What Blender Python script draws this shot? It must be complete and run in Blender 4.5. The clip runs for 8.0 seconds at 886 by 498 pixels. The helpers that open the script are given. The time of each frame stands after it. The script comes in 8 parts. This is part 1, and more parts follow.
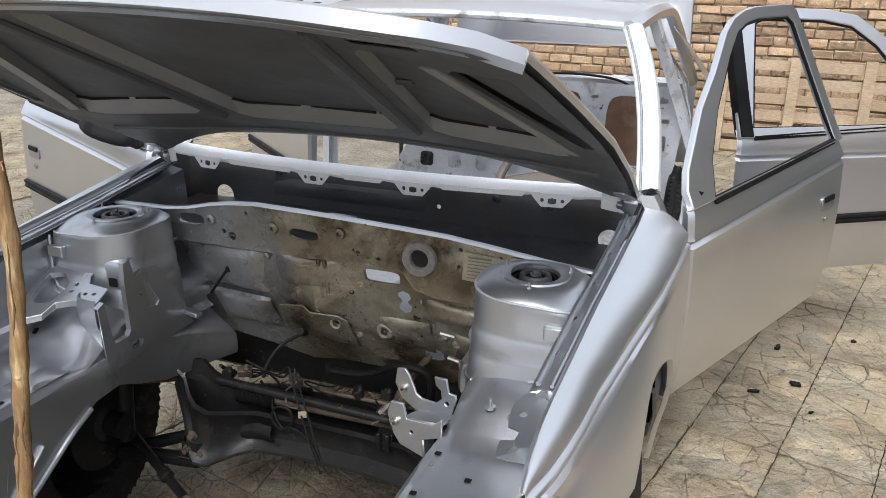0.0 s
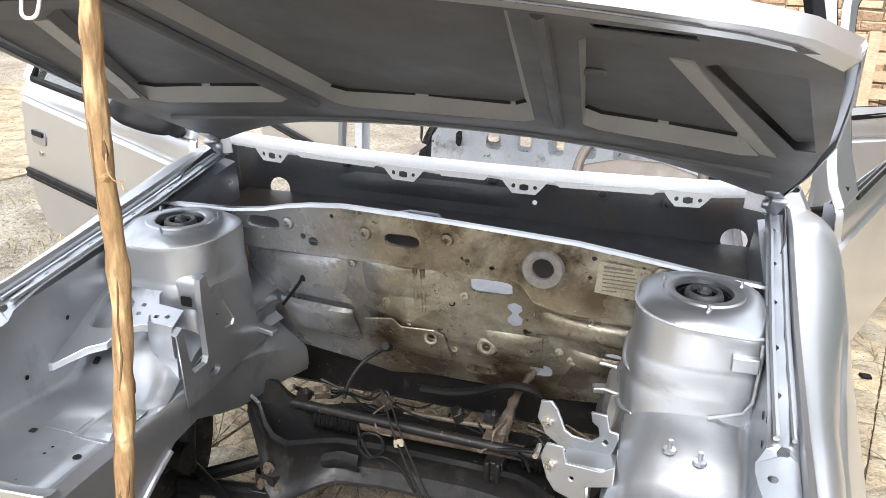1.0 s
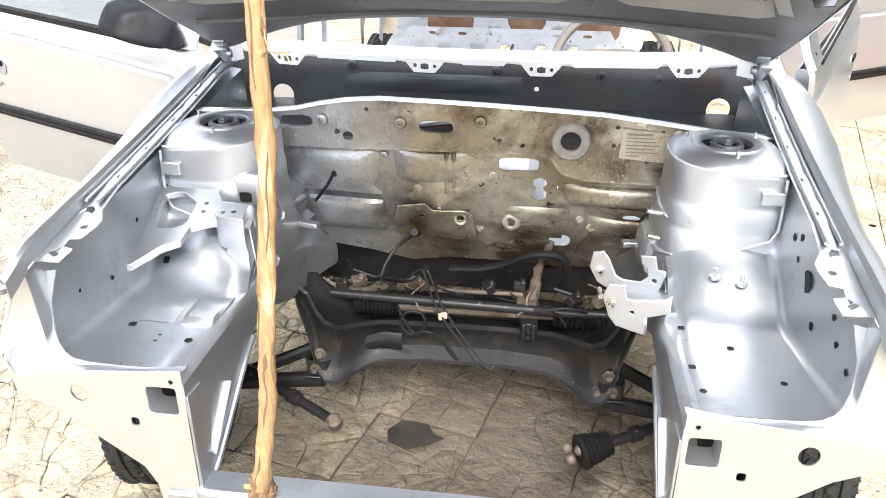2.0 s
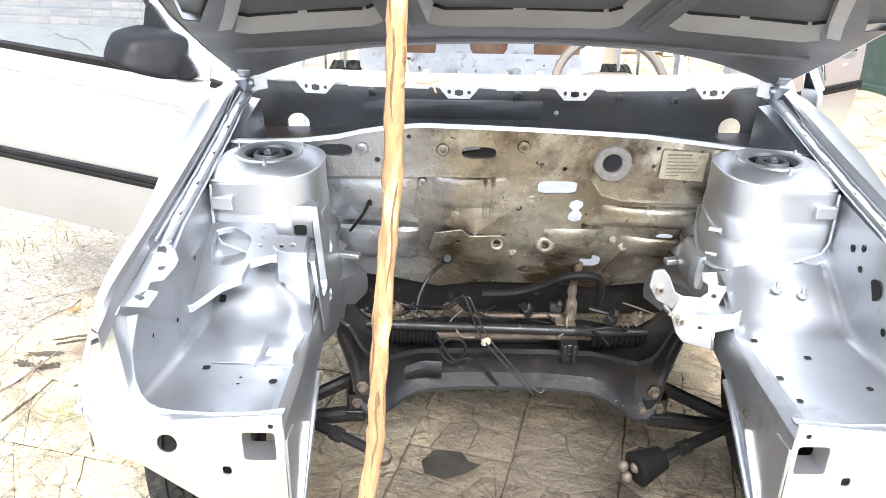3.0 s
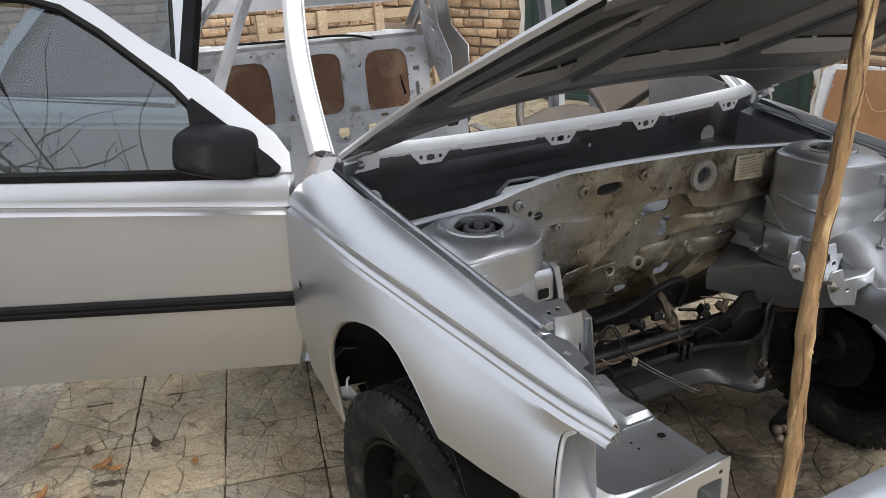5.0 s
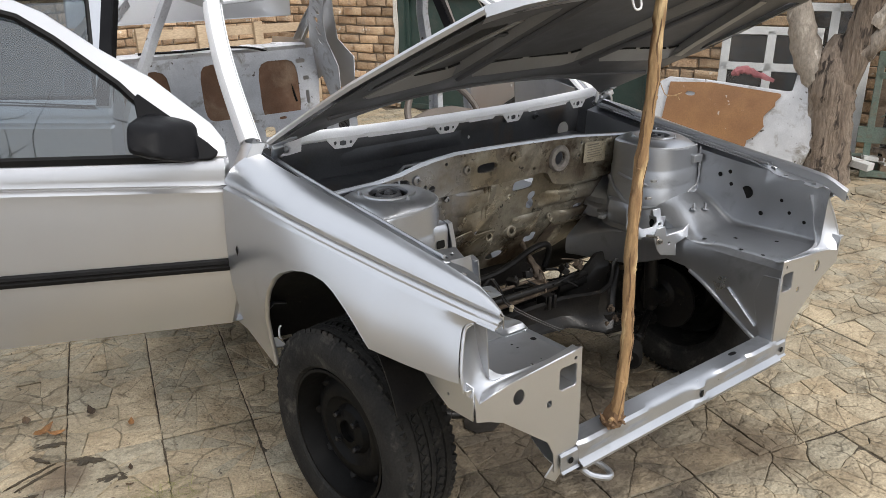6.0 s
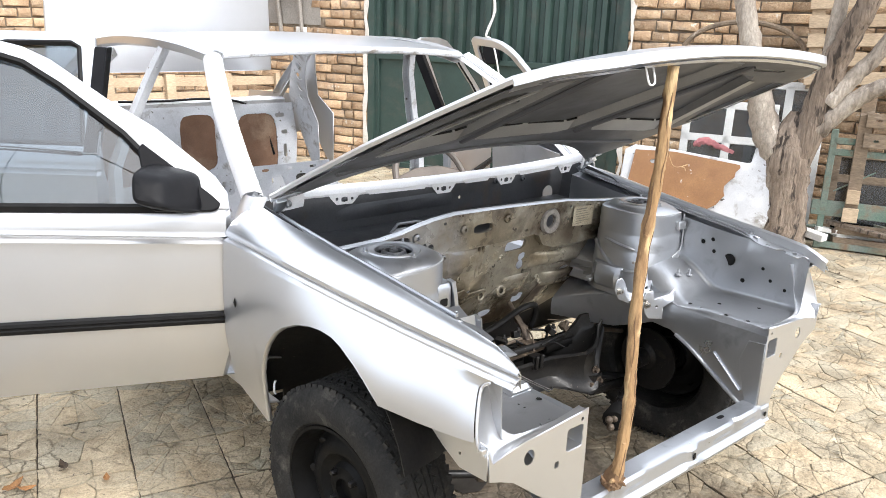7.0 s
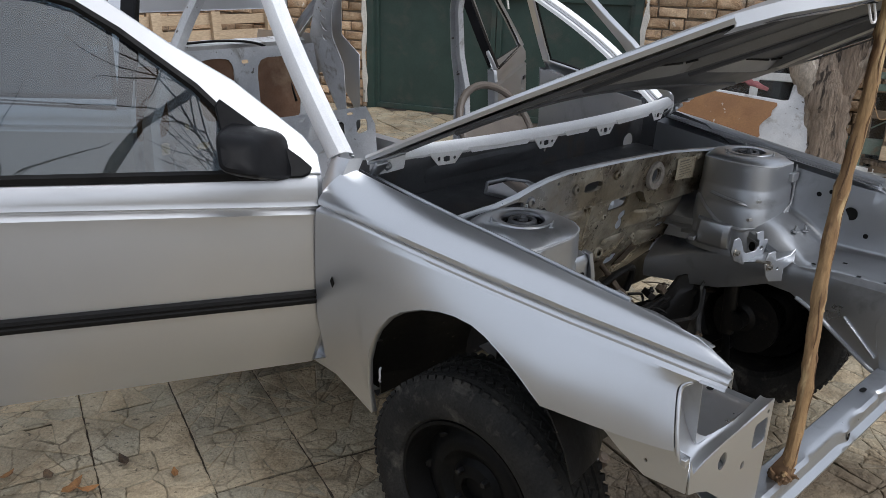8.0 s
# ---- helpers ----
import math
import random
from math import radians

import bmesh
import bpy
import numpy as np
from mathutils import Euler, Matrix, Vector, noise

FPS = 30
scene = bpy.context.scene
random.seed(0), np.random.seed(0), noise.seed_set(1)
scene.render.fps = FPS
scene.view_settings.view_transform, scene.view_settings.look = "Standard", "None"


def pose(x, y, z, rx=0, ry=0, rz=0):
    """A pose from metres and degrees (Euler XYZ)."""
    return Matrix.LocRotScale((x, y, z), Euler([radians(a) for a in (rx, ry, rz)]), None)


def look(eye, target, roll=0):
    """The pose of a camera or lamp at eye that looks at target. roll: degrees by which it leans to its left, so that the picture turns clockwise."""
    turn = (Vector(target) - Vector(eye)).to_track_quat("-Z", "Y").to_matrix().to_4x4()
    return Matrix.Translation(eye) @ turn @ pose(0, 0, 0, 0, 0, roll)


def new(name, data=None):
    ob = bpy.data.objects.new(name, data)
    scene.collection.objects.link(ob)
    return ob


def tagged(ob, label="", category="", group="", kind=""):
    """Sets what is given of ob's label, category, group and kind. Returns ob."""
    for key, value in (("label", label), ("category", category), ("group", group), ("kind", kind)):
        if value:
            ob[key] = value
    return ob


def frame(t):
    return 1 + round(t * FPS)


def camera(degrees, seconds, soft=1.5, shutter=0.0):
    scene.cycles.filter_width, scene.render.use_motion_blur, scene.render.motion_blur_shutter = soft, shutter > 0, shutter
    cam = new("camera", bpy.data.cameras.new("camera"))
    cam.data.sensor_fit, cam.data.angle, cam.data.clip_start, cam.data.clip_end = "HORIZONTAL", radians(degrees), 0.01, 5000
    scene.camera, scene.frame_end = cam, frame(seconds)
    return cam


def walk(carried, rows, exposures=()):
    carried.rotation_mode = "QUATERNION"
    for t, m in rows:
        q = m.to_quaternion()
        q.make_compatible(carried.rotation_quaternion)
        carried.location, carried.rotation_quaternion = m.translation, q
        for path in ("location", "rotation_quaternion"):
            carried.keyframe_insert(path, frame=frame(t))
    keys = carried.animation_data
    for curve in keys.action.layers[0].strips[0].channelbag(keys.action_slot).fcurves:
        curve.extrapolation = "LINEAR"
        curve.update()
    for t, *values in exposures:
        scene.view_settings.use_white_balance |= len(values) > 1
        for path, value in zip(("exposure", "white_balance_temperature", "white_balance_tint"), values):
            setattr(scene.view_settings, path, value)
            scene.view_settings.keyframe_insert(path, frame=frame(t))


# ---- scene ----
cam = camera(58.7, 8.0, soft=0.8)
PATH = [
    (0, (0.893, -1.509, 1.497), (0.245, 0.267, 0.845), 1.1),
    (0.5, (0.686, -1.538, 1.486), (0.098, 0.264, 0.85), 1.6),
    (1, (0.465, -1.382, 1.491), (-0.067, 0.404, 0.765), 1.5),
    (1.5, (0.28, -1.433, 1.454), (-0.091, 0.353, 0.634), -0.4),
    (1.7, (0.236, -1.524, 1.435), (-0.084, 0.245, 0.558), -0.3),
    (2.8, (-0.07, -1.696, 1.45), (-0.111, 0.099, 0.569), 0.6),
    (3, (-0.153, -1.641, 1.438), (-0.167, 0.18, 0.61), 0.8),
    (3.5, (-0.375, -1.41, 1.417), (-0.279, 0.387, 0.543), 0.5),
    (3.7, (-0.495, -1.377, 1.432), (-0.331, 0.409, 0.547), 0.5),
    (4, (-0.689, -1.335, 1.462), (-0.282, 0.498, 0.774), 0.6),
    (4.2, (-0.81, -1.289, 1.463), (-0.332, 0.528, 0.776), 0.7),
    (5.3, (-1.452, -1.432, 1.478), (-0.504, 0.151, 0.708), -2.2),
    (5.5, (-1.496, -1.562, 1.454), (-0.52, -0.008, 0.659), -1.1),
    (6, (-1.645, -1.689, 1.504), (-0.517, -0.192, 0.804), -0.8),
    (6.5, (-1.791, -1.716, 1.543), (-0.478, -0.283, 1.072), 1.0),
    (7, (-1.776, -1.615, 1.517), (-0.519, -0.164, 0.954), 2.1),
    (7.5, (-1.701, -1.394, 1.508), (-0.485, 0.02, 0.786), 1.9),
    (8, (-1.884, -1.136, 1.495), (-0.597, 0.22, 0.787), 1.6),
]
walk(cam, [(t, look(eye, target, roll)) for t, eye, target, roll in PATH],
     exposures=[(0.0, 0.58, 6150, 10), (0.5, 1.0, 6200, 10), (1.0, 1.58, 6300, 10), (1.5, 1.95, 6300, 10), (2.8, 2.42, 6150, 10), (3.0, 2.42, 6100, 10), (3.5, 2.0, 6050, 10), (4.0, 1.88, 6150, 10), (4.2, 1.55, 6200, 10), (5.3, 0.24, 6450, 10),
                (5.5, 0.2, 6500, 10), (6.0, 0.52, 6450, 10), (6.3, 1.25, 6450, 10), (6.5, 1.57, 6350, 10), (7.0, 1.45, 6300, 10), (7.5, 0.52, 6150, 10), (8.0, 0.02, 6050, 10)])

# ---- sky and light: a bright overcast day ----
world = bpy.data.worlds.new("overcast_sky")
scene.world = world
world.use_nodes = True
wn, wl = world.node_tree.nodes, world.node_tree.links
wn.clear()
sky = wn.new("ShaderNodeTexSky")
sky.sky_type, sky.sun_disc = "NISHITA", False
sky.sun_elevation, sky.sun_rotation = radians(48), radians(188)
sky.dust_density, sky.air_density, sky.ozone_density = 4.0, 1.0, 0.6
cloud = wn.new("ShaderNodeMix")
cloud.data_type = "RGBA"
cloud.inputs["Factor"].default_value = 0.72
cloud.inputs["B"].default_value = (9.2, 9.5, 10.0, 1)
back = wn.new("ShaderNodeBackground")
back.inputs["Strength"].default_value = 0.097
wout = wn.new("ShaderNodeOutputWorld")
wl.new(sky.outputs["Color"], cloud.inputs["A"])
wl.new(cloud.outputs["Result"], back.inputs["Color"])
wl.new(back.outputs["Background"], wout.inputs["Surface"])

sun_data = bpy.data.lights.new("sun", "SUN")
sun_data.energy, sun_data.angle, sun_data.color = 1.9, radians(26), (1.0, 0.97, 0.93)
sun = new("sun", sun_data)
sun.matrix_world = look((0, 0, 0), (-0.12, 0.85, -0.95))
sun.location = (1.5, -10, 12)

# ---- materials ----
def ramp_mix(nt, fac, a, b):
    m = nt.nodes.new("ShaderNodeMix")
    m.data_type = "RGBA"
    nt.links.new(fac, m.inputs["Factor"])
    for key, v in (("A", a), ("B", b)):
        if hasattr(v, "links"):
            nt.links.new(v, m.inputs[key])
        else:
            m.inputs[key].default_value = (*v, 1)
    return m.outputs["Result"]


def place_of(nt):
    """Where the grain is anchored: the thing itself, or the yard for materials of laid pieces."""
    if nt.nodes["Principled BSDF"].label:
        return nt.nodes.new("ShaderNodeNewGeometry").outputs["Position"]
    return nt.nodes.new("ShaderNodeTexCoord").outputs["Object"]


def noise_at(nt, scale, detail=5.0, rough=0.6, stretch=(1, 1, 1), lo=0.35, hi=0.65, distort=0.0):
    """Noise in object space (for pieces of a floor or wall in the yard's space), its contrast raised between lo and hi."""
    co = place_of(nt)
    mp = nt.nodes.new("ShaderNodeMapping")
    mp.inputs["Scale"].default_value = stretch
    n = nt.nodes.new("ShaderNodeTexNoise")
    n.inputs["Scale"].default_value, n.inputs["Detail"].default_value = scale, detail
    n.inputs["Roughness"].default_value, n.inputs["Distortion"].default_value = rough, distort
    nt.links.new(co, mp.inputs["Vector"])
    nt.links.new(mp.outputs["Vector"], n.inputs["Vector"])
    r = nt.nodes.new("ShaderNodeMapRange")
    r.inputs["From Min"].default_value, r.inputs["From Max"].default_value = lo, hi
    nt.links.new(n.outputs["Fac"], r.inputs["Value"])
    return r.outputs["Result"]


def crack_lines(nt, scale):
    """Broken hairlines between warped cells."""
    co = place_of(nt)
    n = nt.nodes.new("ShaderNodeTexNoise")
    n.inputs["Scale"].default_value, n.inputs["Detail"].default_value = scale * 1.6, 6
    nt.links.new(co, n.inputs["Vector"])
    sc = nt.nodes.new("ShaderNodeVectorMath")
    sc.operation = "MULTIPLY_ADD"
    sc.inputs[1].default_value = (0.32 / scale,) * 3
    nt.links.new(n.outputs["Color"], sc.inputs[0])
    nt.links.new(co, sc.inputs[2])
    v = nt.nodes.new("ShaderNodeTexVoronoi")
    v.feature = "DISTANCE_TO_EDGE"
    v.inputs["Scale"].default_value = scale
    nt.links.new(sc.outputs["Vector"], v.inputs["Vector"])
    r = nt.nodes.new("ShaderNodeMapRange")
    r.inputs["From Min"].default_value, r.inputs["From Max"].default_value = 0.030, 0.008
    nt.links.new(v.outputs["Distance"], r.inputs["Value"])
    m = nt.nodes.new("ShaderNodeMath")
    m.operation = "MULTIPLY"
    nt.links.new(r.outputs["Result"], m.inputs[0])
    nt.links.new(noise_at(nt, scale * 0.45, 4, 0.6, (1, 1, 1), 0.42, 0.56), m.inputs[1])
    return m.outputs["Value"]


def material(name, base, second=None, rough=0.5, metal=0.0, scale=6.0, fine=60.0, grain=0.12, bump=0.1, bump_scale=80.0,
             stretch=(1, 1, 1), third=None, third_scale=3.0, third_range=(0.52, 0.68), rough_var=0.12, coat=0.0,
             per_piece=0.0, lo=0.35, hi=0.65, bump_dist=0.004, island=False, spec=0.5, specks=None, cracks=0.0):
    """Two tones mixed by coarse noise, fine grain over them, an optional stain, uneven gloss and a fine relief."""
    m = bpy.data.materials.new(name)
    m.use_nodes = True
    nt = m.node_tree
    p = nt.nodes["Principled BSDF"]
    p.label = "laid pieces" if "paving" in name or "brick" in name else ""
    second = second or tuple(c * 0.82 for c in base)
    col = ramp_mix(nt, noise_at(nt, scale, 4, 0.55, stretch, lo, hi), base, second)
    if third:
        col = ramp_mix(nt, noise_at(nt, third_scale, 7, 0.65, stretch, *third_range, 0.4), col, third)
    if specks:
        tone, size, a, b = specks
        col = ramp_mix(nt, noise_at(nt, size, 3, 0.6, stretch, a, b), col, tone)
    if cracks:
        crack = crack_lines(nt, cracks)
        col = ramp_mix(nt, crack, col, tuple(c * 0.55 for c in second))
    if per_piece:
        info = nt.nodes.new("ShaderNodeNewGeometry" if island else "ShaderNodeObjectInfo")
        hsv = nt.nodes.new("ShaderNodeHueSaturation")
        rr = nt.nodes.new("ShaderNodeMapRange")
        rr.inputs["To Min"].default_value, rr.inputs["To Max"].default_value = 1 - per_piece, 1 + per_piece
        nt.links.new(info.outputs["Random Per Island" if island else "Random"], rr.inputs["Value"])
        nt.links.new(rr.outputs["Result"], hsv.inputs["Value"])
        nt.links.new(col, hsv.inputs["Color"])
        col = hsv.outputs["Color"]
    g = noise_at(nt, fine, 3, 0.7, stretch, 0.3, 0.7)
    gr = nt.nodes.new("ShaderNodeMapRange")
    gr.inputs["To Min"].default_value, gr.inputs["To Max"].default_value = 1 - grain, 1 + grain
    nt.links.new(g, gr.inputs["Value"])
    gm = nt.nodes.new("ShaderNodeVectorMath")
    gm.operation = "SCALE"
    nt.links.new(col, gm.inputs[0])
    nt.links.new(gr.outputs["Result"], gm.inputs["Scale"])
    nt.links.new(gm.outputs["Vector"], p.inputs["Base Color"])
    p.inputs["Metallic"].default_value = metal
    p.inputs["Specular IOR Level"].default_value = spec
    p.inputs["Coat Weight"].default_value = coat
    p.inputs["Coat Roughness"].default_value = 0.18
    rv = nt.nodes.new("ShaderNodeMapRange")
    rv.inputs["To Min"].default_value, rv.inputs["To Max"].default_value = max(0.02, rough - rough_var), min(1, rough + rough_var)
    nt.links.new(noise_at(nt, scale * 2.3, 5, 0.6, stretch, 0.3, 0.7), rv.inputs["Value"])
    nt.links.new(rv.outputs["Result"], p.inputs["Roughness"])
    if bump:
        bp = nt.nodes.new("ShaderNodeBump")
        bp.inputs["Strength"].default_value, bp.inputs["Distance"].default_value = bump, bump_dist
        nt.links.new(noise_at(nt, bump_scale, 5, 0.6, stretch, 0.2, 0.8), bp.inputs["Height"])
        nt.links.new(bp.outputs["Normal"], p.inputs["Normal"])
    return m


PAINT = material("silver_paint", (0.66, 0.67, 0.69), (0.62, 0.63, 0.65), 0.34, 0.92, 2.0, 900, 0.05, 0.0, 14, coat=0.40, rough_var=0.03)
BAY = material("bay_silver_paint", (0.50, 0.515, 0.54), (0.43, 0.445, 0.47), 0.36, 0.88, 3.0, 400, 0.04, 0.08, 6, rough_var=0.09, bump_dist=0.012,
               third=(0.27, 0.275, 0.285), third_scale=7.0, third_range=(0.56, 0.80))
STRIPBARK = material("brown_bark_strip", (0.17, 0.10, 0.05), (0.11, 0.06, 0.03), 0.75, 0.0, 12.0, 90, 0.2, 0.4, 60)
PRIMER = material("white_primer", (0.88, 0.88, 0.88), (0.80, 0.80, 0.81), 0.55, 0.0, 5.0, 200, 0.06, 0.12, 40)
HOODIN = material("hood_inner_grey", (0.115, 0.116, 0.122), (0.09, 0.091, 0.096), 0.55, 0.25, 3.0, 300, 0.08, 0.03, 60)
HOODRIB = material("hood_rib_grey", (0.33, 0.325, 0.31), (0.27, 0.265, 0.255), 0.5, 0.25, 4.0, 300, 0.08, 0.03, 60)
FIREWALL = material("dirty_firewall", (0.40, 0.37, 0.30), (0.255, 0.218, 0.155), 0.32, 0.55, 4.0, 90, 0.14, 0.40, 13, lo=0.42, hi=0.58, bump_dist=0.010,
                    third=(0.060, 0.040, 0.023), third_scale=3.4, third_range=(0.46, 0.60), rough_var=0.18, specks=((0.035, 0.028, 0.02), 30.0, 0.66, 0.71))
RIM = material("dusty_black_rim", (0.004, 0.004, 0.004), (0.007, 0.007, 0.007), 0.5, 0.0, 8.0, 120, 0.2, 0.15, 60, spec=0.12,
               third=(0.018, 0.016, 0.014), third_scale=12.0, third_range=(0.60, 0.80))
PLENUM = material("dark_plenum_grey", (0.085, 0.088, 0.095), (0.055, 0.055, 0.058), 0.5, 0.35, 4.0, 150, 0.1, 0.08, 40,
                  third=(0.10, 0.075, 0.055), third_scale=4.0)
BLACKMETAL = material("greasy_black_steel", (0.008, 0.008, 0.009), (0.015, 0.014, 0.013), 0.40, 0.0, 8.0, 120, 0.3, 0.18, 30, spec=0.32,
                      third=(0.055, 0.045, 0.036), third_scale=14.0, third_range=(0.60, 0.78), specks=((0.12, 0.10, 0.08), 55.0, 0.68, 0.74))
RUST = material("grimy_steel", (0.14, 0.108, 0.08), (0.075, 0.058, 0.046), 0.6, 0.35, 25.0, 200, 0.3, 0.3, 90, third=(0.24, 0.19, 0.14), third_scale=20.0, third_range=(0.6, 0.7))
BARE = material("bare_steel", (0.55, 0.53, 0.48), (0.35, 0.32, 0.28), 0.35, 0.9, 18.0, 200, 0.15, 0.1, 80)
RUBBER = material("black_rubber", (0.006, 0.006, 0.0065), (0.011, 0.0105, 0.010), 0.55, 0.0, 10.0, 200, 0.15, 0.1, 120, spec=0.18)
TYRE = material("worn_tyre_rubber", (0.018, 0.018, 0.018), (0.030, 0.029, 0.027), 0.75, 0.0, 9.0, 160, 0.25, 0.3, 120, spec=0.12,
                third=(0.10, 0.092, 0.080), third_scale=16.0, third_range=(0.55, 0.78))
PLASTIC = material("black_plastic", (0.006, 0.006, 0.007), (0.010, 0.010, 0.011), 0.45, 0.0, 8.0, 400, 0.1, 0.05, 200, spec=0.14)
HARDBOARD = material("brown_hardboard", (0.24, 0.13, 0.075), (0.17, 0.09, 0.05), 0.75, 0.0, 6.0, 200, 0.15, 0.1, 80,
                     third=(0.30, 0.20, 0.13), third_scale=5.0)
WHITEBODY = material("worn_white_panel", (0.66, 0.67, 0.69), (0.50, 0.51, 0.53), 0.45, 0.2, 5.0, 150, 0.10, 0.15, 30,
                     third=(0.21, 0.185, 0.15), third_scale=8.0, third_range=(0.56, 0.70), specks=((0.10, 0.085, 0.07), 26.0, 0.66, 0.71))
STICK = material("peeled_branch", (0.385, 0.245, 0.115), (0.255, 0.150, 0.070), 0.55, 0.0, 26.0, 160, 0.25, 0.6, 55, stretch=(1, 1, 0.2),
                 third=(0.12, 0.062, 0.028), third_scale=20.0, third_range=(0.52, 0.64), specks=((0.58, 0.42, 0.22), 30.0, 0.58, 0.68), bump_dist=0.006)
BARK = material("walnut_bark", (0.24, 0.19, 0.145), (0.14, 0.105, 0.08), 0.85, 0.0, 6.0, 60, 0.35, 1.0, 14, stretch=(1, 1, 0.16),
                third=(0.38, 0.33, 0.27), third_scale=4.0, bump_dist=0.04, specks=((0.045, 0.034, 0.026), 20.0, 0.55, 0.63))
PALE_BARK = material("pale_smooth_bark", (0.38, 0.335, 0.28), (0.25, 0.21, 0.17), 0.8, 0.0, 6.0, 60, 0.3, 0.8, 18, stretch=(1, 1, 0.4),
                     third=(0.12, 0.095, 0.075), third_scale=6.0, third_range=(0.57, 0.66), bump_dist=0.02, specks=((0.55, 0.50, 0.43), 14.0, 0.6, 0.68))
BRICK = material("yellow_brick", (0.50, 0.365, 0.235), (0.40, 0.265, 0.16), 0.9, 0.0, 9.0, 120, 0.25, 0.8, 40, per_piece=0.32,
                 third=(0.24, 0.20, 0.16), third_scale=6.0, third_range=(0.56, 0.74), bump_dist=0.014, specks=((0.60, 0.55, 0.46), 16.0, 0.64, 0.72))
BRICK_FAR = material("yellow_brick_far", (0.50, 0.365, 0.235), (0.40, 0.265, 0.16), 0.9, 0.0, 9.0, 120, 0.25, 0.8, 40, per_piece=0.32, island=True,
                 third=(0.24, 0.20, 0.16), third_scale=6.0, third_range=(0.56, 0.74), bump_dist=0.014, specks=((0.60, 0.55, 0.46), 16.0, 0.64, 0.72))
MORTAR = material("old_mortar", (0.26, 0.215, 0.16), (0.15, 0.12, 0.09), 0.95, 0.0, 8.0, 90, 0.3, 0.7, 50, bump_dist=0.012)
PLASTER = material("grey_plaster", (0.30, 0.28, 0.25), (0.22, 0.20, 0.18), 0.9, 0.0, 3.0, 70, 0.2, 0.4, 40, bump_dist=0.008)
GATE = material("green_gate_paint", (0.036, 0.066, 0.056), (0.027, 0.050, 0.043), 0.5, 0.1, 3.0, 120, 0.15, 0.1, 40,
                third=(0.06, 0.07, 0.06), third_scale=4.0)
LIME = material("whitewash", (0.70, 0.68, 0.63), (0.55, 0.52, 0.47), 0.9, 0.0, 6.0, 90, 0.15, 0.4, 50)
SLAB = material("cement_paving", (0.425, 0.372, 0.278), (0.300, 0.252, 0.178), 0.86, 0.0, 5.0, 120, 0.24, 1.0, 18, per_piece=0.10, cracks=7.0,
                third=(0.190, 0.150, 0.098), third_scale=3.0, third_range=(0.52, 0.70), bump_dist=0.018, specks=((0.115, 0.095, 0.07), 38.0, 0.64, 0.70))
SLAB_FAR = material("cement_paving_far", (0.425, 0.372, 0.278), (0.300, 0.252, 0.178), 0.86, 0.0, 5.0, 120, 0.24, 1.0, 18, cracks=7.0,
                    third=(0.190, 0.150, 0.098), third_scale=3.0, third_range=(0.52, 0.70), bump_dist=0.018, specks=((0.115, 0.095, 0.07), 38.0, 0.64, 0.70))
DIRT = material("sandy_dirt", (0.38, 0.34, 0.27), (0.27, 0.235, 0.185), 0.95, 0.0, 2.5, 50, 0.35, 1.0, 24,
                third=(0.17, 0.14, 0.105), third_scale=1.6, third_range=(0.52, 0.68), bump_dist=0.03, specks=((0.12, 0.10, 0.075), 34.0, 0.62, 0.68))
JOINT = material("joint_soil", (0.085, 0.066, 0.044), (0.05, 0.039, 0.027), 0.95, 0.0, 5.0, 90, 0.25, 0.6, 60)
# weathered wood, its tones lowered for the shade among the clutter
WOOD = material("weathered_pallet_wood", (0.25, 0.185, 0.125), (0.17, 0.13, 0.09), 0.8, 0.0, 6.0, 90, 0.3, 0.5, 40, stretch=(0.3, 1, 1),
                third=(0.11, 0.085, 0.062), third_scale=7.0, specks=((0.36, 0.30, 0.24), 16.0, 0.62, 0.70))
PALEWOOD = material("pale_pallet_wood", (0.47, 0.365, 0.25), (0.37, 0.28, 0.185), 0.8, 0.0, 5.0, 90, 0.22, 0.4, 40, stretch=(0.3, 1, 1),
                    third=(0.22, 0.165, 0.11), third_scale=6.0, third_range=(0.58, 0.72))
GREENSTEEL = material("faded_green_steel", (0.12, 0.19, 0.15), (0.19, 0.22, 0.19), 0.6, 0.2, 6.0, 90, 0.2, 0.2, 50,
                      third=(0.20, 0.14, 0.09), third_scale=8.0)
WHITEPAINT = material("old_white_paint", (0.68, 0.68, 0.66), (0.55, 0.55, 0.53), 0.6, 0.0, 5.0, 90, 0.1, 0.2, 50,
                      third=(0.35, 0.31, 0.26), third_scale=7.0, third_range=(0.62, 0.75))
BROWNPANEL = material("brown_painted_door_skin", (0.30, 0.155, 0.065), (0.23, 0.115, 0.05), 0.55, 0.0, 5.0, 120, 0.15, 0.15, 50,
                      third=(0.60, 0.57, 0.52), third_scale=11.0, third_range=(0.66, 0.70))
PAPER = material("worn_sticker", (0.44, 0.39, 0.29), (0.33, 0.28, 0.20), 0.7, 0.0, 20.0, 200, 0.2, 0.05, 90,
                 third=(0.12, 0.10, 0.08), third_scale=30.0, third_range=(0.6, 0.68))
TAUPE = material("taupe_plastic", (0.13, 0.108, 0.09), (0.10, 0.083, 0.07), 0.55, 0.0, 8.0, 200, 0.1, 0.1, 150)
YELLOW = material("faded_yellow_paint", (0.34, 0.315, 0.21), (0.26, 0.24, 0.18), 0.6, 0.0, 5.0)
CLOTH = material("pink_cloth", (0.55, 0.22, 0.22), (0.40, 0.15, 0.16), 0.9, 0.0, 12.0, 100, 0.15, 0.4, 60)
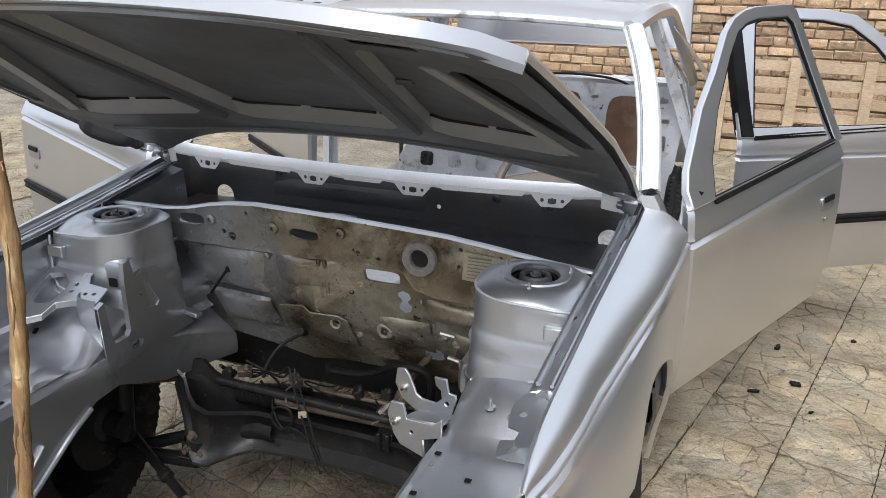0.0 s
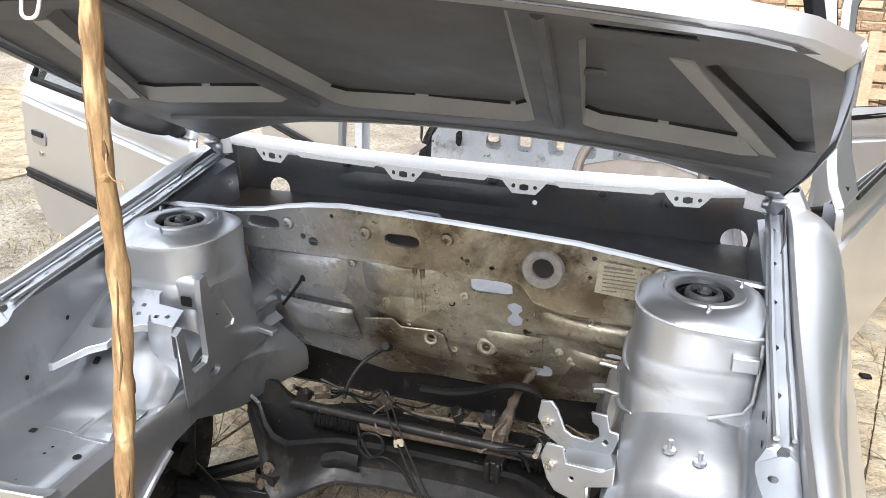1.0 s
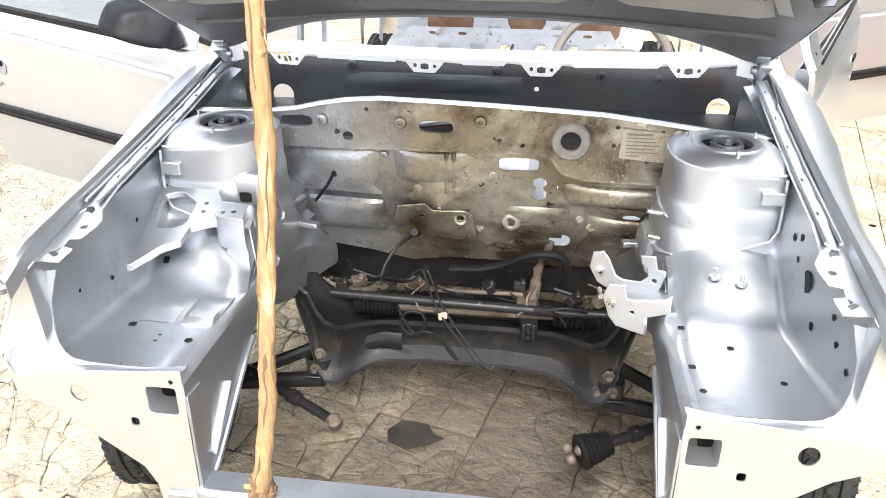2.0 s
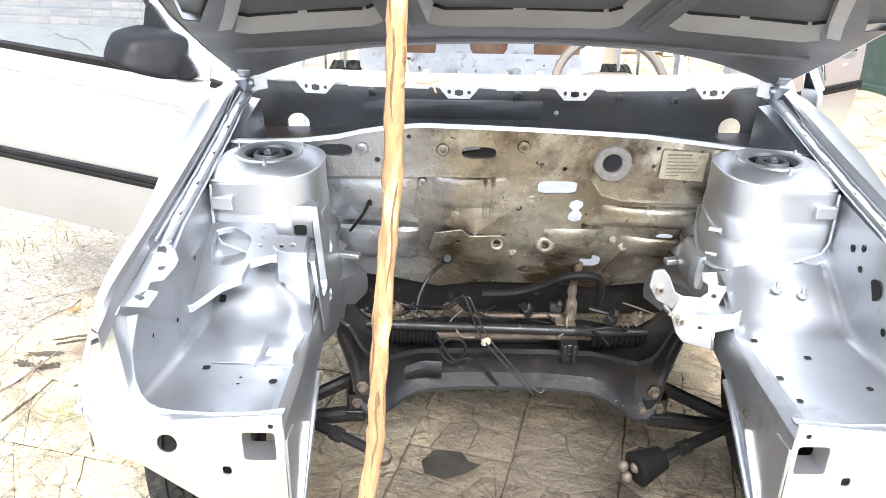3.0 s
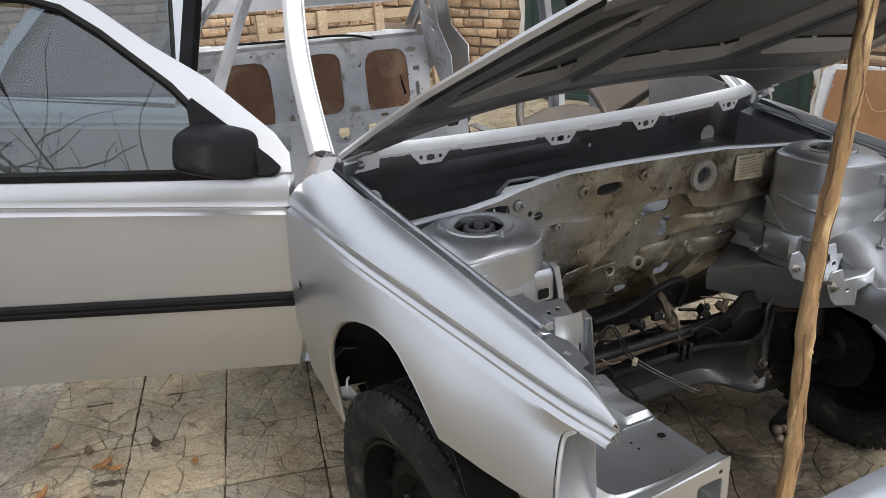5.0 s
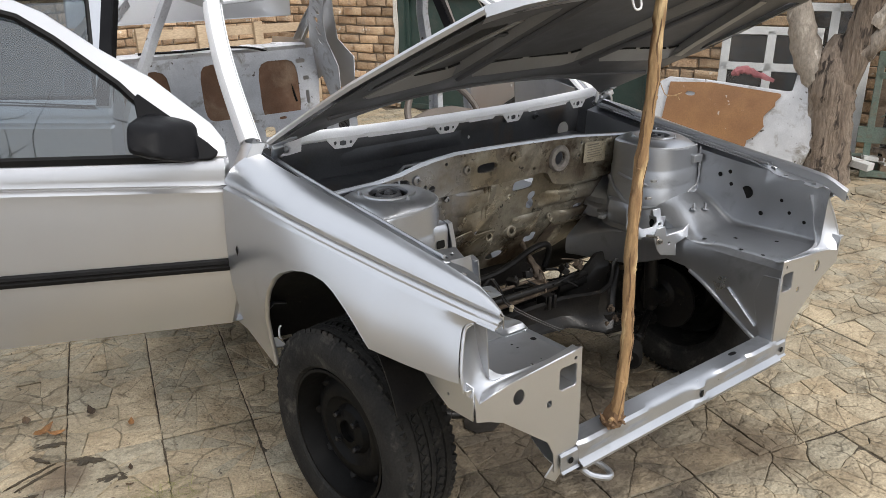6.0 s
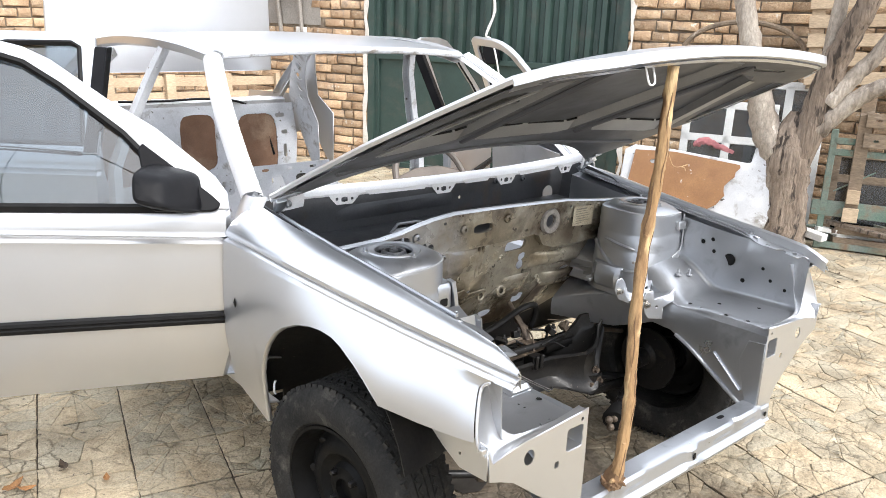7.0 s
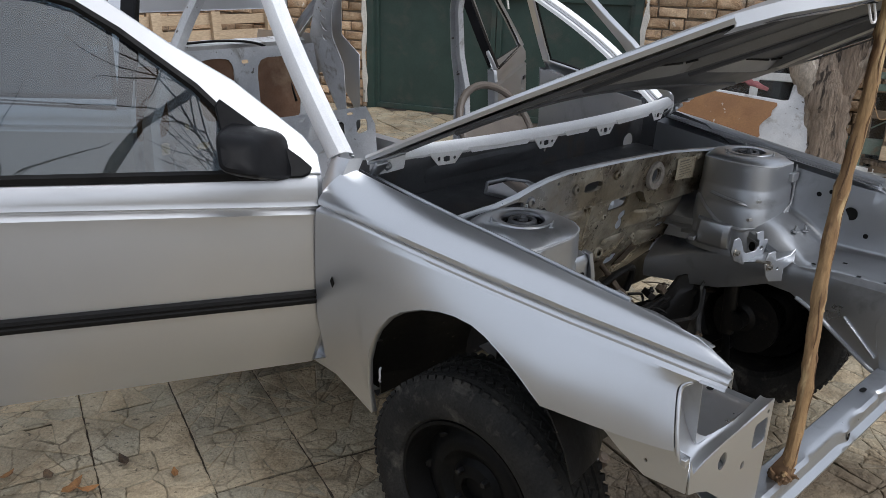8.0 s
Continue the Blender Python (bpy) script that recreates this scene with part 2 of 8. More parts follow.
ROPE = material("white_cloth_strip", (0.78, 0.77, 0.74), (0.66, 0.65, 0.62), 0.9, 0.0, 20.0, 100, 0.1, 0.3, 90)
LEAF = material("dry_leaf", (0.10, 0.062, 0.034), (0.055, 0.038, 0.024), 0.85, 0.0, 60.0, 190, 0.3, 0.6, 90, per_piece=0.4)
RUSTLEAF = material("rust_leaf", (0.30, 0.145, 0.050), (0.18, 0.085, 0.032), 0.8, 0.0, 40.0, 190, 0.25, 0.6, 90, per_piece=0.25)
DEBRIS = material("wet_leaf_dirt", (0.085, 0.066, 0.042), (0.055, 0.044, 0.030), 0.85, 0.0, 14.0, 60, 0.4, 1.0, 30, bump_dist=0.02,
                  third=(0.19, 0.125, 0.06), third_scale=18.0, third_range=(0.56, 0.66))
STRAW = material("dry_grass_straw", (0.32, 0.29, 0.13), (0.20, 0.19, 0.08), 0.8, 0.0, 5.0, 60, 0.2, 0.0)
OIL = material("oil_stain", (0.018, 0.015, 0.012), (0.03, 0.026, 0.022), 0.65, 0.0, 12.0, 90, 0.2, 0.1, 40)
PRINT = material("faded_print", (0.22, 0.195, 0.15), rough=0.7)
SEALER = material("grey_seam_sealer", (0.46, 0.47, 0.49), (0.38, 0.39, 0.41), 0.5, 0.3, 12.0, 120, 0.1, 0.2, 60)


def overspray(m, tone, start, end):
    """Silver overspray that fades in towards one side of the firewall, with a ragged edge."""
    nt = m.node_tree
    p = nt.nodes["Principled BSDF"]
    old = p.inputs["Base Color"].links[0].from_socket
    co = nt.nodes.new("ShaderNodeTexCoord")
    sp = nt.nodes.new("ShaderNodeSeparateXYZ")
    nt.links.new(co.outputs["Object"], sp.inputs["Vector"])
    ad = nt.nodes.new("ShaderNodeMath")
    ad.operation = "MULTIPLY_ADD"
    ad.inputs[1].default_value = 0.24
    nt.links.new(noise_at(nt, 9.0, 5, 0.65, (1, 1, 1), 0.2, 0.8), ad.inputs[0])
    nt.links.new(sp.outputs["X"], ad.inputs[2])
    mr = nt.nodes.new("ShaderNodeMapRange")
    mr.inputs["From Min"].default_value, mr.inputs["From Max"].default_value = start, end
    nt.links.new(ad.outputs["Value"], mr.inputs["Value"])
    nt.links.new(ramp_mix(nt, mr.outputs["Result"], old, tone), p.inputs["Base Color"])


def stone_tones(m):
    """Each cast stone a little warmer or greyer, lighter or darker than its neighbour."""
    nt = m.node_tree
    p = nt.nodes["Principled BSDF"]
    old = p.inputs["Base Color"].links[0].from_socket
    geo = nt.nodes.new("ShaderNodeNewGeometry")
    tint = ramp_mix(nt, geo.outputs["Random Per Island"], (1.14, 1.06, 0.95), (0.84, 0.87, 0.87))
    mul = nt.nodes.new("ShaderNodeVectorMath")
    mul.operation = "MULTIPLY"
    nt.links.new(old, mul.inputs[0])
    nt.links.new(tint, mul.inputs[1])
    nt.links.new(mul.outputs["Vector"], p.inputs["Base Color"])


stone_tones(SLAB)
stone_tones(SLAB_FAR)


def dark_patch(m, centre, radius, tone):
    """Mixes a darker tone into a surface in one ragged patch."""
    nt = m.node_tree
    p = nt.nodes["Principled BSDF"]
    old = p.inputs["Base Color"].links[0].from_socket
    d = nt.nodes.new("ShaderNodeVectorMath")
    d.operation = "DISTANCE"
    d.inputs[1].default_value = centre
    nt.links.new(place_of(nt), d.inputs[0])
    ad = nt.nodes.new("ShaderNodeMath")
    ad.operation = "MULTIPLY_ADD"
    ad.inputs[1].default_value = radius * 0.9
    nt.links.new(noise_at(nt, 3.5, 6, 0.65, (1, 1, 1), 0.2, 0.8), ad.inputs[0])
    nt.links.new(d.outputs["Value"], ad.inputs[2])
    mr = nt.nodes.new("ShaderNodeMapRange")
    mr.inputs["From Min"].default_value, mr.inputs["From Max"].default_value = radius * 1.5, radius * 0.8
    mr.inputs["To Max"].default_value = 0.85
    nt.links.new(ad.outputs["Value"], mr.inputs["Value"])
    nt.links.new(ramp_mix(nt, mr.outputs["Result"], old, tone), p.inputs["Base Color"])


# broad ragged darker patch in the paving below the engine bay
dark_patch(SLAB, (0.05, -0.02, 0.0), 0.80, (0.060, 0.046, 0.034))
# old oil and dirt on the slabs and the firewall
dark_patch(SLAB, (0.46, -0.58, 0.0), 0.20, (0.125, 0.092, 0.058))
dark_patch(SLAB, (0.07, -0.56, 0.0), 0.09, (0.060, 0.048, 0.036))
dark_patch(SLAB, (-1.36, 0.66, 0.0), 0.10, (0.150, 0.112, 0.075))
dark_patch(FIREWALL, (0.45, 0.20, 0.60), 0.13, (0.050, 0.034, 0.020))
dark_patch(FIREWALL, (0.24, 0.22, 0.48), 0.11, (0.055, 0.036, 0.020))
dark_patch(FIREWALL, (-0.05, 0.25, 0.47), 0.12, (0.045, 0.036, 0.026))
dark_patch(FIREWALL, (0.34, 0.15, 0.80), 0.07, (0.085, 0.055, 0.030))
overspray(FIREWALL, (0.33, 0.335, 0.345), -0.04, -0.20)


def glass_material(name, tint, rough=0.02, ior=1.5):
    m = bpy.data.materials.new(name)
    m.use_nodes = True
    p = m.node_tree.nodes["Principled BSDF"]
    p.inputs["Base Color"].default_value = (*tint, 1)
    p.inputs["Roughness"].default_value = rough
    p.inputs["Transmission Weight"].default_value = 1.0
    p.inputs["IOR"].default_value = ior
    return m


GLASS = glass_material("tinted_glass", (0.21, 0.255, 0.285), 0.0, 1.9)
# sash panes tinted dark in place of the shade behind the frames
DULLGLASS = glass_material("dark_window_glass", (0.14, 0.15, 0.15), 0.2)

# ---- building tools ----
def thing(name, place, label, category, group="", kind=""):
    ob = new(name)
    ob.empty_display_size = 0.2
    ob.matrix_world = place if isinstance(place, Matrix) else Matrix.Translation(place)
    return tagged(ob, label, category, group, kind)


def finish(bm, angle=32):
    bmesh.ops.recalc_face_normals(bm, faces=bm.faces)
    limit = radians(angle)
    for e in bm.edges:
        e.smooth = len(e.link_faces) == 2 and e.calc_face_angle(0) < limit
    for f in bm.faces:
        f.smooth = True


def mesh_of(bm, name, mat, angle=32):
    finish(bm, angle)
    me = bpy.data.meshes.new(name)
    bm.to_mesh(me)
    bm.free()
    for m in (mat if isinstance(mat, (list, tuple)) else [mat]):
        me.materials.append(m)
    return me


def part(name, bm, mat, parent, label="", solid=0.0, bevel=0.0, at=None, angle=32):
    """Links bm as one mesh under parent; solid: sheet thickness, bevel: rounded edge."""
    ob = new(name, mesh_of(bm, name, mat, angle))
    ob.parent = parent
    if at is not None:
        ob.matrix_basis = at
    if solid:
        s = ob.modifiers.new("sheet", "SOLIDIFY")
        s.thickness, s.offset = solid, 0
    if bevel:
        b = ob.modifiers.new("edge", "BEVEL")
        b.width, b.segments, b.limit_method, b.angle_limit = bevel, 2, "ANGLE", radians(40)
    return tagged(ob, label)


def lone(name, bm, mat, label, category, group="", kind="", solid=0.0, bevel=0.0, at=None):
    ob = part(name, bm, mat, None, label, solid, bevel, at)
    return tagged(ob, "", category, group, kind)


def box(bm, size, at=None):
    """A box of that size; at: a place or a pose for its centre."""
    m = at if isinstance(at, Matrix) else Matrix.Translation(at or (0, 0, 0))
    return bmesh.ops.create_cube(bm, size=1.0, matrix=m @ Matrix.Diagonal((*size, 1)))["verts"]


def bar(bm, a, b, w, h, up=(0, 0, 1)):
    """A bar of section w by h from a to b."""
    a, b = Vector(a), Vector(b)
    z = (b - a).normalized()
    x = Vector(up).cross(z)
    x = x.normalized() if x.length > 1e-4 else Vector((1, 0, 0))
    y = z.cross(x)
    m = Matrix((x, y, z)).transposed().to_4x4()
    m.translation = (a + b) / 2
    return box(bm, (w, h, (b - a).length), m)


def smooth_path(points, n=6):
    """Catmull-Rom through the points."""
    p = [Vector(q) for q in points]
    p = [2 * p[0] - p[1]] + p + [2 * p[-1] - p[-2]]
    out = []
    for i in range(1, len(p) - 2):
        for k in range(n):
            t = k / n
            out.append(0.5 * ((2 * p[i]) + (p[i + 1] - p[i - 1]) * t + (2 * p[i - 1] - 5 * p[i] + 4 * p[i + 1] - p[i + 2]) * t * t
                              + (3 * p[i] - p[i - 1] - 3 * p[i + 1] + p[i + 2]) * t ** 3))
    return out + [p[-2]]


def tube(bm, points, radius, sides=8, wobble=0.0, seed=0):
    """A round bar along points; radius: one number or one for each point."""
    pts = [Vector(p) for p in points]
    rad = list(radius) if isinstance(radius, (list, tuple)) else [radius] * len(pts)
    rng = random.Random(seed)
    ref, rings = None, []
    for i, p in enumerate(pts):
        d = (pts[min(i + 1, len(pts) - 1)] - pts[max(i - 1, 0)]).normalized()
        if ref is None:
            ref = d.orthogonal().normalized()
        ref = (ref - d * ref.dot(d)).normalized()
        side = d.cross(ref)
        ring = []
        for k in range(sides):
            a = 2 * math.pi * k / sides
            r = rad[i] * (1 + rng.uniform(-wobble, wobble))
            ring.append(bm.verts.new(p + (ref * math.cos(a) + side * math.sin(a)) * r))
        rings.append(ring)
    for a, b in zip(rings, rings[1:]):
        for k in range(sides):
            bm.faces.new((a[k], a[(k + 1) % sides], b[(k + 1) % sides], b[k]))
    bm.faces.new(rings[0][::-1])
    bm.faces.new(rings[-1])


def lathe(bm, profile, sides=28, at=None, cap=False):
    """Turns (radius, height) pairs round z."""
    at = at or Matrix()
    rings = []
    for r, z in profile:
        if r < 1e-5:
            rings.append([bm.verts.new(at @ Vector((0, 0, z)))])
        else:
            rings.append([bm.verts.new(at @ Vector((r * math.cos(2 * math.pi * k / sides), r * math.sin(2 * math.pi * k / sides), z))) for k in range(sides)])
    for a, b in zip(rings, rings[1:]):
        for k in range(sides):
            j = (k + 1) % sides
            q = [a[k % len(a)], a[j % len(a)], b[j % len(b)], b[k % len(b)]]
            q = list(dict.fromkeys(q))
            if len(q) > 2:
                bm.faces.new(q)


def sheet(bm, rows):
    """A surface through rows of points, all rows alike in length."""
    grid = [[bm.verts.new(Vector(p)) for p in row] for row in rows]
    for a, b in zip(grid, grid[1:]):
        for k in range(len(a) - 1):
            bm.faces.new((a[k], a[k + 1], b[k + 1], b[k]))
    return grid


def ring_points(cx, cy, rx, ry=None, n=14, square=0.0):
    """An ellipse, or with square a rounded box, as 2D points."""
    ry = ry or rx
    out = []
    for k in range(n):
        a = 2 * math.pi * (k + 0.5) / n
        c, s = math.cos(a), math.sin(a)
        if square:
            e = 1 - square
            c, s = math.copysign(abs(c) ** e, c), math.copysign(abs(s) ** e, s)
        out.append((cx + rx * c, cy + ry * s))
    return out


def plate(bm, outer, holes, lay):
    """A flat sheet with holes: 2D outlines, laid into space by lay(u, v)."""
    edges = []
    for loop in (outer, *holes):
        vs = [bm.verts.new((u, v, 0)) for u, v in loop]
        edges += [bm.edges.new((vs[k], vs[(k + 1) % len(vs)])) for k in range(len(vs))]
    bmesh.ops.triangle_fill(bm, use_beauty=True, use_dissolve=False, edges=edges, normal=(0, 0, 1))
    for v in {v for e in edges for v in e.verts}:
        v.co = Vector(lay(v.co.x, v.co.y))


def lip(bm, loop, lay, depth):
    """A folded rim round a hole, that goes depth back from the sheet."""
    a = [bm.verts.new(Vector(lay(u, v))) for u, v in loop]
    b = [bm.verts.new(Vector(lay(u, v)) + Vector(depth)) for u, v in loop]
    for k in range(len(a)):
        j = (k + 1) % len(a)
        bm.faces.new((a[k], a[j], b[j], b[k]))


def step(x, pairs):
    """Linear between (x, value) pairs."""
    xs, ys = zip(*sorted(pairs))
    return float(np.interp(x, xs, ys))


def lerp(a, b, t):
    return Vector(a).lerp(Vector(b), t)

# ---- the car: a stripped saloon body, front towards -y, hinge line of the bonnet near y = 0.4 ----
car = thing("car", (0, 0, 0), "stripped silver saloon car body with open bonnet and no engine", "car")

# y, rail x and z, crease x and z, widest x of the side below the crease
STATIONS = [(0.47, .715, .975, .832, .890, .830), (0.30, .712, .955, .824, .887, .828), (0.10, .702, .930, .804, .869, .825), (-0.10, .692, .909, .771, .847, .818),
            (-0.30, .685, .887, .742, .831, .802), (-0.45, .680, .873, .731, .829, .780), (-0.55, .679, .859, .713, .821, .757), (-0.595, .681, .836, .697, .814, .742), (-0.612, .684, .826, .694, .812, .736)]
ARCH = [(.249, .47), (.23, .55), (.205, .61), (.18, .655), (.14, .70), (.10, .728), (.04, .754), (-.01, .765), (-.05, .768), (-.10, .764), (-.14, .752),
        (-.20, .725), (-.24, .703), (-.27, .683), (-.30, .662), (-.57, .672)]


def station(y):
    return [step(y, [(r[0], r[k]) for r in STATIONS]) for k in range(1, 5)]


def side_x(y):
    return step(y, [(r[0], r[5]) for r in STATIONS])


def fender_bottom(y):
    if y > 0.2495:
        return 0.375 + 0.39 * (y - 0.25)
    if y < -0.5705:
        return station(y)[3] - 0.017
    return step(y, ARCH)


def fender_x(y, z):
    """How far out the wing's side lies at height z."""
    xi, zi, xc, zc = station(y)
    d = zc - z
    flare = math.sin(min(1, max(0, d) / 0.17) * math.pi / 2)
    return xc + 0.004 + (side_x(y) - xc) * flare + 0.008 * math.sin(min(1, max(0, d) / 0.40) * math.pi) - 0.02 * max(0, d - 0.30) / 0.15


def edge_back(z, zc):
    """How far the wing's front edge stands back at height z: a rounded corner below the nose, then straight down."""
    d = max(0, zc - .019 - z)
    return .040 * min(1, math.sqrt(d / .022)) * max(0, 1 - d / .145)


def front_fender(s):
    ys = ([.432, .41, .36, .30, .27, .2501, .249, .24, .23, .218, .205, .18, .16, .14, .12, .10, .07, .04, .01, -.02, -.05, -.08, -.11, -.14, -.17, -.20, -.24, -.27, -.30,
           -.36, -.42, -.48, -.51, -.54, -.5695, -.582, -.592, -.602, -.612])
    rows, nose = [], []
    for y in ys:
        xi, zi, xc, zc = station(y)
        zb = fender_bottom(y)
        pts = [(xi - .002, zi - .035), (xi, zi - .004), (xi + .006, zi + .002)]
        for t in (.15, .3, .45, .6, .72, .84, .93):
            pts.append((xi + (xc - xi) * (1 - (1 - t) ** 1.35) * .985, zi + .005 * math.sin(math.pi * t) - (zi - zc - .012) * t ** 1.4))
        pts += [(xc - .0035, zc + .009), (xc - .006, zc + .0075), (xc - .0105, zc + .004), (xc - .0105, zc + .0015), (xc + .0005, zc - .0035), (xc + .003, zc - .006), (xc + .004, zc - .011)]
        top = [(s * x, y, z) for x, z in pts]
        w = max(0, (-.45 - y) / .1195)
        if y > -.575:
            row = list(top)
            for t in (.04, .08, .12, .16, .2, .27, .35, .5, .65, .8, .92, 1.0):
                z = zc - .012 + (zb - zc + .012) * t
                row.append((s * fender_x(y, z), y + w * edge_back(z, zc), z))
            rows.append(row)
        if y < -.565:
            nose.append(top + [(s * fender_x(y, zc - d), y, zc - d) for d in (.014, .017, .019)])
    bm = bmesh.new()
    sheet(bm, rows)
    sheet(bm, nose)
    bmesh.ops.remove_doubles(bm, verts=bm.verts, dist=1e-5)
    ob = part("front_fender", bm, PAINT, car, "satin silver front wing with a long crease", solid=0.002)
    # closed underside of the nose
    bm = bmesh.new()
    rows = []
    for y in (-.572, -.580, -.59, -.60, -.609):
        xi, zi, xc, zc = station(y)
        z = zc - .014
        rows.append([(s * (fender_x(y, z) - .005), y, z - .003), (s * (xc - .004), y, z), (s * (xi + .002), y, z + .003)])
    sheet(bm, rows)
    part("nose_underside", bm, PAINT, ob, solid=0.002)
    # turned-in lip round the wheel opening
    bm = bmesh.new()
    rows = []
    for y, z in [(.2495, .38)] + ARCH[:15]:
        x = fender_x(y, z)
        d = Vector((0, -.03 - y, .38 - z)).normalized()
        rows.append([(s * (x + .001), y, z), (s * (x - .004), y + d.y * .004, z + d.z * .004), (s * (x - .011), y + d.y * .005, z + d.z * .005)])
    sheet(bm, rows)
    part("arch_lip", bm, PAINT, ob, solid=0.002)
    # hole of the side repeater
    bm = bmesh.new()
    x = fender_x(.358, .717)
    plate(bm, [(-.010, 0), (0, -.016), (.010, 0), (0, .016)], [], lambda u, v: (s * (x + .0022), .358 + u, .717 + v))
    part("repeater_hole", bm, RUBBER, ob, "dark hole where the side repeater was")
    return ob


def shelf_z(y):
    """Height of the shelf, which rises over the round wheel housing."""
    d = .116 - (min(y, .1) + .02) ** 2
    dome = .40 + math.sqrt(d) if d > 0 else .40 + 4 * d
    return .640 + .009 * math.log(1 + math.exp(max(-30, (dome - .640) / .009)))


def wall_x(y):
    """The upright inner side, which swings out towards the headlamp."""
    return .648 + .028 * min(1, max(0, (-.28 - y) / .24))


def inner_wing(s):
    bm = bmesh.new()
    rows = []
    ys = [-.560, -.53, -.50, -.44, -.40, -.37, -.355, -.345, -.34, -.335, -.33, -.32, -.30, -.27, -.24, -.21, -.18, -.14, -.08, 0, .08, .15, .25, .36, .42]
    for y in ys:
        xi, zi, xc, zc = station(y)
        w = shelf_z(y)
        xw = wall_x(y)
        top = zi - .03
        pts = [(xi - .004, top), (xw + .012, top - .01)]
        for t in (.25, .5, .75, 1):
            pts.append((xw + .01 * (1 - t), top - .01 - (top - .01 - w - .02) * t))
        for a in (25, 50, 75, 90):
            pts.append((xw - .02 * (1 - math.cos(radians(a))), w + .02 * (1 - math.sin(radians(a)))))
        rise = min(1, max(0, (w - .64) / .05))
        xe = .42 + .015 * rise
        for t in (.2, .4, .6, .75, .88):
            pts.append((xw - .02 - (xw - .02 - xe) * t, w + .012 * rise * (1 - t) - .035 * rise * max(0, t - .55) ** 2 / .2))
        pts += [(xe + .004, w - .012 - .03 * rise), (xe, w - .02 - .06 * rise)]
        rows.append([(s * x, y, z) for x, z in pts])
    sheet(bm, rows)
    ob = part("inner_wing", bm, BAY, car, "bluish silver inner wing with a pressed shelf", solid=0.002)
    # box member from the front panel to the firewall, arched over the wheel
    bm = bmesh.new()
    legs = [(-.589, .42, .632, .36), (-.55, .42, .632, .368), (-.50, .42, .632, .398), (-.42, .42, .630, .448), (-.34, .42, .630, .50), (-.26, .42, .625, .54), (-.18, .42, .618, .545), (-.10, .42, .612, .508), (-.02, .418, .600, .478),
            (.06, .412, .582, .465), (.12, .402, .562, .460), (.17, .388, .542, .458), (.225, .37, .522, .455)]
    rows = []
    for y, x, zt, zb in legs:
        wide = .03 if y < -.3 else .10 if y < .05 else .10 + .9 * (y - .05)
        rows.append([(s * (x + wide), y, zt + .006 + .9 * max(0, y - .05)), (s * (x + wide * .5), y, zt + .012 + .5 * max(0, y - .05)), (s * (x + .006), y, zt + .004), (s * x, y, zt - .004), (s * (x - .003), y, zt - .35 * (zt - zb)), (s * (x - .003), y, zb + .3 * (zt - zb)), (s * x, y, zb + .004), (s * (x + .012), y, zb), (s * (x + .07), y, zb)])
    sheet(bm, rows)
    leg = part("chassis_leg", bm, BAY, ob, "silver box member below the shelf", solid=0.003)
    bm = bmesh.new()
    rows = []
    for y in (-.30, -.25, -.20, -.15, -.10, -.04, .02, .08, .14, .19):
        w = max(.635, shelf_z(y) - .06)
        dent = .008 * math.sin(y * 40 + s) 
        rows.append([(s * (.436 - .06 * max(0, y - .08)), y, w), (s * (.438 + dent - .06 * max(0, y - .08)), y, w * .6 + .245), (s * (.434 - dent), y, w * .3 + .43), (s * (.428 - .15 * max(0, y - .08)), y, .612)])
    sheet(bm, rows)
    part("tower_skirt", bm, BAY, ob, "dented silver skirt of the suspension tower", solid=0.003)
    # diagonal ribs pressed into its front
    bm = bmesh.new()
    bar(bm, (s * .4165, -.530, .430), (s * .4165, -.425, .525), .007, .019, (1, 0, 0))
    part("leg_rib", bm, BAY, ob, bevel=.003)
    bm = bmesh.new()
    tube(bm, smooth_path([(s * .4165, -.535, .385), (s * .4155, -.50, .405), (s * .4155, -.42, .456), (s * .4155, -.34, .507), (s * .4165, -.28, .535)], 4), .0065, 8)
    part("leg_rim", bm, BAY, ob, "rolled lower rim")
    bm = bmesh.new()
    plate(bm, [(-.588, .605), (-.535, .60), (-.512, .53), (-.532, .45), (-.555, .385), (-.588, .37)], [], lambda u, v: (s * (.4165 - .012 * (u + .588)), u, v))
    part("leg_end_plate", bm, BAY, ob, "welded plate at the end of the leg", solid=0.004, bevel=.0015)
    # small black holes in the shelf and the wall
    dots = [(.61, -.23), (.47, -.37), (.59, -.43), (.46, -.47), (.52, -.46), (.52, -.48)] if s < 0 else [(.45, -.30), (.53, -.36), (.452, -.43), (.46, -.50), (.60, -.46)]
    for k, (x, y) in enumerate(dots):
        bm = bmesh.new()
        r = (.007, .007, .007, .008, .003, .003)[k] if s < 0 else .0065
        z0 = shelf_z(y) + .012 * min(1, max(0, (shelf_z(y) - .64) / .05)) * (x - .42) / .2 + .0025
        slope = (shelf_z(y + .01) - shelf_z(y - .01)) / .02
        plate(bm, ring_points(0, 0, r, r, 8, .6 if k < 3 else 0), [], lambda u, v: (s * (x + u), y + v, z0 + slope * v))
        part("drain_hole", bm, RUBBER, ob)
    walls = [(-.305, .760, .021), (-.36, .70, .008), (-.20, .80, .008), (-.235, .815, .007), (-.245, .775, .007), (-.42, .755, .006), (-.45, .72, .006), (-.50, .70, .006)]
    if s < 0:
        walls = [(-.36, .70, .005), (-.245, .775, .005), (-.45, .72, .004)]
    for y, z, r in walls:
        bm = bmesh.new()
        top = station(y)[1] - .03
        t = (top - .01 - z) / (top - .01 - shelf_z(y) - .02)
        x = wall_x(y) + .01 * (1 - t) - .0022
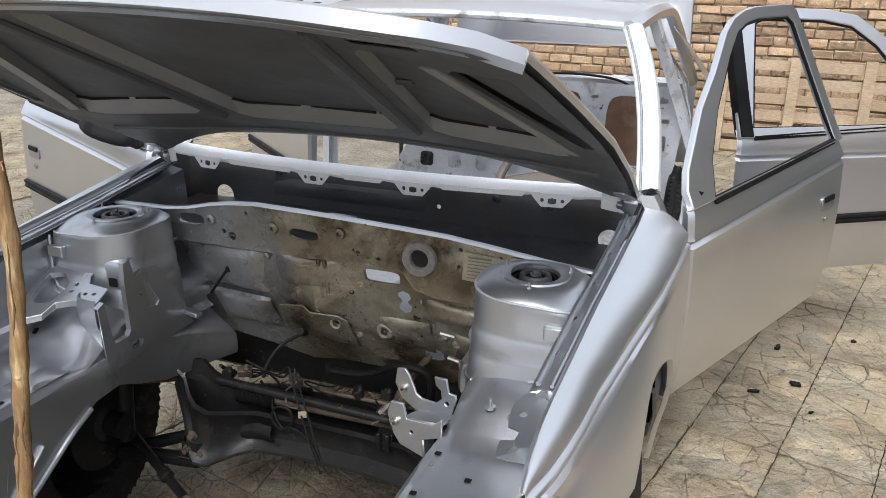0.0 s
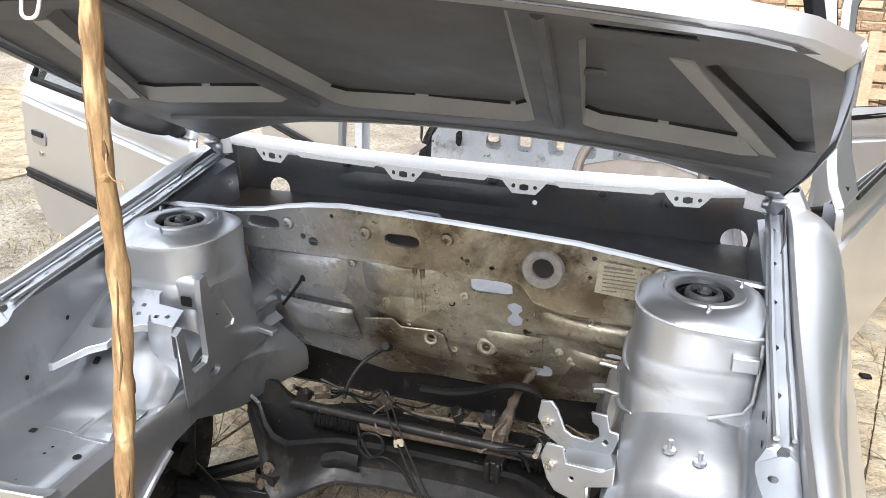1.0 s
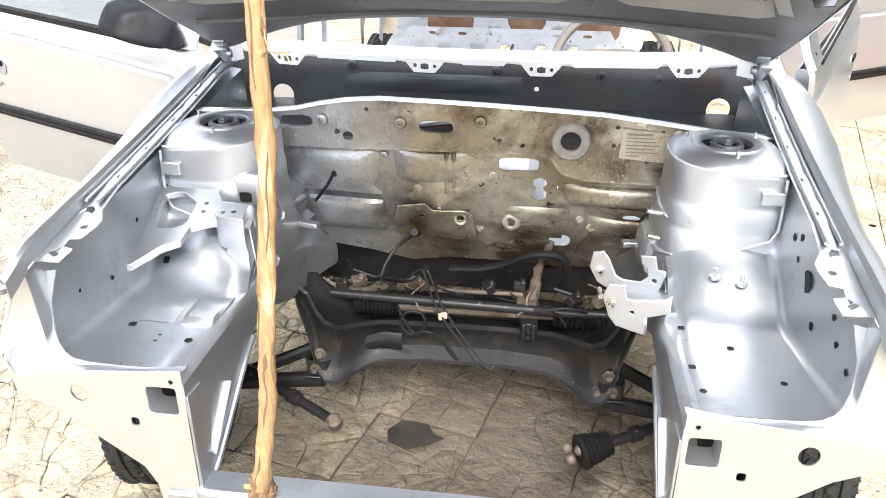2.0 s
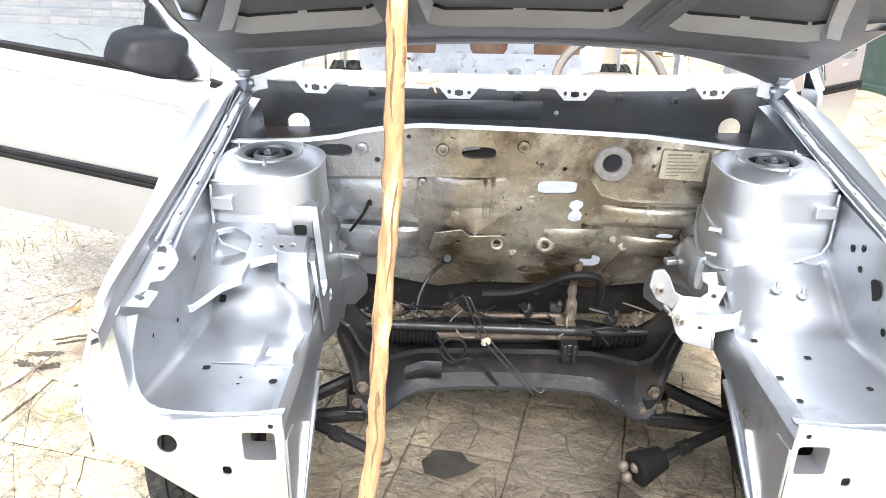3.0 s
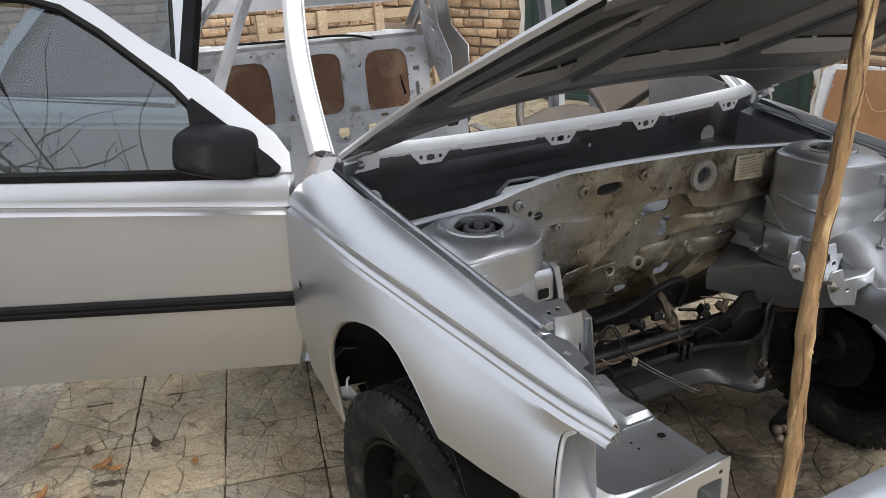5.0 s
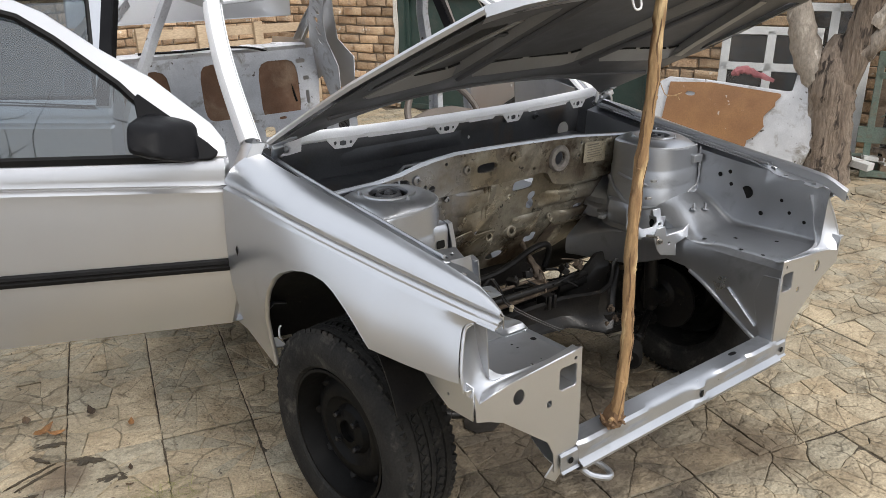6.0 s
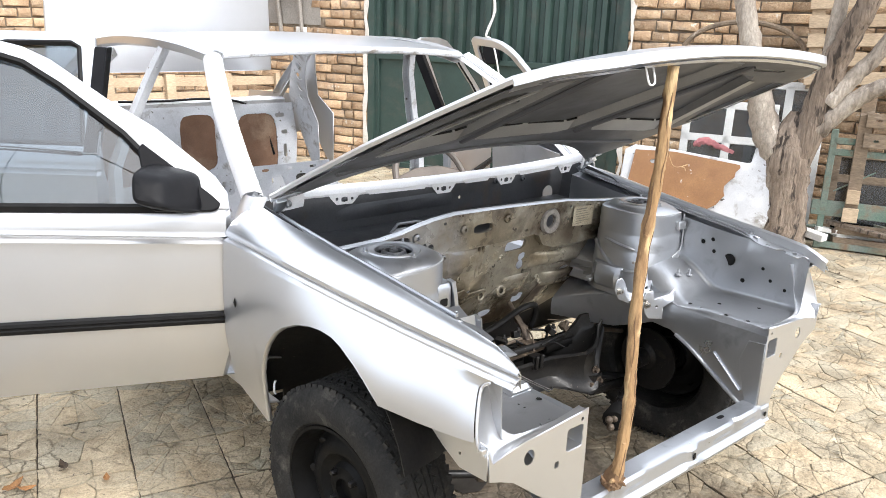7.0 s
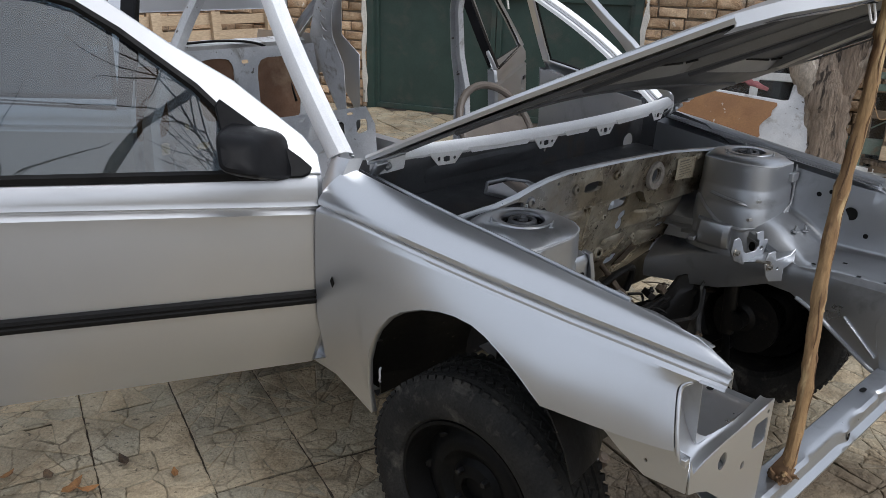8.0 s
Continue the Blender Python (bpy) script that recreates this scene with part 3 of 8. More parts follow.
        plate(bm, ring_points(0, 0, r, r, 14), [], lambda u, v: (s * x, y + u, z + v))
        part("wing_hole", bm, RUBBER, ob)
    # dark liner of the wheel housing
    bm = bmesh.new()
    rows = []
    for a in range(0, 166, 11):
        c, d = math.cos(radians(a)), math.sin(radians(a))
        rows.append([(s * x, -.02 + r * c, .42 + (r - .02) * d) for x, r in ((.795, .370), (.74, .360), (.675, .345), (.60, .30), (.50, .295), (.46, .28))])
    sheet(bm, rows)
    part("wheel_liner", bm, BLACKMETAL, ob, "black underseal in the wheel housing", solid=0.003)
    return ob


def rail_flange(s):
    """The flange on which the wing is bolted, with its slots."""
    bm = bmesh.new()
    def lay(u, v):
        xi, zi, _, _ = station(u)
        return (s * (xi - .004 - v), u, zi - .016 - .014 * min(1, max(0, (-.30 - u) / .12)) + (.004 if .012 < v < .026 else 0))
    outer = [(.40, 0), (.30, 0), (.2, 0), (.1, 0), (0, 0), (-.1, 0), (-.2, 0), (-.3, 0), (-.4, 0), (-.5, 0), (-.545, .0), (-.546, .046), (-.52, .050), (-.505, .050), (-.500, .030), (-.478, .028), (-.472, .048), (-.455, .052), (-.43, .056),
             (-.41, .056), (-.38, .042), (-.3, .040), (-.2, .040), (-.1, .040), (0, .040), (.1, .040), (.2, .040), (.3, .040), (.40, .040)]
    holes = [ring_points(y, .026, .008, .005, 8) for y in (.31, .16, .01, -.14, -.27)]
    holes += [ring_points(-.385, .020, .010, .009, 10, .2), ring_points(-.435, .034, .008, .007, 10), ring_points(-.524, .026, .007, .008, 10)]
    plate(bm, outer, holes, lay)
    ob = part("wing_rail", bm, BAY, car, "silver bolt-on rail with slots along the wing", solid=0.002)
    bm = bmesh.new()
    for d, h in ((.007, .004), (.030, .005)):
        tube(bm, [(s * (station(y)[0] - .004 - d), y, station(y)[1] - .013) for y in (.39, .3, .2, .1, 0, -.1, -.2, -.3, -.37)], h, 6)
    part("rail_ridge", bm, BAY, ob)
    return ob


def strut_tower(s):
    cx = s * .5475
    bm = bmesh.new()
    rows = []
    prof = [(.052, .903), (.053, .914), (.057, .916), (.070, .916), (.073, .9125), (.088, .912), (.099, .908), (.109, .900), (.117, .888), (.1195, .881), (.1192, .873), (.1205, .822), (.1215, .811), (.1235, .807), (.1245, .766), (.1255, .757), (.1275, .752), (.131, .70), (.134, .66), (.138, .62), (.142, .60)]
    n = 40
    for r, level in prof:
        ring = []
        for k in range(n + 1):
            a, z = 2 * math.pi * k / n, level
            c, d = math.cos(a), math.sin(a)
            g = min(1, max(0, (.910 - z) / .035))
            e = 1 - (.66 if c * s > 0 else .34) * g
            x, y = math.copysign(abs(c) ** e, c) * r, math.copysign(abs(d) ** e, d) * r
            lift = .017 * (1 - c * s) / 2 * max(0, 1 - abs(z - .881) / (.031 if z > .881 else .06))
            px = cx + x * (1 - .03 * g)
            if c * s > 0:
                px, z = s * min(.656, abs(px)), max(z, .705)
            ring.append((px, y + .005, z + lift))
        rows.append(ring)
    sheet(bm, rows)
    bmesh.ops.remove_doubles(bm, verts=bm.verts, dist=1e-5)
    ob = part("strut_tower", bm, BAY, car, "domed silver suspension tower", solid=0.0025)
    bm = bmesh.new()
    lathe(bm, [(0, .912), (.012, .912), (.016, .906), (.020, .898), (.026, .898), (.029, .908), (.036, .909), (.039, .899), (.043, .893), (.048, .893), (.051, .902), (.056, .902), (.061, .892)], 24, Matrix.Translation((cx, .005, .002)) @ Matrix.Diagonal((.86, .86, 1, 1)))
    mount = part("strut_mount", bm, RUBBER, ob, "black rubber strut top mount")
    bm = bmesh.new()
    lathe(bm, [(.027, .906), (.028, .913), (.036, .914), (.040, .908), (.041, .902)], 30, Matrix.Translation((cx, .005, .0015)) @ Matrix.Diagonal((.86, .86, 1, 1)))
    part("mount_ring", bm, PLENUM, ob, "dull steel ring of the mount")
    bm = bmesh.new()
    lathe(bm, [(0, .922), (.006, .922), (.008, .916), (.012, .915), (.013, .910)], 6, Matrix.Translation((cx, .005, .002)))
    part("strut_nut", bm, PLENUM, ob, "dull centre nut")
    for a in (35, 155, 275):
        bm = bmesh.new()
        lathe(bm, [(0, .014), (.003, .014), (.003, .005), (.0055, .005), (.0055, 0)], 6, Matrix.Translation((cx + .080 * math.cos(radians(a)), .005 + .080 * math.sin(radians(a)), .911)))
        part("mount_stud", bm, BAY, ob)
    # weld seam round the tower
    bm = bmesh.new()
    bead = []
    for a in range(170, 371, 8):
        c, d = math.cos(radians(a)), math.sin(radians(a))
        e = 1 - (.66 if c * s > 0 else .34) * .83
        bead.append((cx + math.copysign(abs(c) ** e, c) * .1175, .005 + math.copysign(abs(d) ** e, d) * .1205, .882 + .017 * (1 - c * s) / 2))
    tube(bm, bead, .0032, 6)
    tube(bm, [(cx + s * .098, -.117, .882), (cx + s * .099, -.119, .82), (cx + s * .098, -.121, .775), (cx + s * .085, -.124, .752), (cx + s * .03, -.130, .735)], .0030, 6)
    part("weld_seam", bm, SEALER, ob)
    # small bracket on the outer front face
    bm = bmesh.new()
    box(bm, (.045, .016, .028), (cx + s * .075, -.122, .845))
    part("tower_bracket", bm, BAY, ob, bevel=.003)
    return ob


def front_panel(s):
    """Upright panel below the headlamp, with its square and round openings."""
    bm = bmesh.new()
    outer = [(.42, .657), (.48, .652), (.55, .647), (.62, .641), (.68, .632), (.728, .621), (.742, .655), (.735, .58),
             (.70, .568), (.66, .55), (.52, .44), (.50, .40), (.495, .345), (.42, .345)]
    holes = [ring_points(.462, .593, .029, .030, 12, .75), ring_points(.615, .597, .017, .019, 12), ring_points(.520, .543, .008, .009, 8, .4), ring_points(.44, .635, .005, .005, 6)]
    if s > 0:
        holes[0] = ring_points(.455, .585, .028, .030, 12, .75)
    def lay(u, v):
        return (s * u, -.589, v)
    plate(bm, outer, holes, lay)
    for h in holes[:1]:
        lip(bm, h, lay, (0, .05, 0))
    ob = part("headlamp_panel", bm, PAINT, car, "silver headlamp panel with square cut-out", solid=0.003)
    # hollow seat of the headlamp: from the shelf's curved front edge out to the wing
    brim = [(.42, -.560, .650), (.46, -.559, .642), (.50, -.563, .641), (.54, -.566, .643), (.58, -.563, .642), (.61, -.559, .641), (.635, -.557, .645), (.652, -.554, .654), (.664, -.546, .665),
            (.674, -.535, .685), (.677, -.527, .71), (.676, -.524, .735), (.669, -.519, .765), (.664, -.508, .795)]
    rim = [(.42, -.590, .657), (.46, -.591, .654), (.50, -.591, .651), (.55, -.591, .647), (.60, -.591, .643), (.645, -.590, .638), (.69, -.589, .630), (.728, -.588, .621)]
    rim += [(fender_x(-.569, z) - .002, -.577 + edge_back(min(z, .778), .817), z) for z in (.655, .69, .72, .75, .775, .797)]
    rows = []
    for t in (0, .06, .2, .4, .6, .8, .92, .97, 1):
        row = []
        for a, b in zip(brim, rim):
            p = lerp(a, b, t)
            hollow = .011 * math.sin(math.pi * t) * min(1, max(0, (p.x - .56) / .1))
            row.append((s * p.x, p.y + hollow, p.z - .004 * math.sin(math.pi * t)))
        rows.append(row)
    bm = bmesh.new()
    sheet(bm, rows)
    part("headlamp_seat", bm, PAINT, ob, "hollow silver headlamp seat", solid=0.003)
    # rolled edge of the wing round the headlamp opening, with a loose tab at its foot
    bm = bmesh.new()
    tube(bm, smooth_path([(s * (fender_x(-.569, z) - .004), -.574 + edge_back(z, .817), z) for z in (.664, .70, .74, .765, .78, .788, .794)], 4), .0042, 8)
    box(bm, (.014, .010, .012), (s * (fender_x(-.569, .664) - .008), -.584, .658))
    part("opening_roll", bm, PAINT, ob, bevel=.002)
    bm = bmesh.new()
    plate(bm, [(-.588, .665), (-.588, .585), (-.50, .575), (-.44, .60), (-.36, .645), (-.36, .67)], [ring_points(-.42, .64, .006), ring_points(-.50, .61, .004)], lambda u, v: (s * (.742 - .04 * (u + .588)), u, v))
    part("valance_side", bm, PAINT, ob, "silver lower side flange", solid=0.003)
    return ob


def wheel(s, y, turn, lean, sub):
    """Steel wheel: tyre with tread blocks, black pressed rim and hub."""
    at = Matrix.Translation((s * .715, y, .302)) @ Matrix.Rotation(radians(turn), 4, "Z") @ Matrix.Rotation(radians(90 * s + lean), 4, "Y")
    root = new("wheel")
    root.parent = car
    root.matrix_basis = at
    tagged(root, sub)
    bm = bmesh.new()
    lathe(bm, [(.186, -.070), (.200, -.088), (.235, -.096), (.268, -.092), (.288, -.078), (.296, -.062), (.297, -.045), (.290, -.044), (.290, -.038), (.294, -.037), (.294, -.014),
               (.291, -.013), (.291, -.007), (.296, -.006), (.296, .006), (.291, .007), (.291, .013), (.294, .014), (.294, .037), (.290, .038), (.290, .044), (.297, .045), (.296, .062), (.288, .078),
               (.268, .092), (.235, .096), (.200, .088), (.186, .070), (.186, -.070)], 72)
    part("tyre", bm, TYRE, root, "worn black tyre with muddy tread")
    bm = bmesh.new()
    for k in range(70):
        a = 2 * math.pi * k / 70
        for side in (-1, 1):
            m = Matrix.Rotation(a + (.03 if side > 0 else 0), 4, "Z") @ Matrix.Translation((.2895, 0, side * .062)) @ Matrix.Rotation(radians(side * 20), 4, "Y") @ Matrix.Rotation(radians(16 * side), 4, "X")
            box(bm, (.012, .016, .030), m)
            m = Matrix.Rotation(a + .02, 4, "Z") @ Matrix.Translation((.2945, 0, side * .024)) @ Matrix.Rotation(radians(35 * side), 4, "X")
            box(bm, (.010, .0165, .020), m)
    tagged(part("tread", bm, TYRE, root), kind="stuff")
    bm = bmesh.new()
    lathe(bm, [(.190, .074), (.190, .082), (.182, .083), (.178, .070), (.172, .060), (.165, .030), (.160, .022), (.150, .024), (.135, .038), (.118, .046), (.100, .044), (.085, .030), (.072, .026), (.060, .040), (.032, .046), (.030, .030), (0, .030)], 48)
    part("rim", bm, RIM, root, "dusty black steel rim")
    for k in range(16):
        a = 2 * math.pi * k / 16
        bm = bmesh.new()
        lathe(bm, [(0, .004), (.011, .004), (.013, 0)], 10, Matrix.Rotation(a, 4, "Z") @ Matrix.Translation((.143, 0, .0325)) @ Matrix.Rotation(radians(-40), 4, "Y"))
        if k % 2 == 0:
            part("vent_hole", bm, RUBBER, root)
        else:
            bm.free()
    for k in range(4):
        a = 2 * math.pi * (k + .5) / 4
        bm = bmesh.new()
        lathe(bm, [(0, .018), (.006, .018), (.009, .014), (.010, 0)], 6, Matrix.Rotation(a, 4, "Z") @ Matrix.Translation((.054, 0, .040)))
        part("wheel_bolt", bm, BLACKMETAL, root)
    return root


for s in (-1, 1):
    front_fender(s), inner_wing(s), rail_flange(s), strut_tower(s), front_panel(s)
wheel(-1, -.07, 6, 0, "steel wheel with worn tyre under the open wing")
wheel(1, -.07, 6, 0, "steel wheel with worn tyre beside the engine bay")
for s in (-1, 1):
    wheel(s, 2.62, 0, 0, "rear steel wheel with worn tyre")


bm = bmesh.new()
tube(bm, smooth_path([(-.783, .240, .505), (-.790, .236, .500), (-.794, .230, .486), (-.790, .237, .472), (-.784, .241, .464)], 4), .003, 6)
part("bent_hook", bm, PRIMER, car, "small pale hook in the wheel opening")


# firewall: upper step, lower panel, plenum and scuttle
def firewall():
    bm = bmesh.new()
    outer = [(-.66, .900), (-.50, .902), (-.40, .915), (-.34, .930), (-.23, .942), (.04, .934), (.30, .922), (.49, .902), (.66, .892), (.66, .765), (.49, .760), (.27, .760), (.215, .775), (.185, .815), (.16, .823),
             (-.10, .818), (-.48, .818), (-.66, .80)]
    holes = [ring_points(.231, .857, .024, .024, 18), ring_points(-.085, .876, .042, .017, 16, .35), ring_points(-.425, .878, .042, .017, 16, .35), ring_points(-.30, .845, .013, .012, 9),
             ring_points(-.325, .856, .007), ring_points(.335, .895, .006, .006, 6), ring_points(.12, .84, .006, .006, 6), ring_points(-.25, .915, .006, .006, 6), ring_points(.33, .85, .005, .005, 6)]
    def lay(u, v):
        return (u, .150 - .10 * max(0, abs(u) - .40) * (1 if u > 0 else .4) - .01 * (v - .82) / .1, v)
    plate(bm, outer, holes, lay)
    for h in holes[1:3]:
        lip(bm, h, lay, (0, .012, 0))
    ob = part("firewall", bm, FIREWALL, car, "grimy beige firewall with many openings", solid=0.003)
    for x, z in ((-.17, .885), (.02, .895), (-.36, .885), (.47, .885)):
        bm = bmesh.new()
        lathe(bm, [(.016, 0), (.013, .006), (.006, .008), (.005, .002), (0, .002)], 14, Matrix.Translation((x, lay(x, z)[1] - .002, z)) @ Matrix.Rotation(radians(90), 4, "X"))
        part("pressed_dimple", bm, FIREWALL, ob)
    bm = bmesh.new()
    lathe(bm, [(.024, -.004), (.024, .010), (.030, .014), (.042, .013), (.046, .006), (.046, 0)], 26, Matrix.Translation((.231, .147, .857)) @ Matrix.Rotation(radians(90), 4, "X"))
    part("pipe_collar", bm, PLASTER, ob, "pale ring round the pipe opening")
    # folded top edge, bare and silvery
    bm = bmesh.new()
    top = [(-.69, .900), (-.50, .903), (-.42, .912), (-.36, .926), (-.30, .936), (-.22, .943), (-.08, .940), (.04, .936), (.18, .930), (.30, .924), (.42, .911), (.55, .899), (.70, .892)]
    sheet(bm, [[lay(u, v)[0:1] + (lay(u, v)[1] - .009, v - .003), (u, lay(u, v)[1] - .007, v + .003), (u, lay(u, v)[1] + .003, v + .004), (u, lay(u, v)[1] + .007, v - .004)] for u, v in top])
    part("firewall_flange", bm, BAY, ob, "silver folded flange on the firewall", solid=0.002)
    # step between the panels
    bm = bmesh.new()
    edge = [(-.48, .818), (-.10, .818), (.16, .823), (.185, .815), (.215, .775), (.27, .760), (.49, .760)]
    sheet(bm, [[(u, lay(u, v)[1] - .0005, v + .003), (u, lay(u, v)[1] - .001, v - .004), (u, lay(u, v)[1] + .006, v - .004), (u, .188, v + .006)] for u, v in edge])
    part("firewall_step", bm, FIREWALL, ob, solid=0.002)
    # lower panel
    bm = bmesh.new()
    outer = [(-.50, .832), (-.10, .832), (.16, .835), (.21, .81), (.26, .778), (.50, .772), (.50, .50), (.40, .455), (.24, .43), (.10, .445), (-.08, .445), (-.18, .425), (-.30, .46), (-.50, .50)]
    holes = [ring_points(.112, .777, .050, .021, 16, .55), [(.150, .700), (.158, .710), (.147, .722), (.150, .736), (.165, .743), (.180, .736), (.183, .722), (.173, .710), (.183, .698), (.181, .682), (.165, .675), (.150, .682), (.147, .692)],
             ring_points(.218, .715, .011, .013, 10), ring_points(.098, .604, .010, .010, 4), ring_points(.073, .502, .040, .018, 16), ring_points(.225, .541, .028, .022, 12, .3), ring_points(.395, .645, .022, .009, 12),
             ring_points(-.425, .765, .007, .007, 4), ring_points(-.085, .645, .006, .006, 6)]
    def low(u, v):
        return (u, .180 + .025 * min(1, max(0, (.80 - v) / .10)) + .60 * max(0, .65 - v) + .010 * math.sin(max(0, min(1, (v - .5) / .3)) * math.pi) * math.sin(u * 9), v)
    plate(bm, outer, holes, low)
    lip(bm, holes[0], low, (0, .008, 0))
    part("lower_firewall", bm, FIREWALL, ob, "stained lower firewall with bare patches", solid=0.003)
    for pts, r in (([(-.065, low(-.06, .80)[1] - .004, .805), (-.065, low(-.06, .70)[1] - .004, .69)], .006), ([(-.047, low(-.06, .80)[1] - .004, .805), (-.047, low(-.06, .70)[1] - .004, .69)], .006)):
        bm = bmesh.new()
        tube(bm, pts, r, 8)
        part("pressed_rib", bm, FIREWALL, ob)
    bm = bmesh.new()
    plate(bm, [(-.205, .60), (-.19, .655), (-.12, .665), (-.10, .645), (-.02, .645), (0.0, .63), (.01, .535), (-.05, .535), (-.19, .56)], [ring_points(-.13, .625, .006, .006, 6), ring_points(-.03, .62, .010)], lambda u, v: (u, low(u, v)[1] - .0145, v))
    part("doubler_plate", bm, FIREWALL, ob, "welded doubling plate", solid=0.005, bevel=.002)
    for x, z, r in ((.098, .604, .028), (-.03, .62, .015)):
        bm = bmesh.new()
        lathe(bm, [(.010, .012), (.016, .014), (r * .8, .012), (r, .004), (r + .002, 0)], 18, Matrix.Translation((x, low(x, z)[1] - (.011 if x < 0 else 0), z)) @ Matrix.Rotation(radians(90), 4, "X"))
        part("grommet_ring", bm, FIREWALL, ob)
    for x, z, r in ((.27, .625, .006), (-.14, .70, .006), (.02, .72, .005), (-.30, .72, .005), (.30, .60, .007), (-.22, .79, .006), (.05, .745, .006), (.46, .63, .008), (.44, .57, .007), (-.27, .60, .006), (-.10, .59, .006), (.015, .575, .006)):
        bm = bmesh.new()
        lathe(bm, [(r * 1.9, 0), (r * 1.6, .004), (r, .005), (r * .8, -.001), (0, -.001)], 10, Matrix.Translation((x, low(x, z)[1] - .003, z)) @ Matrix.Rotation(radians(90), 4, "X"))
        part("pressed_dimple", bm, FIREWALL if r > .0055 else RUBBER, ob)
    # swellings pressed into the lower panel
    for x, z, w, h, d in ((.36, .700, .30, .070, .024), (.40, .600, .22, .075, .020), (-.36, .735, .26, .12, .014), (-.10, .755, .20, .10, .010), (.16, .60, .14, .11, .012), (-.33, .60, .20, .12, .018)):
        bm = bmesh.new()
        g = []
        for jj in range(13):
            row = []
            for ii in range(17):
                u, v = x + w * (ii / 16 - .5), z + h * (jj / 12 - .5)
                k = (1 - abs(ii / 8 - 1) ** 3.5) * (1 - abs(jj / 6 - 1) ** 3)
                row.append((u, low(u, v)[1] + .004 - (d + .004) * k, v))
            g.append(row)
        sheet(bm, g)
        part("pressed_swelling", bm, FIREWALL, ob)
    bm = bmesh.new()
    plate(bm, [(.265, .50), (.30, .585), (.335, .595), (.345, .57), (.325, .50)], [], lambda u, v: (u, low(u, v)[1] - .006, v))
    part("rusty_patch", bm, RUST, ob, "red-brown rusty patch", solid=0.003)
    # plenum floor and scuttle bulkhead
    bm = bmesh.new()
    blow = [(-.08, .34), (-.15, .31), (-.24, .33), (-.26, .40), (-.18, .47), (-.10, .465), (-.065, .41)]
    plate(bm, [(-.66, .165), (.66, .165), (.68, .30), (.68, .515), (-.68, .515), (-.68, .30)], [blow], lambda u, v: (u, v, .818 + .03 * (v - .165)))
    part("plenum_floor", bm, PLENUM, ob, "dark floor of the air plenum with blower opening", solid=0.003)
    bm = bmesh.new()
    tube(bm, [(u, v, .822 + .03 * (v - .165)) for u, v in blow + blow[:1]], .0055, 8)
    part("blower_rim", bm, BAY, ob, "silver rim of the blower opening")
    bm = bmesh.new()
    outer = [(-.70, .802), (.70, .802), (.70, .955), (.64, .965), (-.64, .965), (-.70, .955)]
    holes = [ring_points(-.580, .838, .031, .031, 22), ring_points(.626, .842, .031, .031, 22)] + [ring_points(x, z, .007, .007, 6) for x, z in ((-.30, .88), (-.22, .884), (-.24, .87), (.02, .905), (.14, .88))]
    plate(bm, outer, holes, lambda u, v: (u, .515 - .18 * max(0, (v - .90)) , v))
    bulk = part("scuttle_bulkhead", bm, PLENUM, ob, "dark grey scuttle bulkhead with two round holes", solid=0.003)
    bm = bmesh.new()
    sheet(bm, [[(x, .511, .86), (x, .505 - d, .876), (x, .505 - d, .90), (x, .511, .912)] for x, d in ((-.40, -.008), (-.33, 0), (-.30, .002), (-.1, .002), (.0, .002), (.05, 0), (.10, -.008))])
    part("bulkhead_swage", bm, PLENUM, ob, solid=0.002)
    for x, z in ((.03, .93), (.31, .925), (.46, .92), (-.37, .935), (.18, .95)):
        bm = bmesh.new()
        lathe(bm, [(.013, 0), (.010, .007), (.005, .008), (.004, .002), (0, .002)], 12, Matrix.Translation((x, .505 - .18 * (z - .90), z)) @ Matrix.Rotation(radians(90), 4, "X"))
        part("bulkhead_stud", bm, PLENUM, ob)
    for s in (-1, 1):
        bm = bmesh.new()
        sheet(bm, [[(s * .665, .14, .76), (s * .675, .14, .90)], [(s * .69, .25, .76), (s * .70, .25, .945)], [(s * .70, .36, .76), (s * .708, .36, .965)], [(s * .70, .52, .76), (s * .71, .52, .985)]])
        part("plenum_side", bm, PLENUM, ob, solid=0.003)
    return ob


fire = firewall()

# maker's sticker on the firewall, its lines too worn to read
bm = bmesh.new()
plate(bm, [(-.054, -.034), (.050, -.040), (.054, .030), (-.05, .036)], [], lambda u, v: (.396 + u, .134 - .03 * u, .858 + v))
sticker = part("sticker", bm, PAPER, fire, "worn yellowed sticker with illegible dark lines", solid=0.001)
rng = random.Random(5)
for k in range(7):
    bm = bmesh.new()
    w = rng.uniform(.03, .075)
    z = .883 - .0085 * k
    box(bm, (w, .0008, .0022 if k else .005), (.396 - .04 + w / 2, .1318, z))
    part("printed_line", bm, PRINT, sticker)


def cowl_y(x):
    return .288 + .16 * x * x


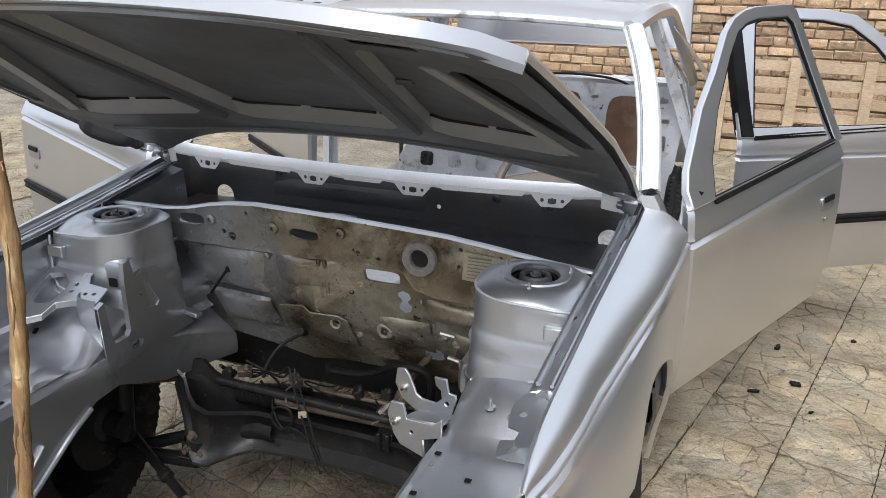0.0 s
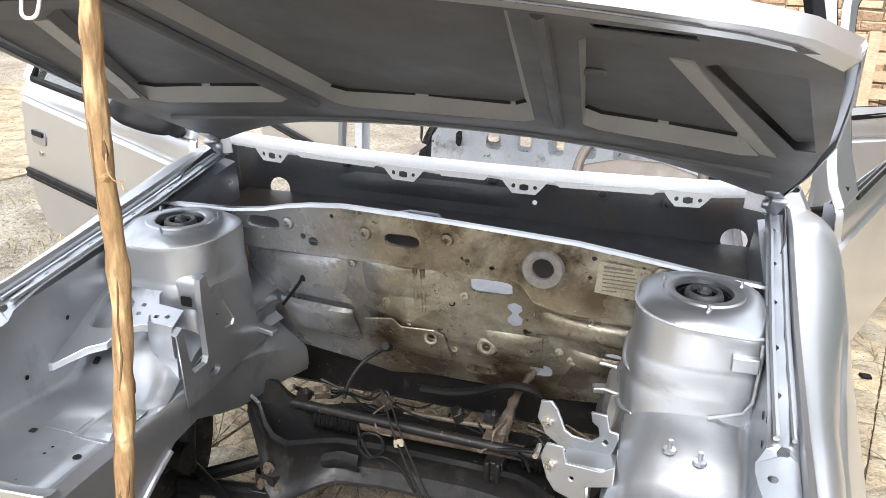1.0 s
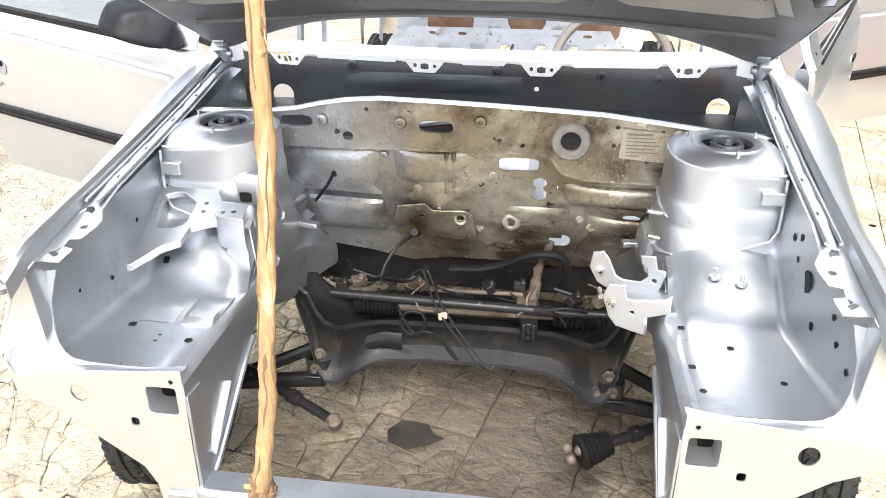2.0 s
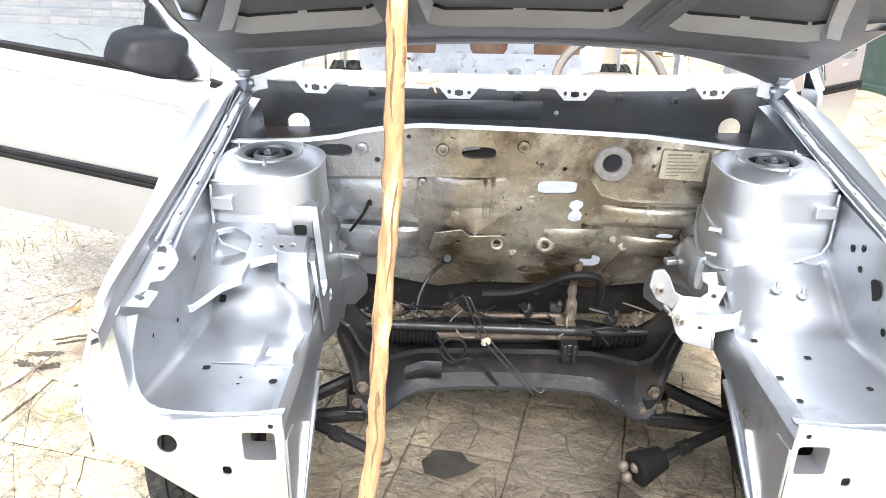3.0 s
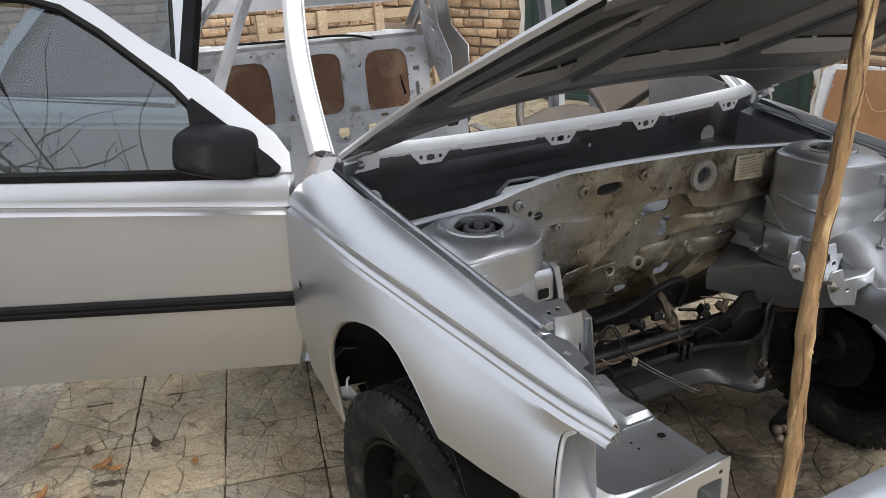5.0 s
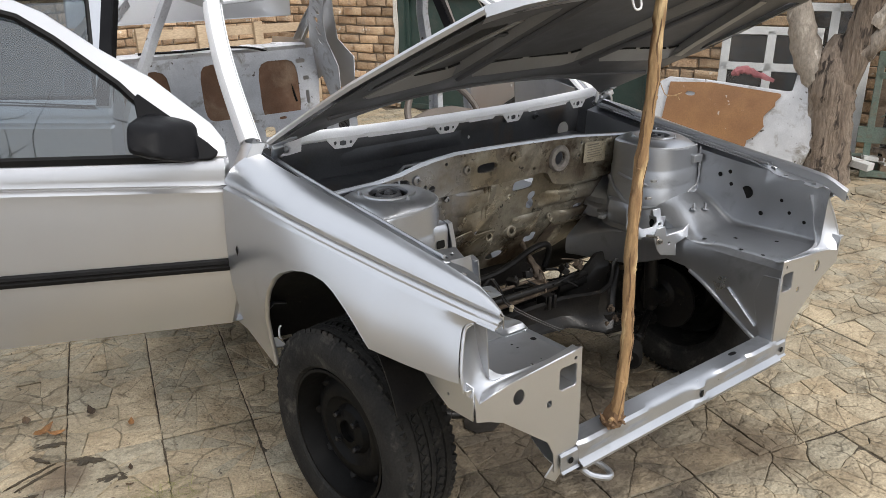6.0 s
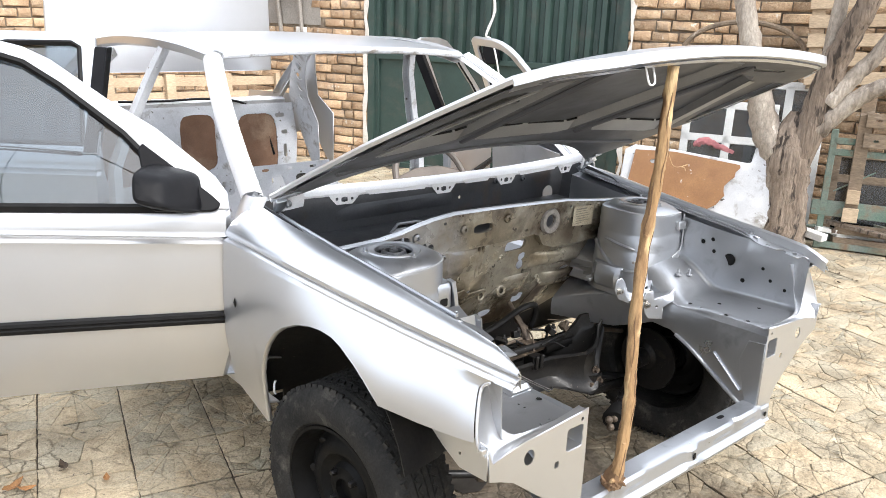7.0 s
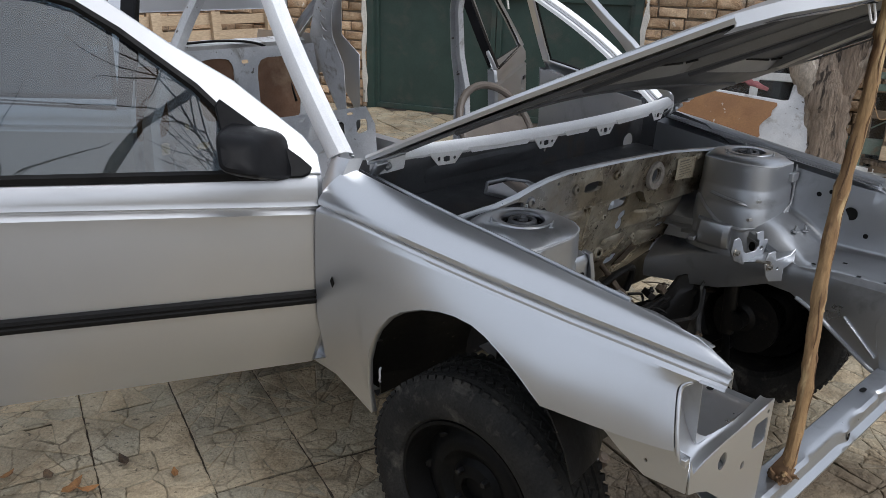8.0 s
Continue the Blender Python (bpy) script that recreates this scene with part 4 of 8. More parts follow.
# white cowl panel with four fixing tabs
bm = bmesh.new()
rows = []
for k in range(97):
    x = -.64 + 1.28 * k / 96
    y = cowl_y(x)
    cut = .996 + .0035 * math.sin(31 * x) * math.sin(13 * x + 1) + .002 * noise.noise(Vector((x * 40, 0, 3)))
    rows.append([(x, y + .003, cut), (x, y, cut + .006), (x, y + .003, 1.010), (x, y + .011, 1.019), (x, y + .024, 1.025), (x, y + .036, 1.022), (x, y + .060, .990), (x, .475, .962)])
sheet(bm, rows)
cowl = part("cowl_panel", bm, PRIMER, car, "white primed cowl panel below the windscreen", solid=0.002)
for x0 in (-.494, -.134, .152, .504):
    bm = bmesh.new()
    w = .042
    outer = [(-w - .012, .012), (w + .012, .012), (w, -.004), (w * .62, -.022), (-w * .62, -.022), (-w, -.004)]
    holes = [ring_points(0, -.007, .011, .008, 6, .5), ring_points(-.024, -.005, .005, .006, 6), ring_points(.025, -.006, .005, .005, 6)]
    plate(bm, outer, holes, lambda u, v: (x0 + u, cowl_y(x0 + u) - .003, .992 + v))
    part("fixing_tab", bm, PRIMER, cowl, solid=0.002)
for x0, w in ((-.31, .10), (.01, .05), (.33, .10)):
    bm = bmesh.new()
    plate(bm, [(-w - .015, .012), (w + .015, .012), (w, -.002), (-w, -.002)], [], lambda u, v: (x0 + u, cowl_y(x0 + u) - .001, .994 + v))
    part("cowl_lip", bm, PRIMER, cowl, solid=0.002)
for s in (-1, 1):
    bm = bmesh.new()
    sheet(bm, [[(s * .62, .34, 1.028), (s * .62, .345, .99), (s * .62, .35, .975)], [(s * .655, .36, 1.015), (s * .655, .362, .98), (s * .65, .37, .965)], [(s * .69, .40, 1.0), (s * .69, .40, .97), (s * .685, .40, .955)]])
    part("cowl_end", bm, PRIMER, cowl, solid=0.003)
    bm = bmesh.new()
    bar(bm, (s * .675, .40, .955), (s * .690, .35, 1.0), .012, .035, (1, 0, 0))
    lathe(bm, [(0, .012), (.010, .012), (.012, 0)], 8, Matrix.Translation((s * .668, .36, .985)) @ Matrix.Rotation(radians(-90 * s), 4, "Y"))
    bar(bm, (s * .69, .395, .99), (s * .665, .30, 1.03), .008, .03, (1, 0, 0))
    part("bonnet_hinge", bm, BAY, cowl, "silver bonnet hinge", bevel=.003)


# ---- bonnet, propped open ----
TILT_ = radians(24.4)
HD, HN = Vector((0, -math.cos(TILT_), math.sin(TILT_))), Vector((0, math.sin(TILT_), math.cos(TILT_)))


def hp(u, q, h=0.0):
    """A point of the bonnet: across, from the hinge line forwards, above the plane."""
    return Vector((u, .42, 1.0)) + HD * q + HN * h


def hood_w(q):
    return step(q, [(0, .70), (.3, .705), (.55, .697), (.8, .664), (1.0, .630), (1.2, .60)])


def hood_rear(a):
    return .02 + .185 * (1 - max(0, (abs(a) - .50) / .50) ** 1.5)


def hood_front(a):
    return 1.135 - .03 * abs(a) ** 2 - .11 * (max(0, abs(a) - .70) / .30) ** 2.4


def crown(a, q):
    return .060 * (1 - a * a) * min(1, 1.9 - q) - .040 * max(0, (q - .98) / .16) ** 2


bm = bmesh.new()
rows = []
for i in range(-2, 31):
    a = -1 + 2 * min(28, max(0, i)) / 28
    r0, r1 = hood_rear(a), hood_front(a)
    drop = {-2: .015, -1: .006, 29: .006, 30: .015}.get(i, 0)
    out = {-1: .003, 29: .003}.get(i, 0) * a
    row = [hp(a * hood_w(r0) + out, r0 + .004, crown(a, r0) - .022 - drop * .2)]
    for k in range(23):
        q = r0 + (r1 - r0) * k / 22
        row.append(hp(a * hood_w(q) + out, q, crown(a, q) - drop))
    row.append(hp(a * hood_w(r1), r1 - .004, crown(a, r1) - .020))
    row.append(hp(a * hood_w(r1) * .985, r1 - .03, crown(a, r1) - .024))
    rows.append(row)
sheet(bm, rows)
hood = part("bonnet", bm, [PAINT], car, "silver bonnet propped open", solid=0.002)

WINDOWS = [[(-.600, .44), (-.575, .412), (-.325, .387), (-.297, .415), (-.335, .90), (-.355, .93), (-.420, .93), (-.450, .90)],
           [(-.205, .39), (-.18, .36), (.18, .36), (.205, .39), (.262, .985), (.24, 1.01), (-.24, 1.01), (-.262, .985)]]
WINDOWS.append([(-u, q) for u, q in WINDOWS[0]][::-1])
SLOTS = [[(-.668, .56), (-.642, .535), (-.485, .885), (-.50, .905), (-.594, .925)], [(-.475, .982), (-.36, .962), (-.355, .980), (-.47, 1.0)]]
SLOTS += [[(-u, q) for u, q in p][::-1] for p in SLOTS]


def under(u, q, h=-.030):
    a = max(-1, min(1, u / hood_w(q)))
    return hp(u, q, crown(a, q) + h + (.008 if abs(a) > .97 else 0))


frame_edge = [(a / 14 * (hood_w(hood_rear(a / 14)) - .012), hood_rear(a / 14) + .008) for a in range(-14, 15)]
SIDE_Q = (.15, .3, .45, .6, .75, .9)
frame_edge += [(hood_w(q) - .012, q) for q in SIDE_Q]
frame_edge += [(a / 14 * (hood_w(hood_front(a / 14)) - .014), hood_front(a / 14) - .012) for a in range(14, -15, -1)]
frame_edge += [(.012 - hood_w(q), q) for q in SIDE_Q[::-1]]
bm = bmesh.new()
plate(bm, frame_edge, WINDOWS + SLOTS, under)
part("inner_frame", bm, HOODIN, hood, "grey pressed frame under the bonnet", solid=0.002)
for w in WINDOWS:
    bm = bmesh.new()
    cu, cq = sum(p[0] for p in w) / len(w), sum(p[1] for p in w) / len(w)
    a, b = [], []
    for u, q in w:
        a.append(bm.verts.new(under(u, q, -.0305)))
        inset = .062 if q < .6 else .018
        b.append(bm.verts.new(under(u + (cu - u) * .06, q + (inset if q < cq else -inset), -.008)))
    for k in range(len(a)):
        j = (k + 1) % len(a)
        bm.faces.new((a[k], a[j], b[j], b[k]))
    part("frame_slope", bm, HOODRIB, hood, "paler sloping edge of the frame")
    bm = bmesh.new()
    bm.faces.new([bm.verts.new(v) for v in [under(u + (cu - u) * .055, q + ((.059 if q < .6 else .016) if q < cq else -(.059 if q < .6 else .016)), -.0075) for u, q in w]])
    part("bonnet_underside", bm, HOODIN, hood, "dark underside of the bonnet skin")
    rear = sorted(((u + (cu - u) * .055, q + (.060 if q < .6 else .017)) for u, q in w if q < cq), key=lambda p: p[0])
    for (u0, q0), (u1, q1) in zip(rear, rear[1:]):
        for t0, t1 in (((0, .42), (.5, .97)) if u1 - u0 > .1 else ((.1, 1),)):
            bm = bmesh.new()
            bar(bm, under(u0 + (u1 - u0) * t0, q0 + (q1 - q0) * t0, -.0105), under(u0 + (u1 - u0) * t1, q0 + (q1 - q0) * t1, -.0105), .005, .006)
            part("open_gap", bm, RUBBER, hood, "black gap along the frame")
for w in SLOTS:
    bm = bmesh.new()
    bm.faces.new([bm.verts.new(under(u, q, -.016)) for u, q in w])
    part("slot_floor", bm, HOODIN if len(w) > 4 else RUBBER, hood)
# swaged ribs across the frame
for pts in ([(-.64, .30), (-.4, .262), (0, .255), (.4, .262), (.64, .30)],):
    bm = bmesh.new()
    tube(bm, [under(p.x, p.y, -.031) for p in smooth_path([(u, q, 0) for u, q in pts], 5)], .007, 8)
    part("frame_swage", bm, HOODIN, hood)
for s in (-1, 1):
    bm = bmesh.new()
    tube(bm, [under(s * .25, .38, -.031), under(s * .30, 1.0, -.031)], .010, 8)
    part("frame_swage", bm, HOODIN, hood)
    bm = bmesh.new()
    sheet(bm, [[under(s * (u + d), q, -.0325) for d in (-.014, .014)] for u, q in ((.612, .47), (.58, .55), (.52, .72), (.475, .85), (.458, .90))])
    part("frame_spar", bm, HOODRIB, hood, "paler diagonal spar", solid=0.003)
# striker loop near the front edge
bm = bmesh.new()
tube(bm, smooth_path([under(-.314, 1.085, -.012), under(-.314, 1.080, -.062), under(-.309, 1.078, -.078), under(-.293, 1.078, -.078), under(-.288, 1.080, -.062), under(-.288, 1.085, -.012)], 4), .0024, 8)
part("striker_loop", bm, PRIMER, hood, "silver striker loop")
bm = bmesh.new()
plate(bm, [(-.45, 1.075), (-.36, 1.07), (-.345, 1.10), (-.375, 1.12), (-.40, 1.10)], [], lambda u, v: under(u, v, -.034))
part("catch_notch", bm, RUBBER, hood)
for u, q in ((.33, .70), (-.33, .70)):
    bm = bmesh.new()
    box(bm, (.05, .020, .006), Matrix.Translation(under(u, q, -.012)) @ Matrix.Rotation(-TILT_, 4, "X"))
    part("bracket_tab", bm, HOODIN, hood, bevel=.002)

# ---- lower front beam, subframe and running gear ----
bm = bmesh.new()
prof = [(-.596, .326), (-.608, .330), (-.616, .338), (-.617, .345), (-.609, .351), (-.601, .356), (-.598, .366), (-.597, .385), (-.594, .393), (-.587, .399), (-.578, .402), (-.545, .402), (-.540, .395), (-.540, .33)]
rows = []
for k in range(40):
    x = -.424 + .022 * k
    row = []
    for i, (y, z) in enumerate(prof):
        pad = max(0, min(1, max(1 - max(0, abs(x - c) - h) / .012 for c, h in ((-.355, .046), (-.225, .056), (.200, .056), (.345, .046)))))
        boss = max(0, 1 - max(0, abs(x - .048) - .012) / .024)
        if i in (7, 8, 9):
            y, z = y - (.010, .010, .008)[i - 7] * pad, z + (.0, .004, .0035)[i - 7] * pad
        if 4 <= i <= 8:
            y = y - .010 * boss * (1 if i < 8 else .4)
        row.append((x, y, z))
    rows.append(row)
sheet(bm, rows)
beam = part("lower_crossmember", bm, BAY, car, "bluish silver lower front crossmember", solid=0.003)
bm = bmesh.new()
plate(bm, ring_points(.252, -.5645, .017, .0075, 12, .2), [], lambda u, v: (u, v, .4046))
part("beam_slot", bm, RUBBER, beam, "black slot")
for x0, y0, z0, rx, rz in ((.048, -.6125, .369, .006, .011), (.456, -.6025, .366, .007, .008), (-.452, -.6025, .368, .008, .008)):
    bm = bmesh.new()
    plate(bm, ring_points(x0, z0, rx, rz, 12, .2), [], lambda u, v: (u, y0, v))
    part("beam_hole", bm, RUBBER, beam, "black slotted hole", solid=0.0015)
bm = bmesh.new()
tube(bm, smooth_path([(-.40, -.58, .318), (-.385, -.61, .300), (-.35, -.635, .292), (-.33, -.62, .292), (-.335, -.585, .300), (-.36, -.56, .315)], 5), .0085, 10)
part("tow_eye", bm, BAY, beam, "silver towing eye")
for s in (-1, 1):
    bm = bmesh.new()
    bar(bm, (s * .47, -.585, .36), (s * .50, -.58, .322), .045, .005, (0, 1, 0))
    part("beam_bracket", bm, PAINT, beam, bevel=.002)
    bm = bmesh.new()
    sheet(bm, [[(s * x, y, z) for y, z in ((-.606, .340), (-.599, .345), (-.598, .352), (-.597, .384), (-.592, .390))] for x in (.424, .44, .46, .482)])
    part("foot_plate", bm, BAY, beam, "welded foot plate with a hole", solid=0.003)

bm = bmesh.new()
rows = []
HALF = ((.42, .495, .45, .02), (.39, .475, .36, .015), (.365, .44, .27, -.005), (.345, .415, .252, -.012), (.315, .395, .246, -.004), (.29, .380, .248, .03), (.26, .372, .255, .06), (.22, .366, .262, .085), (.10, .364, .268, .095))
for x, zt, zb, y0 in [(k * x, zt, zb, y0) for k in (-1, 1) for x, zt, zb, y0 in HALF]:
    deep = step(abs(x), [(.34, 1), (.39, .6), (.42, .3)])
    rows.append([(x, y0 + dy * deep, z) for dy, z in ((.15, zt + .012), (.135, zt + .012), (.13, zt - .03), (.11, zt - .045), (.04, zt - .045), (.018, zt - .03), (.012, zt - .004), (.004, zt + .002), (-.006, zt - .003), (.004, zt - .018),
                 (.010, zb + .6 * (zt - zb)), (.004, zb + .3 * (zt - zb)), (-.014, zb + .016), (-.028, zb + .006), (-.030, zb), (-.018, zb - .004), (.01, zb), (.13, zb + .01))])
rows.sort(key=lambda r: r[0][0])
sheet(bm, rows)
sub = part("subframe", bm, BLACKMETAL, car, "greasy black front subframe", solid=0.004)
for s in (-1, 1):
    for u, v in ((.335, .27), (.36, .32)):
        bm = bmesh.new()
        lathe(bm, [(0, .016), (.009, .016), (.010, .004), (.016, .003), (.016, 0)], 6, Matrix.Translation((s * u, -.010, v)) @ Matrix.Rotation(radians(90), 4, "X"))
        part("foot_bolt", bm, RUST, sub)
    bm = bmesh.new()
    tube(bm, [(s * .36, .0, .235), (s * .48, .005, .215), (s * .62, .0, .20)], [.022, .020, .024], 10)
    tube(bm, [(s * .35, .16, .26), (s * .48, .10, .225), (s * .60, .02, .205)], [.020, .018, .020], 10)
    part("control_arm", bm, BLACKMETAL, sub, "black lower control arm")
    bm = bmesh.new()
    tube(bm, [(s * .42, .10, .43), (s * .64, .09, .37)], .009, 8)
    part("tie_rod", bm, RUST, sub)
    bm = bmesh.new()
    lathe(bm, [(0, .03), (.035, .03), (.035, -.02), (.055, -.03), (.06, -.08), (.05, -.10), (.03, -.12)], 18, Matrix.Translation((s * .60, -.03, .31)) @ Matrix.Rotation(radians(-90 * s), 4, "Y"))
    tube(bm, [(s * .60, 0, .25), (s * .585, .0, .45), (s * .57, 0, .70)], [.024, .026, .028], 12)
    part("hub_carrier", bm, BLACKMETAL, sub, "black hub carrier and strut leg")
    bm = bmesh.new()
    plate(bm, ring_points(0, 0, .12, .12, 26), [], lambda u, v: (s * .635, -.045 + u, .302 + v))
    part("brake_disc", bm, BLACKMETAL, sub, solid=0.012)
bm = bmesh.new()
sheet(bm, [[(-.285 + .02 * k, .072 - .010 * math.sin(v * 3.1), .338 - .045 * v + .010 * (k - 3) / 3 - .005 * math.sin(k * 1.3)) for v in (0, .35, .7, 1)] for k in range(7)])
part("torn_plate", bm, BLACKMETAL, sub, "bent dark plate hanging on the beam", solid=0.003)
bm = bmesh.new()
tube(bm, [(-.37, .06, .455), (-.20, .055, .455), (.10, .05, .452), (.25, .05, .448), (.37, .06, .445)], .013, 12)
rack = part("steering_rack", bm, BLACKMETAL, car, "oily steering rack across the subframe")
for a, b in ((-.30, -.18), (.22, .37)):
    bm = bmesh.new()
    pts, rad = [], []
    for k in range(23):
        pts.append((a + (b - a) * k / 22, .070, .425))
        rad.append(.030 if k % 2 else .022)
    tube(bm, pts, rad, 14)
    part("bellows", bm, RUBBER, rack, "ribbed black rubber bellows")
bm = bmesh.new()
tube(bm, [(-.18, .075, .425), (.22, .075, .43)], .018, 14)
part("rack_tube", bm, RUST, rack, "dirty tan rack tube")
bm = bmesh.new()
tube(bm, [(-.08, .10, .462), (.14, .10, .466)], .006, 10)
part("rack_bar", bm, RUST, rack, "scuffed bare steel bar")
bm = bmesh.new()
tube(bm, smooth_path([(.160, .09, .43), (.168, .11, .48), (.180, .17, .52), (.205, .24, .555)], 4), [.020, .021, .015, .018, .013, .016, .010, .014, .009, .011, .008, .010, .008], 12, .2, 5)
box(bm, (.05, .05, .035), (.150, .08, .445))
part("steering_pinion", bm, RUST, rack, "grimy pinion housing with column joint", bevel=.006)
bm = bmesh.new()
box(bm, (.045, .05, .05), (.16, .057, .394))
tube(bm, [(.147, .024, .425), (.147, .028, .372)], .008, 8)
tube(bm, [(.172, .024, .425), (.172, .028, .372)], .008, 8)
part("rack_clamp", bm, BLACKMETAL, rack, bevel=.006)
rack.location = (0, .055, -.03)
for name, pts, r, lab in (("coolant_hose", [(-.06, .17, .49), (.02, .16, .50), (.09, .15, .525), (.145, .13, .562), (.195, .123, .574), (.235, .13, .56), (.247, .14, .52), (.24, .15, .475)], .011, "black rubber hose looping over the rack"),
                          ("fuel_pipe", [(-.30, .11, .475), (-.22, .08, .50), (-.16, .05, .515), (-.128, .040, .545), (-.112, .034, .552), (-.098, .022, .525), (-.062, -.004, .452), (.045, -.110, .380), (.056, -.112, .372)], .0026, "thin dark metal brake pipe"),
                          ("fuel_pipe", [(-.30, .12, .462), (-.21, .09, .488), (-.15, .06, .505), (-.118, .046, .538), (-.100, .040, .548), (-.084, .028, .520), (-.046, .002, .450), (.060, -.104, .378), (.085, -.106, .380)], .0026, ""),
                          ("wiring_loop", [(-.24, .09, .46), (-.19, .06, .44), (-.165, .03, .415), (-.135, .022, .375), (-.105, .024, .395), (-.115, .028, .43), (-.155, .028, .43), (-.168, .026, .395), (-.14, .020, .37), (-.10, .016, .385), (-.06, .02, .36), (-.02, .01, .31)], .004, "coil of black wiring"),
                          ("brake_pipe", [(.17, .03, .46), (.25, .02, .48), (.30, .04, .46), (.24, .07, .45)], .004, "dark pipe loop beside the pinion")):
    bm = bmesh.new()
    tube(bm, smooth_path(pts, 6), r, 8)
    part(name, bm, RUBBER if "hose" in name or "wiring" in name else BLACKMETAL, rack, lab)
bm = bmesh.new()
box(bm, (.022, .012, .016), Matrix.Translation((-.056, -.004, .447)) @ Matrix.Rotation(.6, 4, "Z"))
part("pipe_clip", bm, PAPER, rack, "pale plastic pipe clip", bevel=.002)
bm = bmesh.new()
tube(bm, smooth_path([(-.40, .17, .66), (-.37, .17, .70), (-.35, .185, .735), (-.345, .19, .755)], 4), .004, 8)
tube(bm, [(-.352, .185, .725), (-.347, .19, .748)], .008, 8)
part("speedometer_cable", bm, RUBBER, fire, "black cable hanging at the firewall")
bm = bmesh.new()
tube(bm, smooth_path([(-.165, .24, .545), (-.20, .20, .525), (-.225, .17, .485), (-.235, .15, .44)], 5), .005, 8)
lathe(bm, [(0, .022), (.010, .022), (.015, .012), (.016, 0), (.012, -.012)], 12, Matrix.Translation((-.155, .245, .555)) @ Matrix.Rotation(radians(70), 4, "X"))
part("clutch_fork", bm, BLACKMETAL, fire, "dirty pedal link with black cable")
# boxed brackets on the ends of the subframe
for k in (-1, 1):
    bm = bmesh.new()
    sheet(bm, [[(k * x, y, z) for x, y, z in ((.395, .05, z0), (.400, .00, z0), (.392, -.018, z0), (.345, -.022, z0), (.336, -.010, z0), (.334, .05, z0))] for z0 in (.300, .296, .262, .258)])
    bracket = part("end_bracket", bm, BLACKMETAL, sub, "greasy black boxed bracket", solid=0.004)
    bm = bmesh.new()
    box(bm, (.074, .085, .006), (k * .366, .012, .256))
    part("bracket_foot", bm, BLACKMETAL, bracket, bevel=.004)
    bm = bmesh.new()
    lathe(bm, [(0, .016), (.008, .016), (.009, .004), (.015, .003), (.015, 0)], 6, Matrix.Translation((k * .372, -.0215, .280)) @ Matrix.Rotation(radians(90), 4, "X"))
    part("bracket_bolt", bm, RUST, bracket, "rusty bolt")
# loose wiring and small pipes left lying over the rack and the beam
rw = random.Random(14)
for k in range(11):
    x = -.30 + .065 * k + rw.uniform(-.02, .02)
    y, z = rw.uniform(.08, .16), rw.uniform(.46, .50)
    q = [(x, y, z)]
    for j in range(4):
        x += rw.uniform(-.05, .09)
        y -= rw.uniform(.0, .035)
        z += rw.uniform(-.035, .022)
        q.append((x, y, max(.445 - max(0, .0 - y), z)))
    bm = bmesh.new()
    tube(bm, smooth_path(q, 5), rw.choice((.0025, .0035, .005)), 6)
    part("loose_wire", bm, rw.choice((RUBBER, RUBBER, BLACKMETAL, RUST)), rack, "loose wire over the rack")
for k, (x, y, z) in enumerate(((-.33, .07, .475), (-.29, .09, .48), (.27, .08, .475), (.33, .07, .478), (.05, .11, .475), (-.14, .11, .472), (.13, .12, .48))):
    bm = bmesh.new()
    box(bm, (.03 + .01 * (k % 3), .025, .022), Matrix.Translation((x, y, z)) @ Matrix.Rotation(.5 * k, 4, "Z") @ Matrix.Rotation(.3 * k, 4, "X"))
    lathe(bm, [(0, .016), (.006, .016), (.007, .008), (.011, .007), (.011, 0)], 6, Matrix.Translation((x + .008, y - .004, z + .008)))
    part("rack_bracket", bm, RUST if k % 2 else BLACKMETAL, rack, bevel=.004)
# drive shafts left hanging
for name, a, b, boot in (("drive_shaft", (.60, .0, .235), (.31, -.155, .205), True), ("drive_shaft", (-.60, .03, .235), (-.30, -.125, .20), False)):
    bm = bmesh.new()
    a, b = Vector(a), Vector(b)
    tube(bm, [a, lerp(a, b, .55), lerp(a, b, .56), lerp(a, b, .64), lerp(a, b, .65), b], [.014, .014, .019, .019, .013, .013], 12)
    shaft = part(name, bm, BLACKMETAL, car, "greasy dark drive shaft hanging loose")
    bm = bmesh.new()
    if boot:
        d = (b - a).normalized()
        pts = [lerp(a, b, .80) + d * .085 * k / 14 for k in range(15)]
        tube(bm, pts, [.018 + .016 * k / 14 + (.011 if k % 2 else 0) for k in range(15)], 16)
        part("joint_boot", bm, RUBBER, shaft, "ribbed black joint boot")
        bm = bmesh.new()
        for k in range(3):
            an = 2.1 * k + .4
            o = Vector((.018 * math.cos(an), .01, .020 * math.sin(an)))
            bmesh.ops.create_uvsphere(bm, u_segments=12, v_segments=8, radius=.014, matrix=Matrix.Translation(pts[-1] + d * .016 + o))
        part("tripod_roller", bm, RUST, shaft, "greasy tripod rollers")
    else:
        lathe(bm, [(0, .016), (.012, .016), (.019, .010), (.020, -.014), (.010, -.016)], 14, Matrix.Translation(b) @ Matrix.Rotation(.5, 4, "X"))
        part("ball_end", bm, RUST, shaft, "rusty ball joint end")

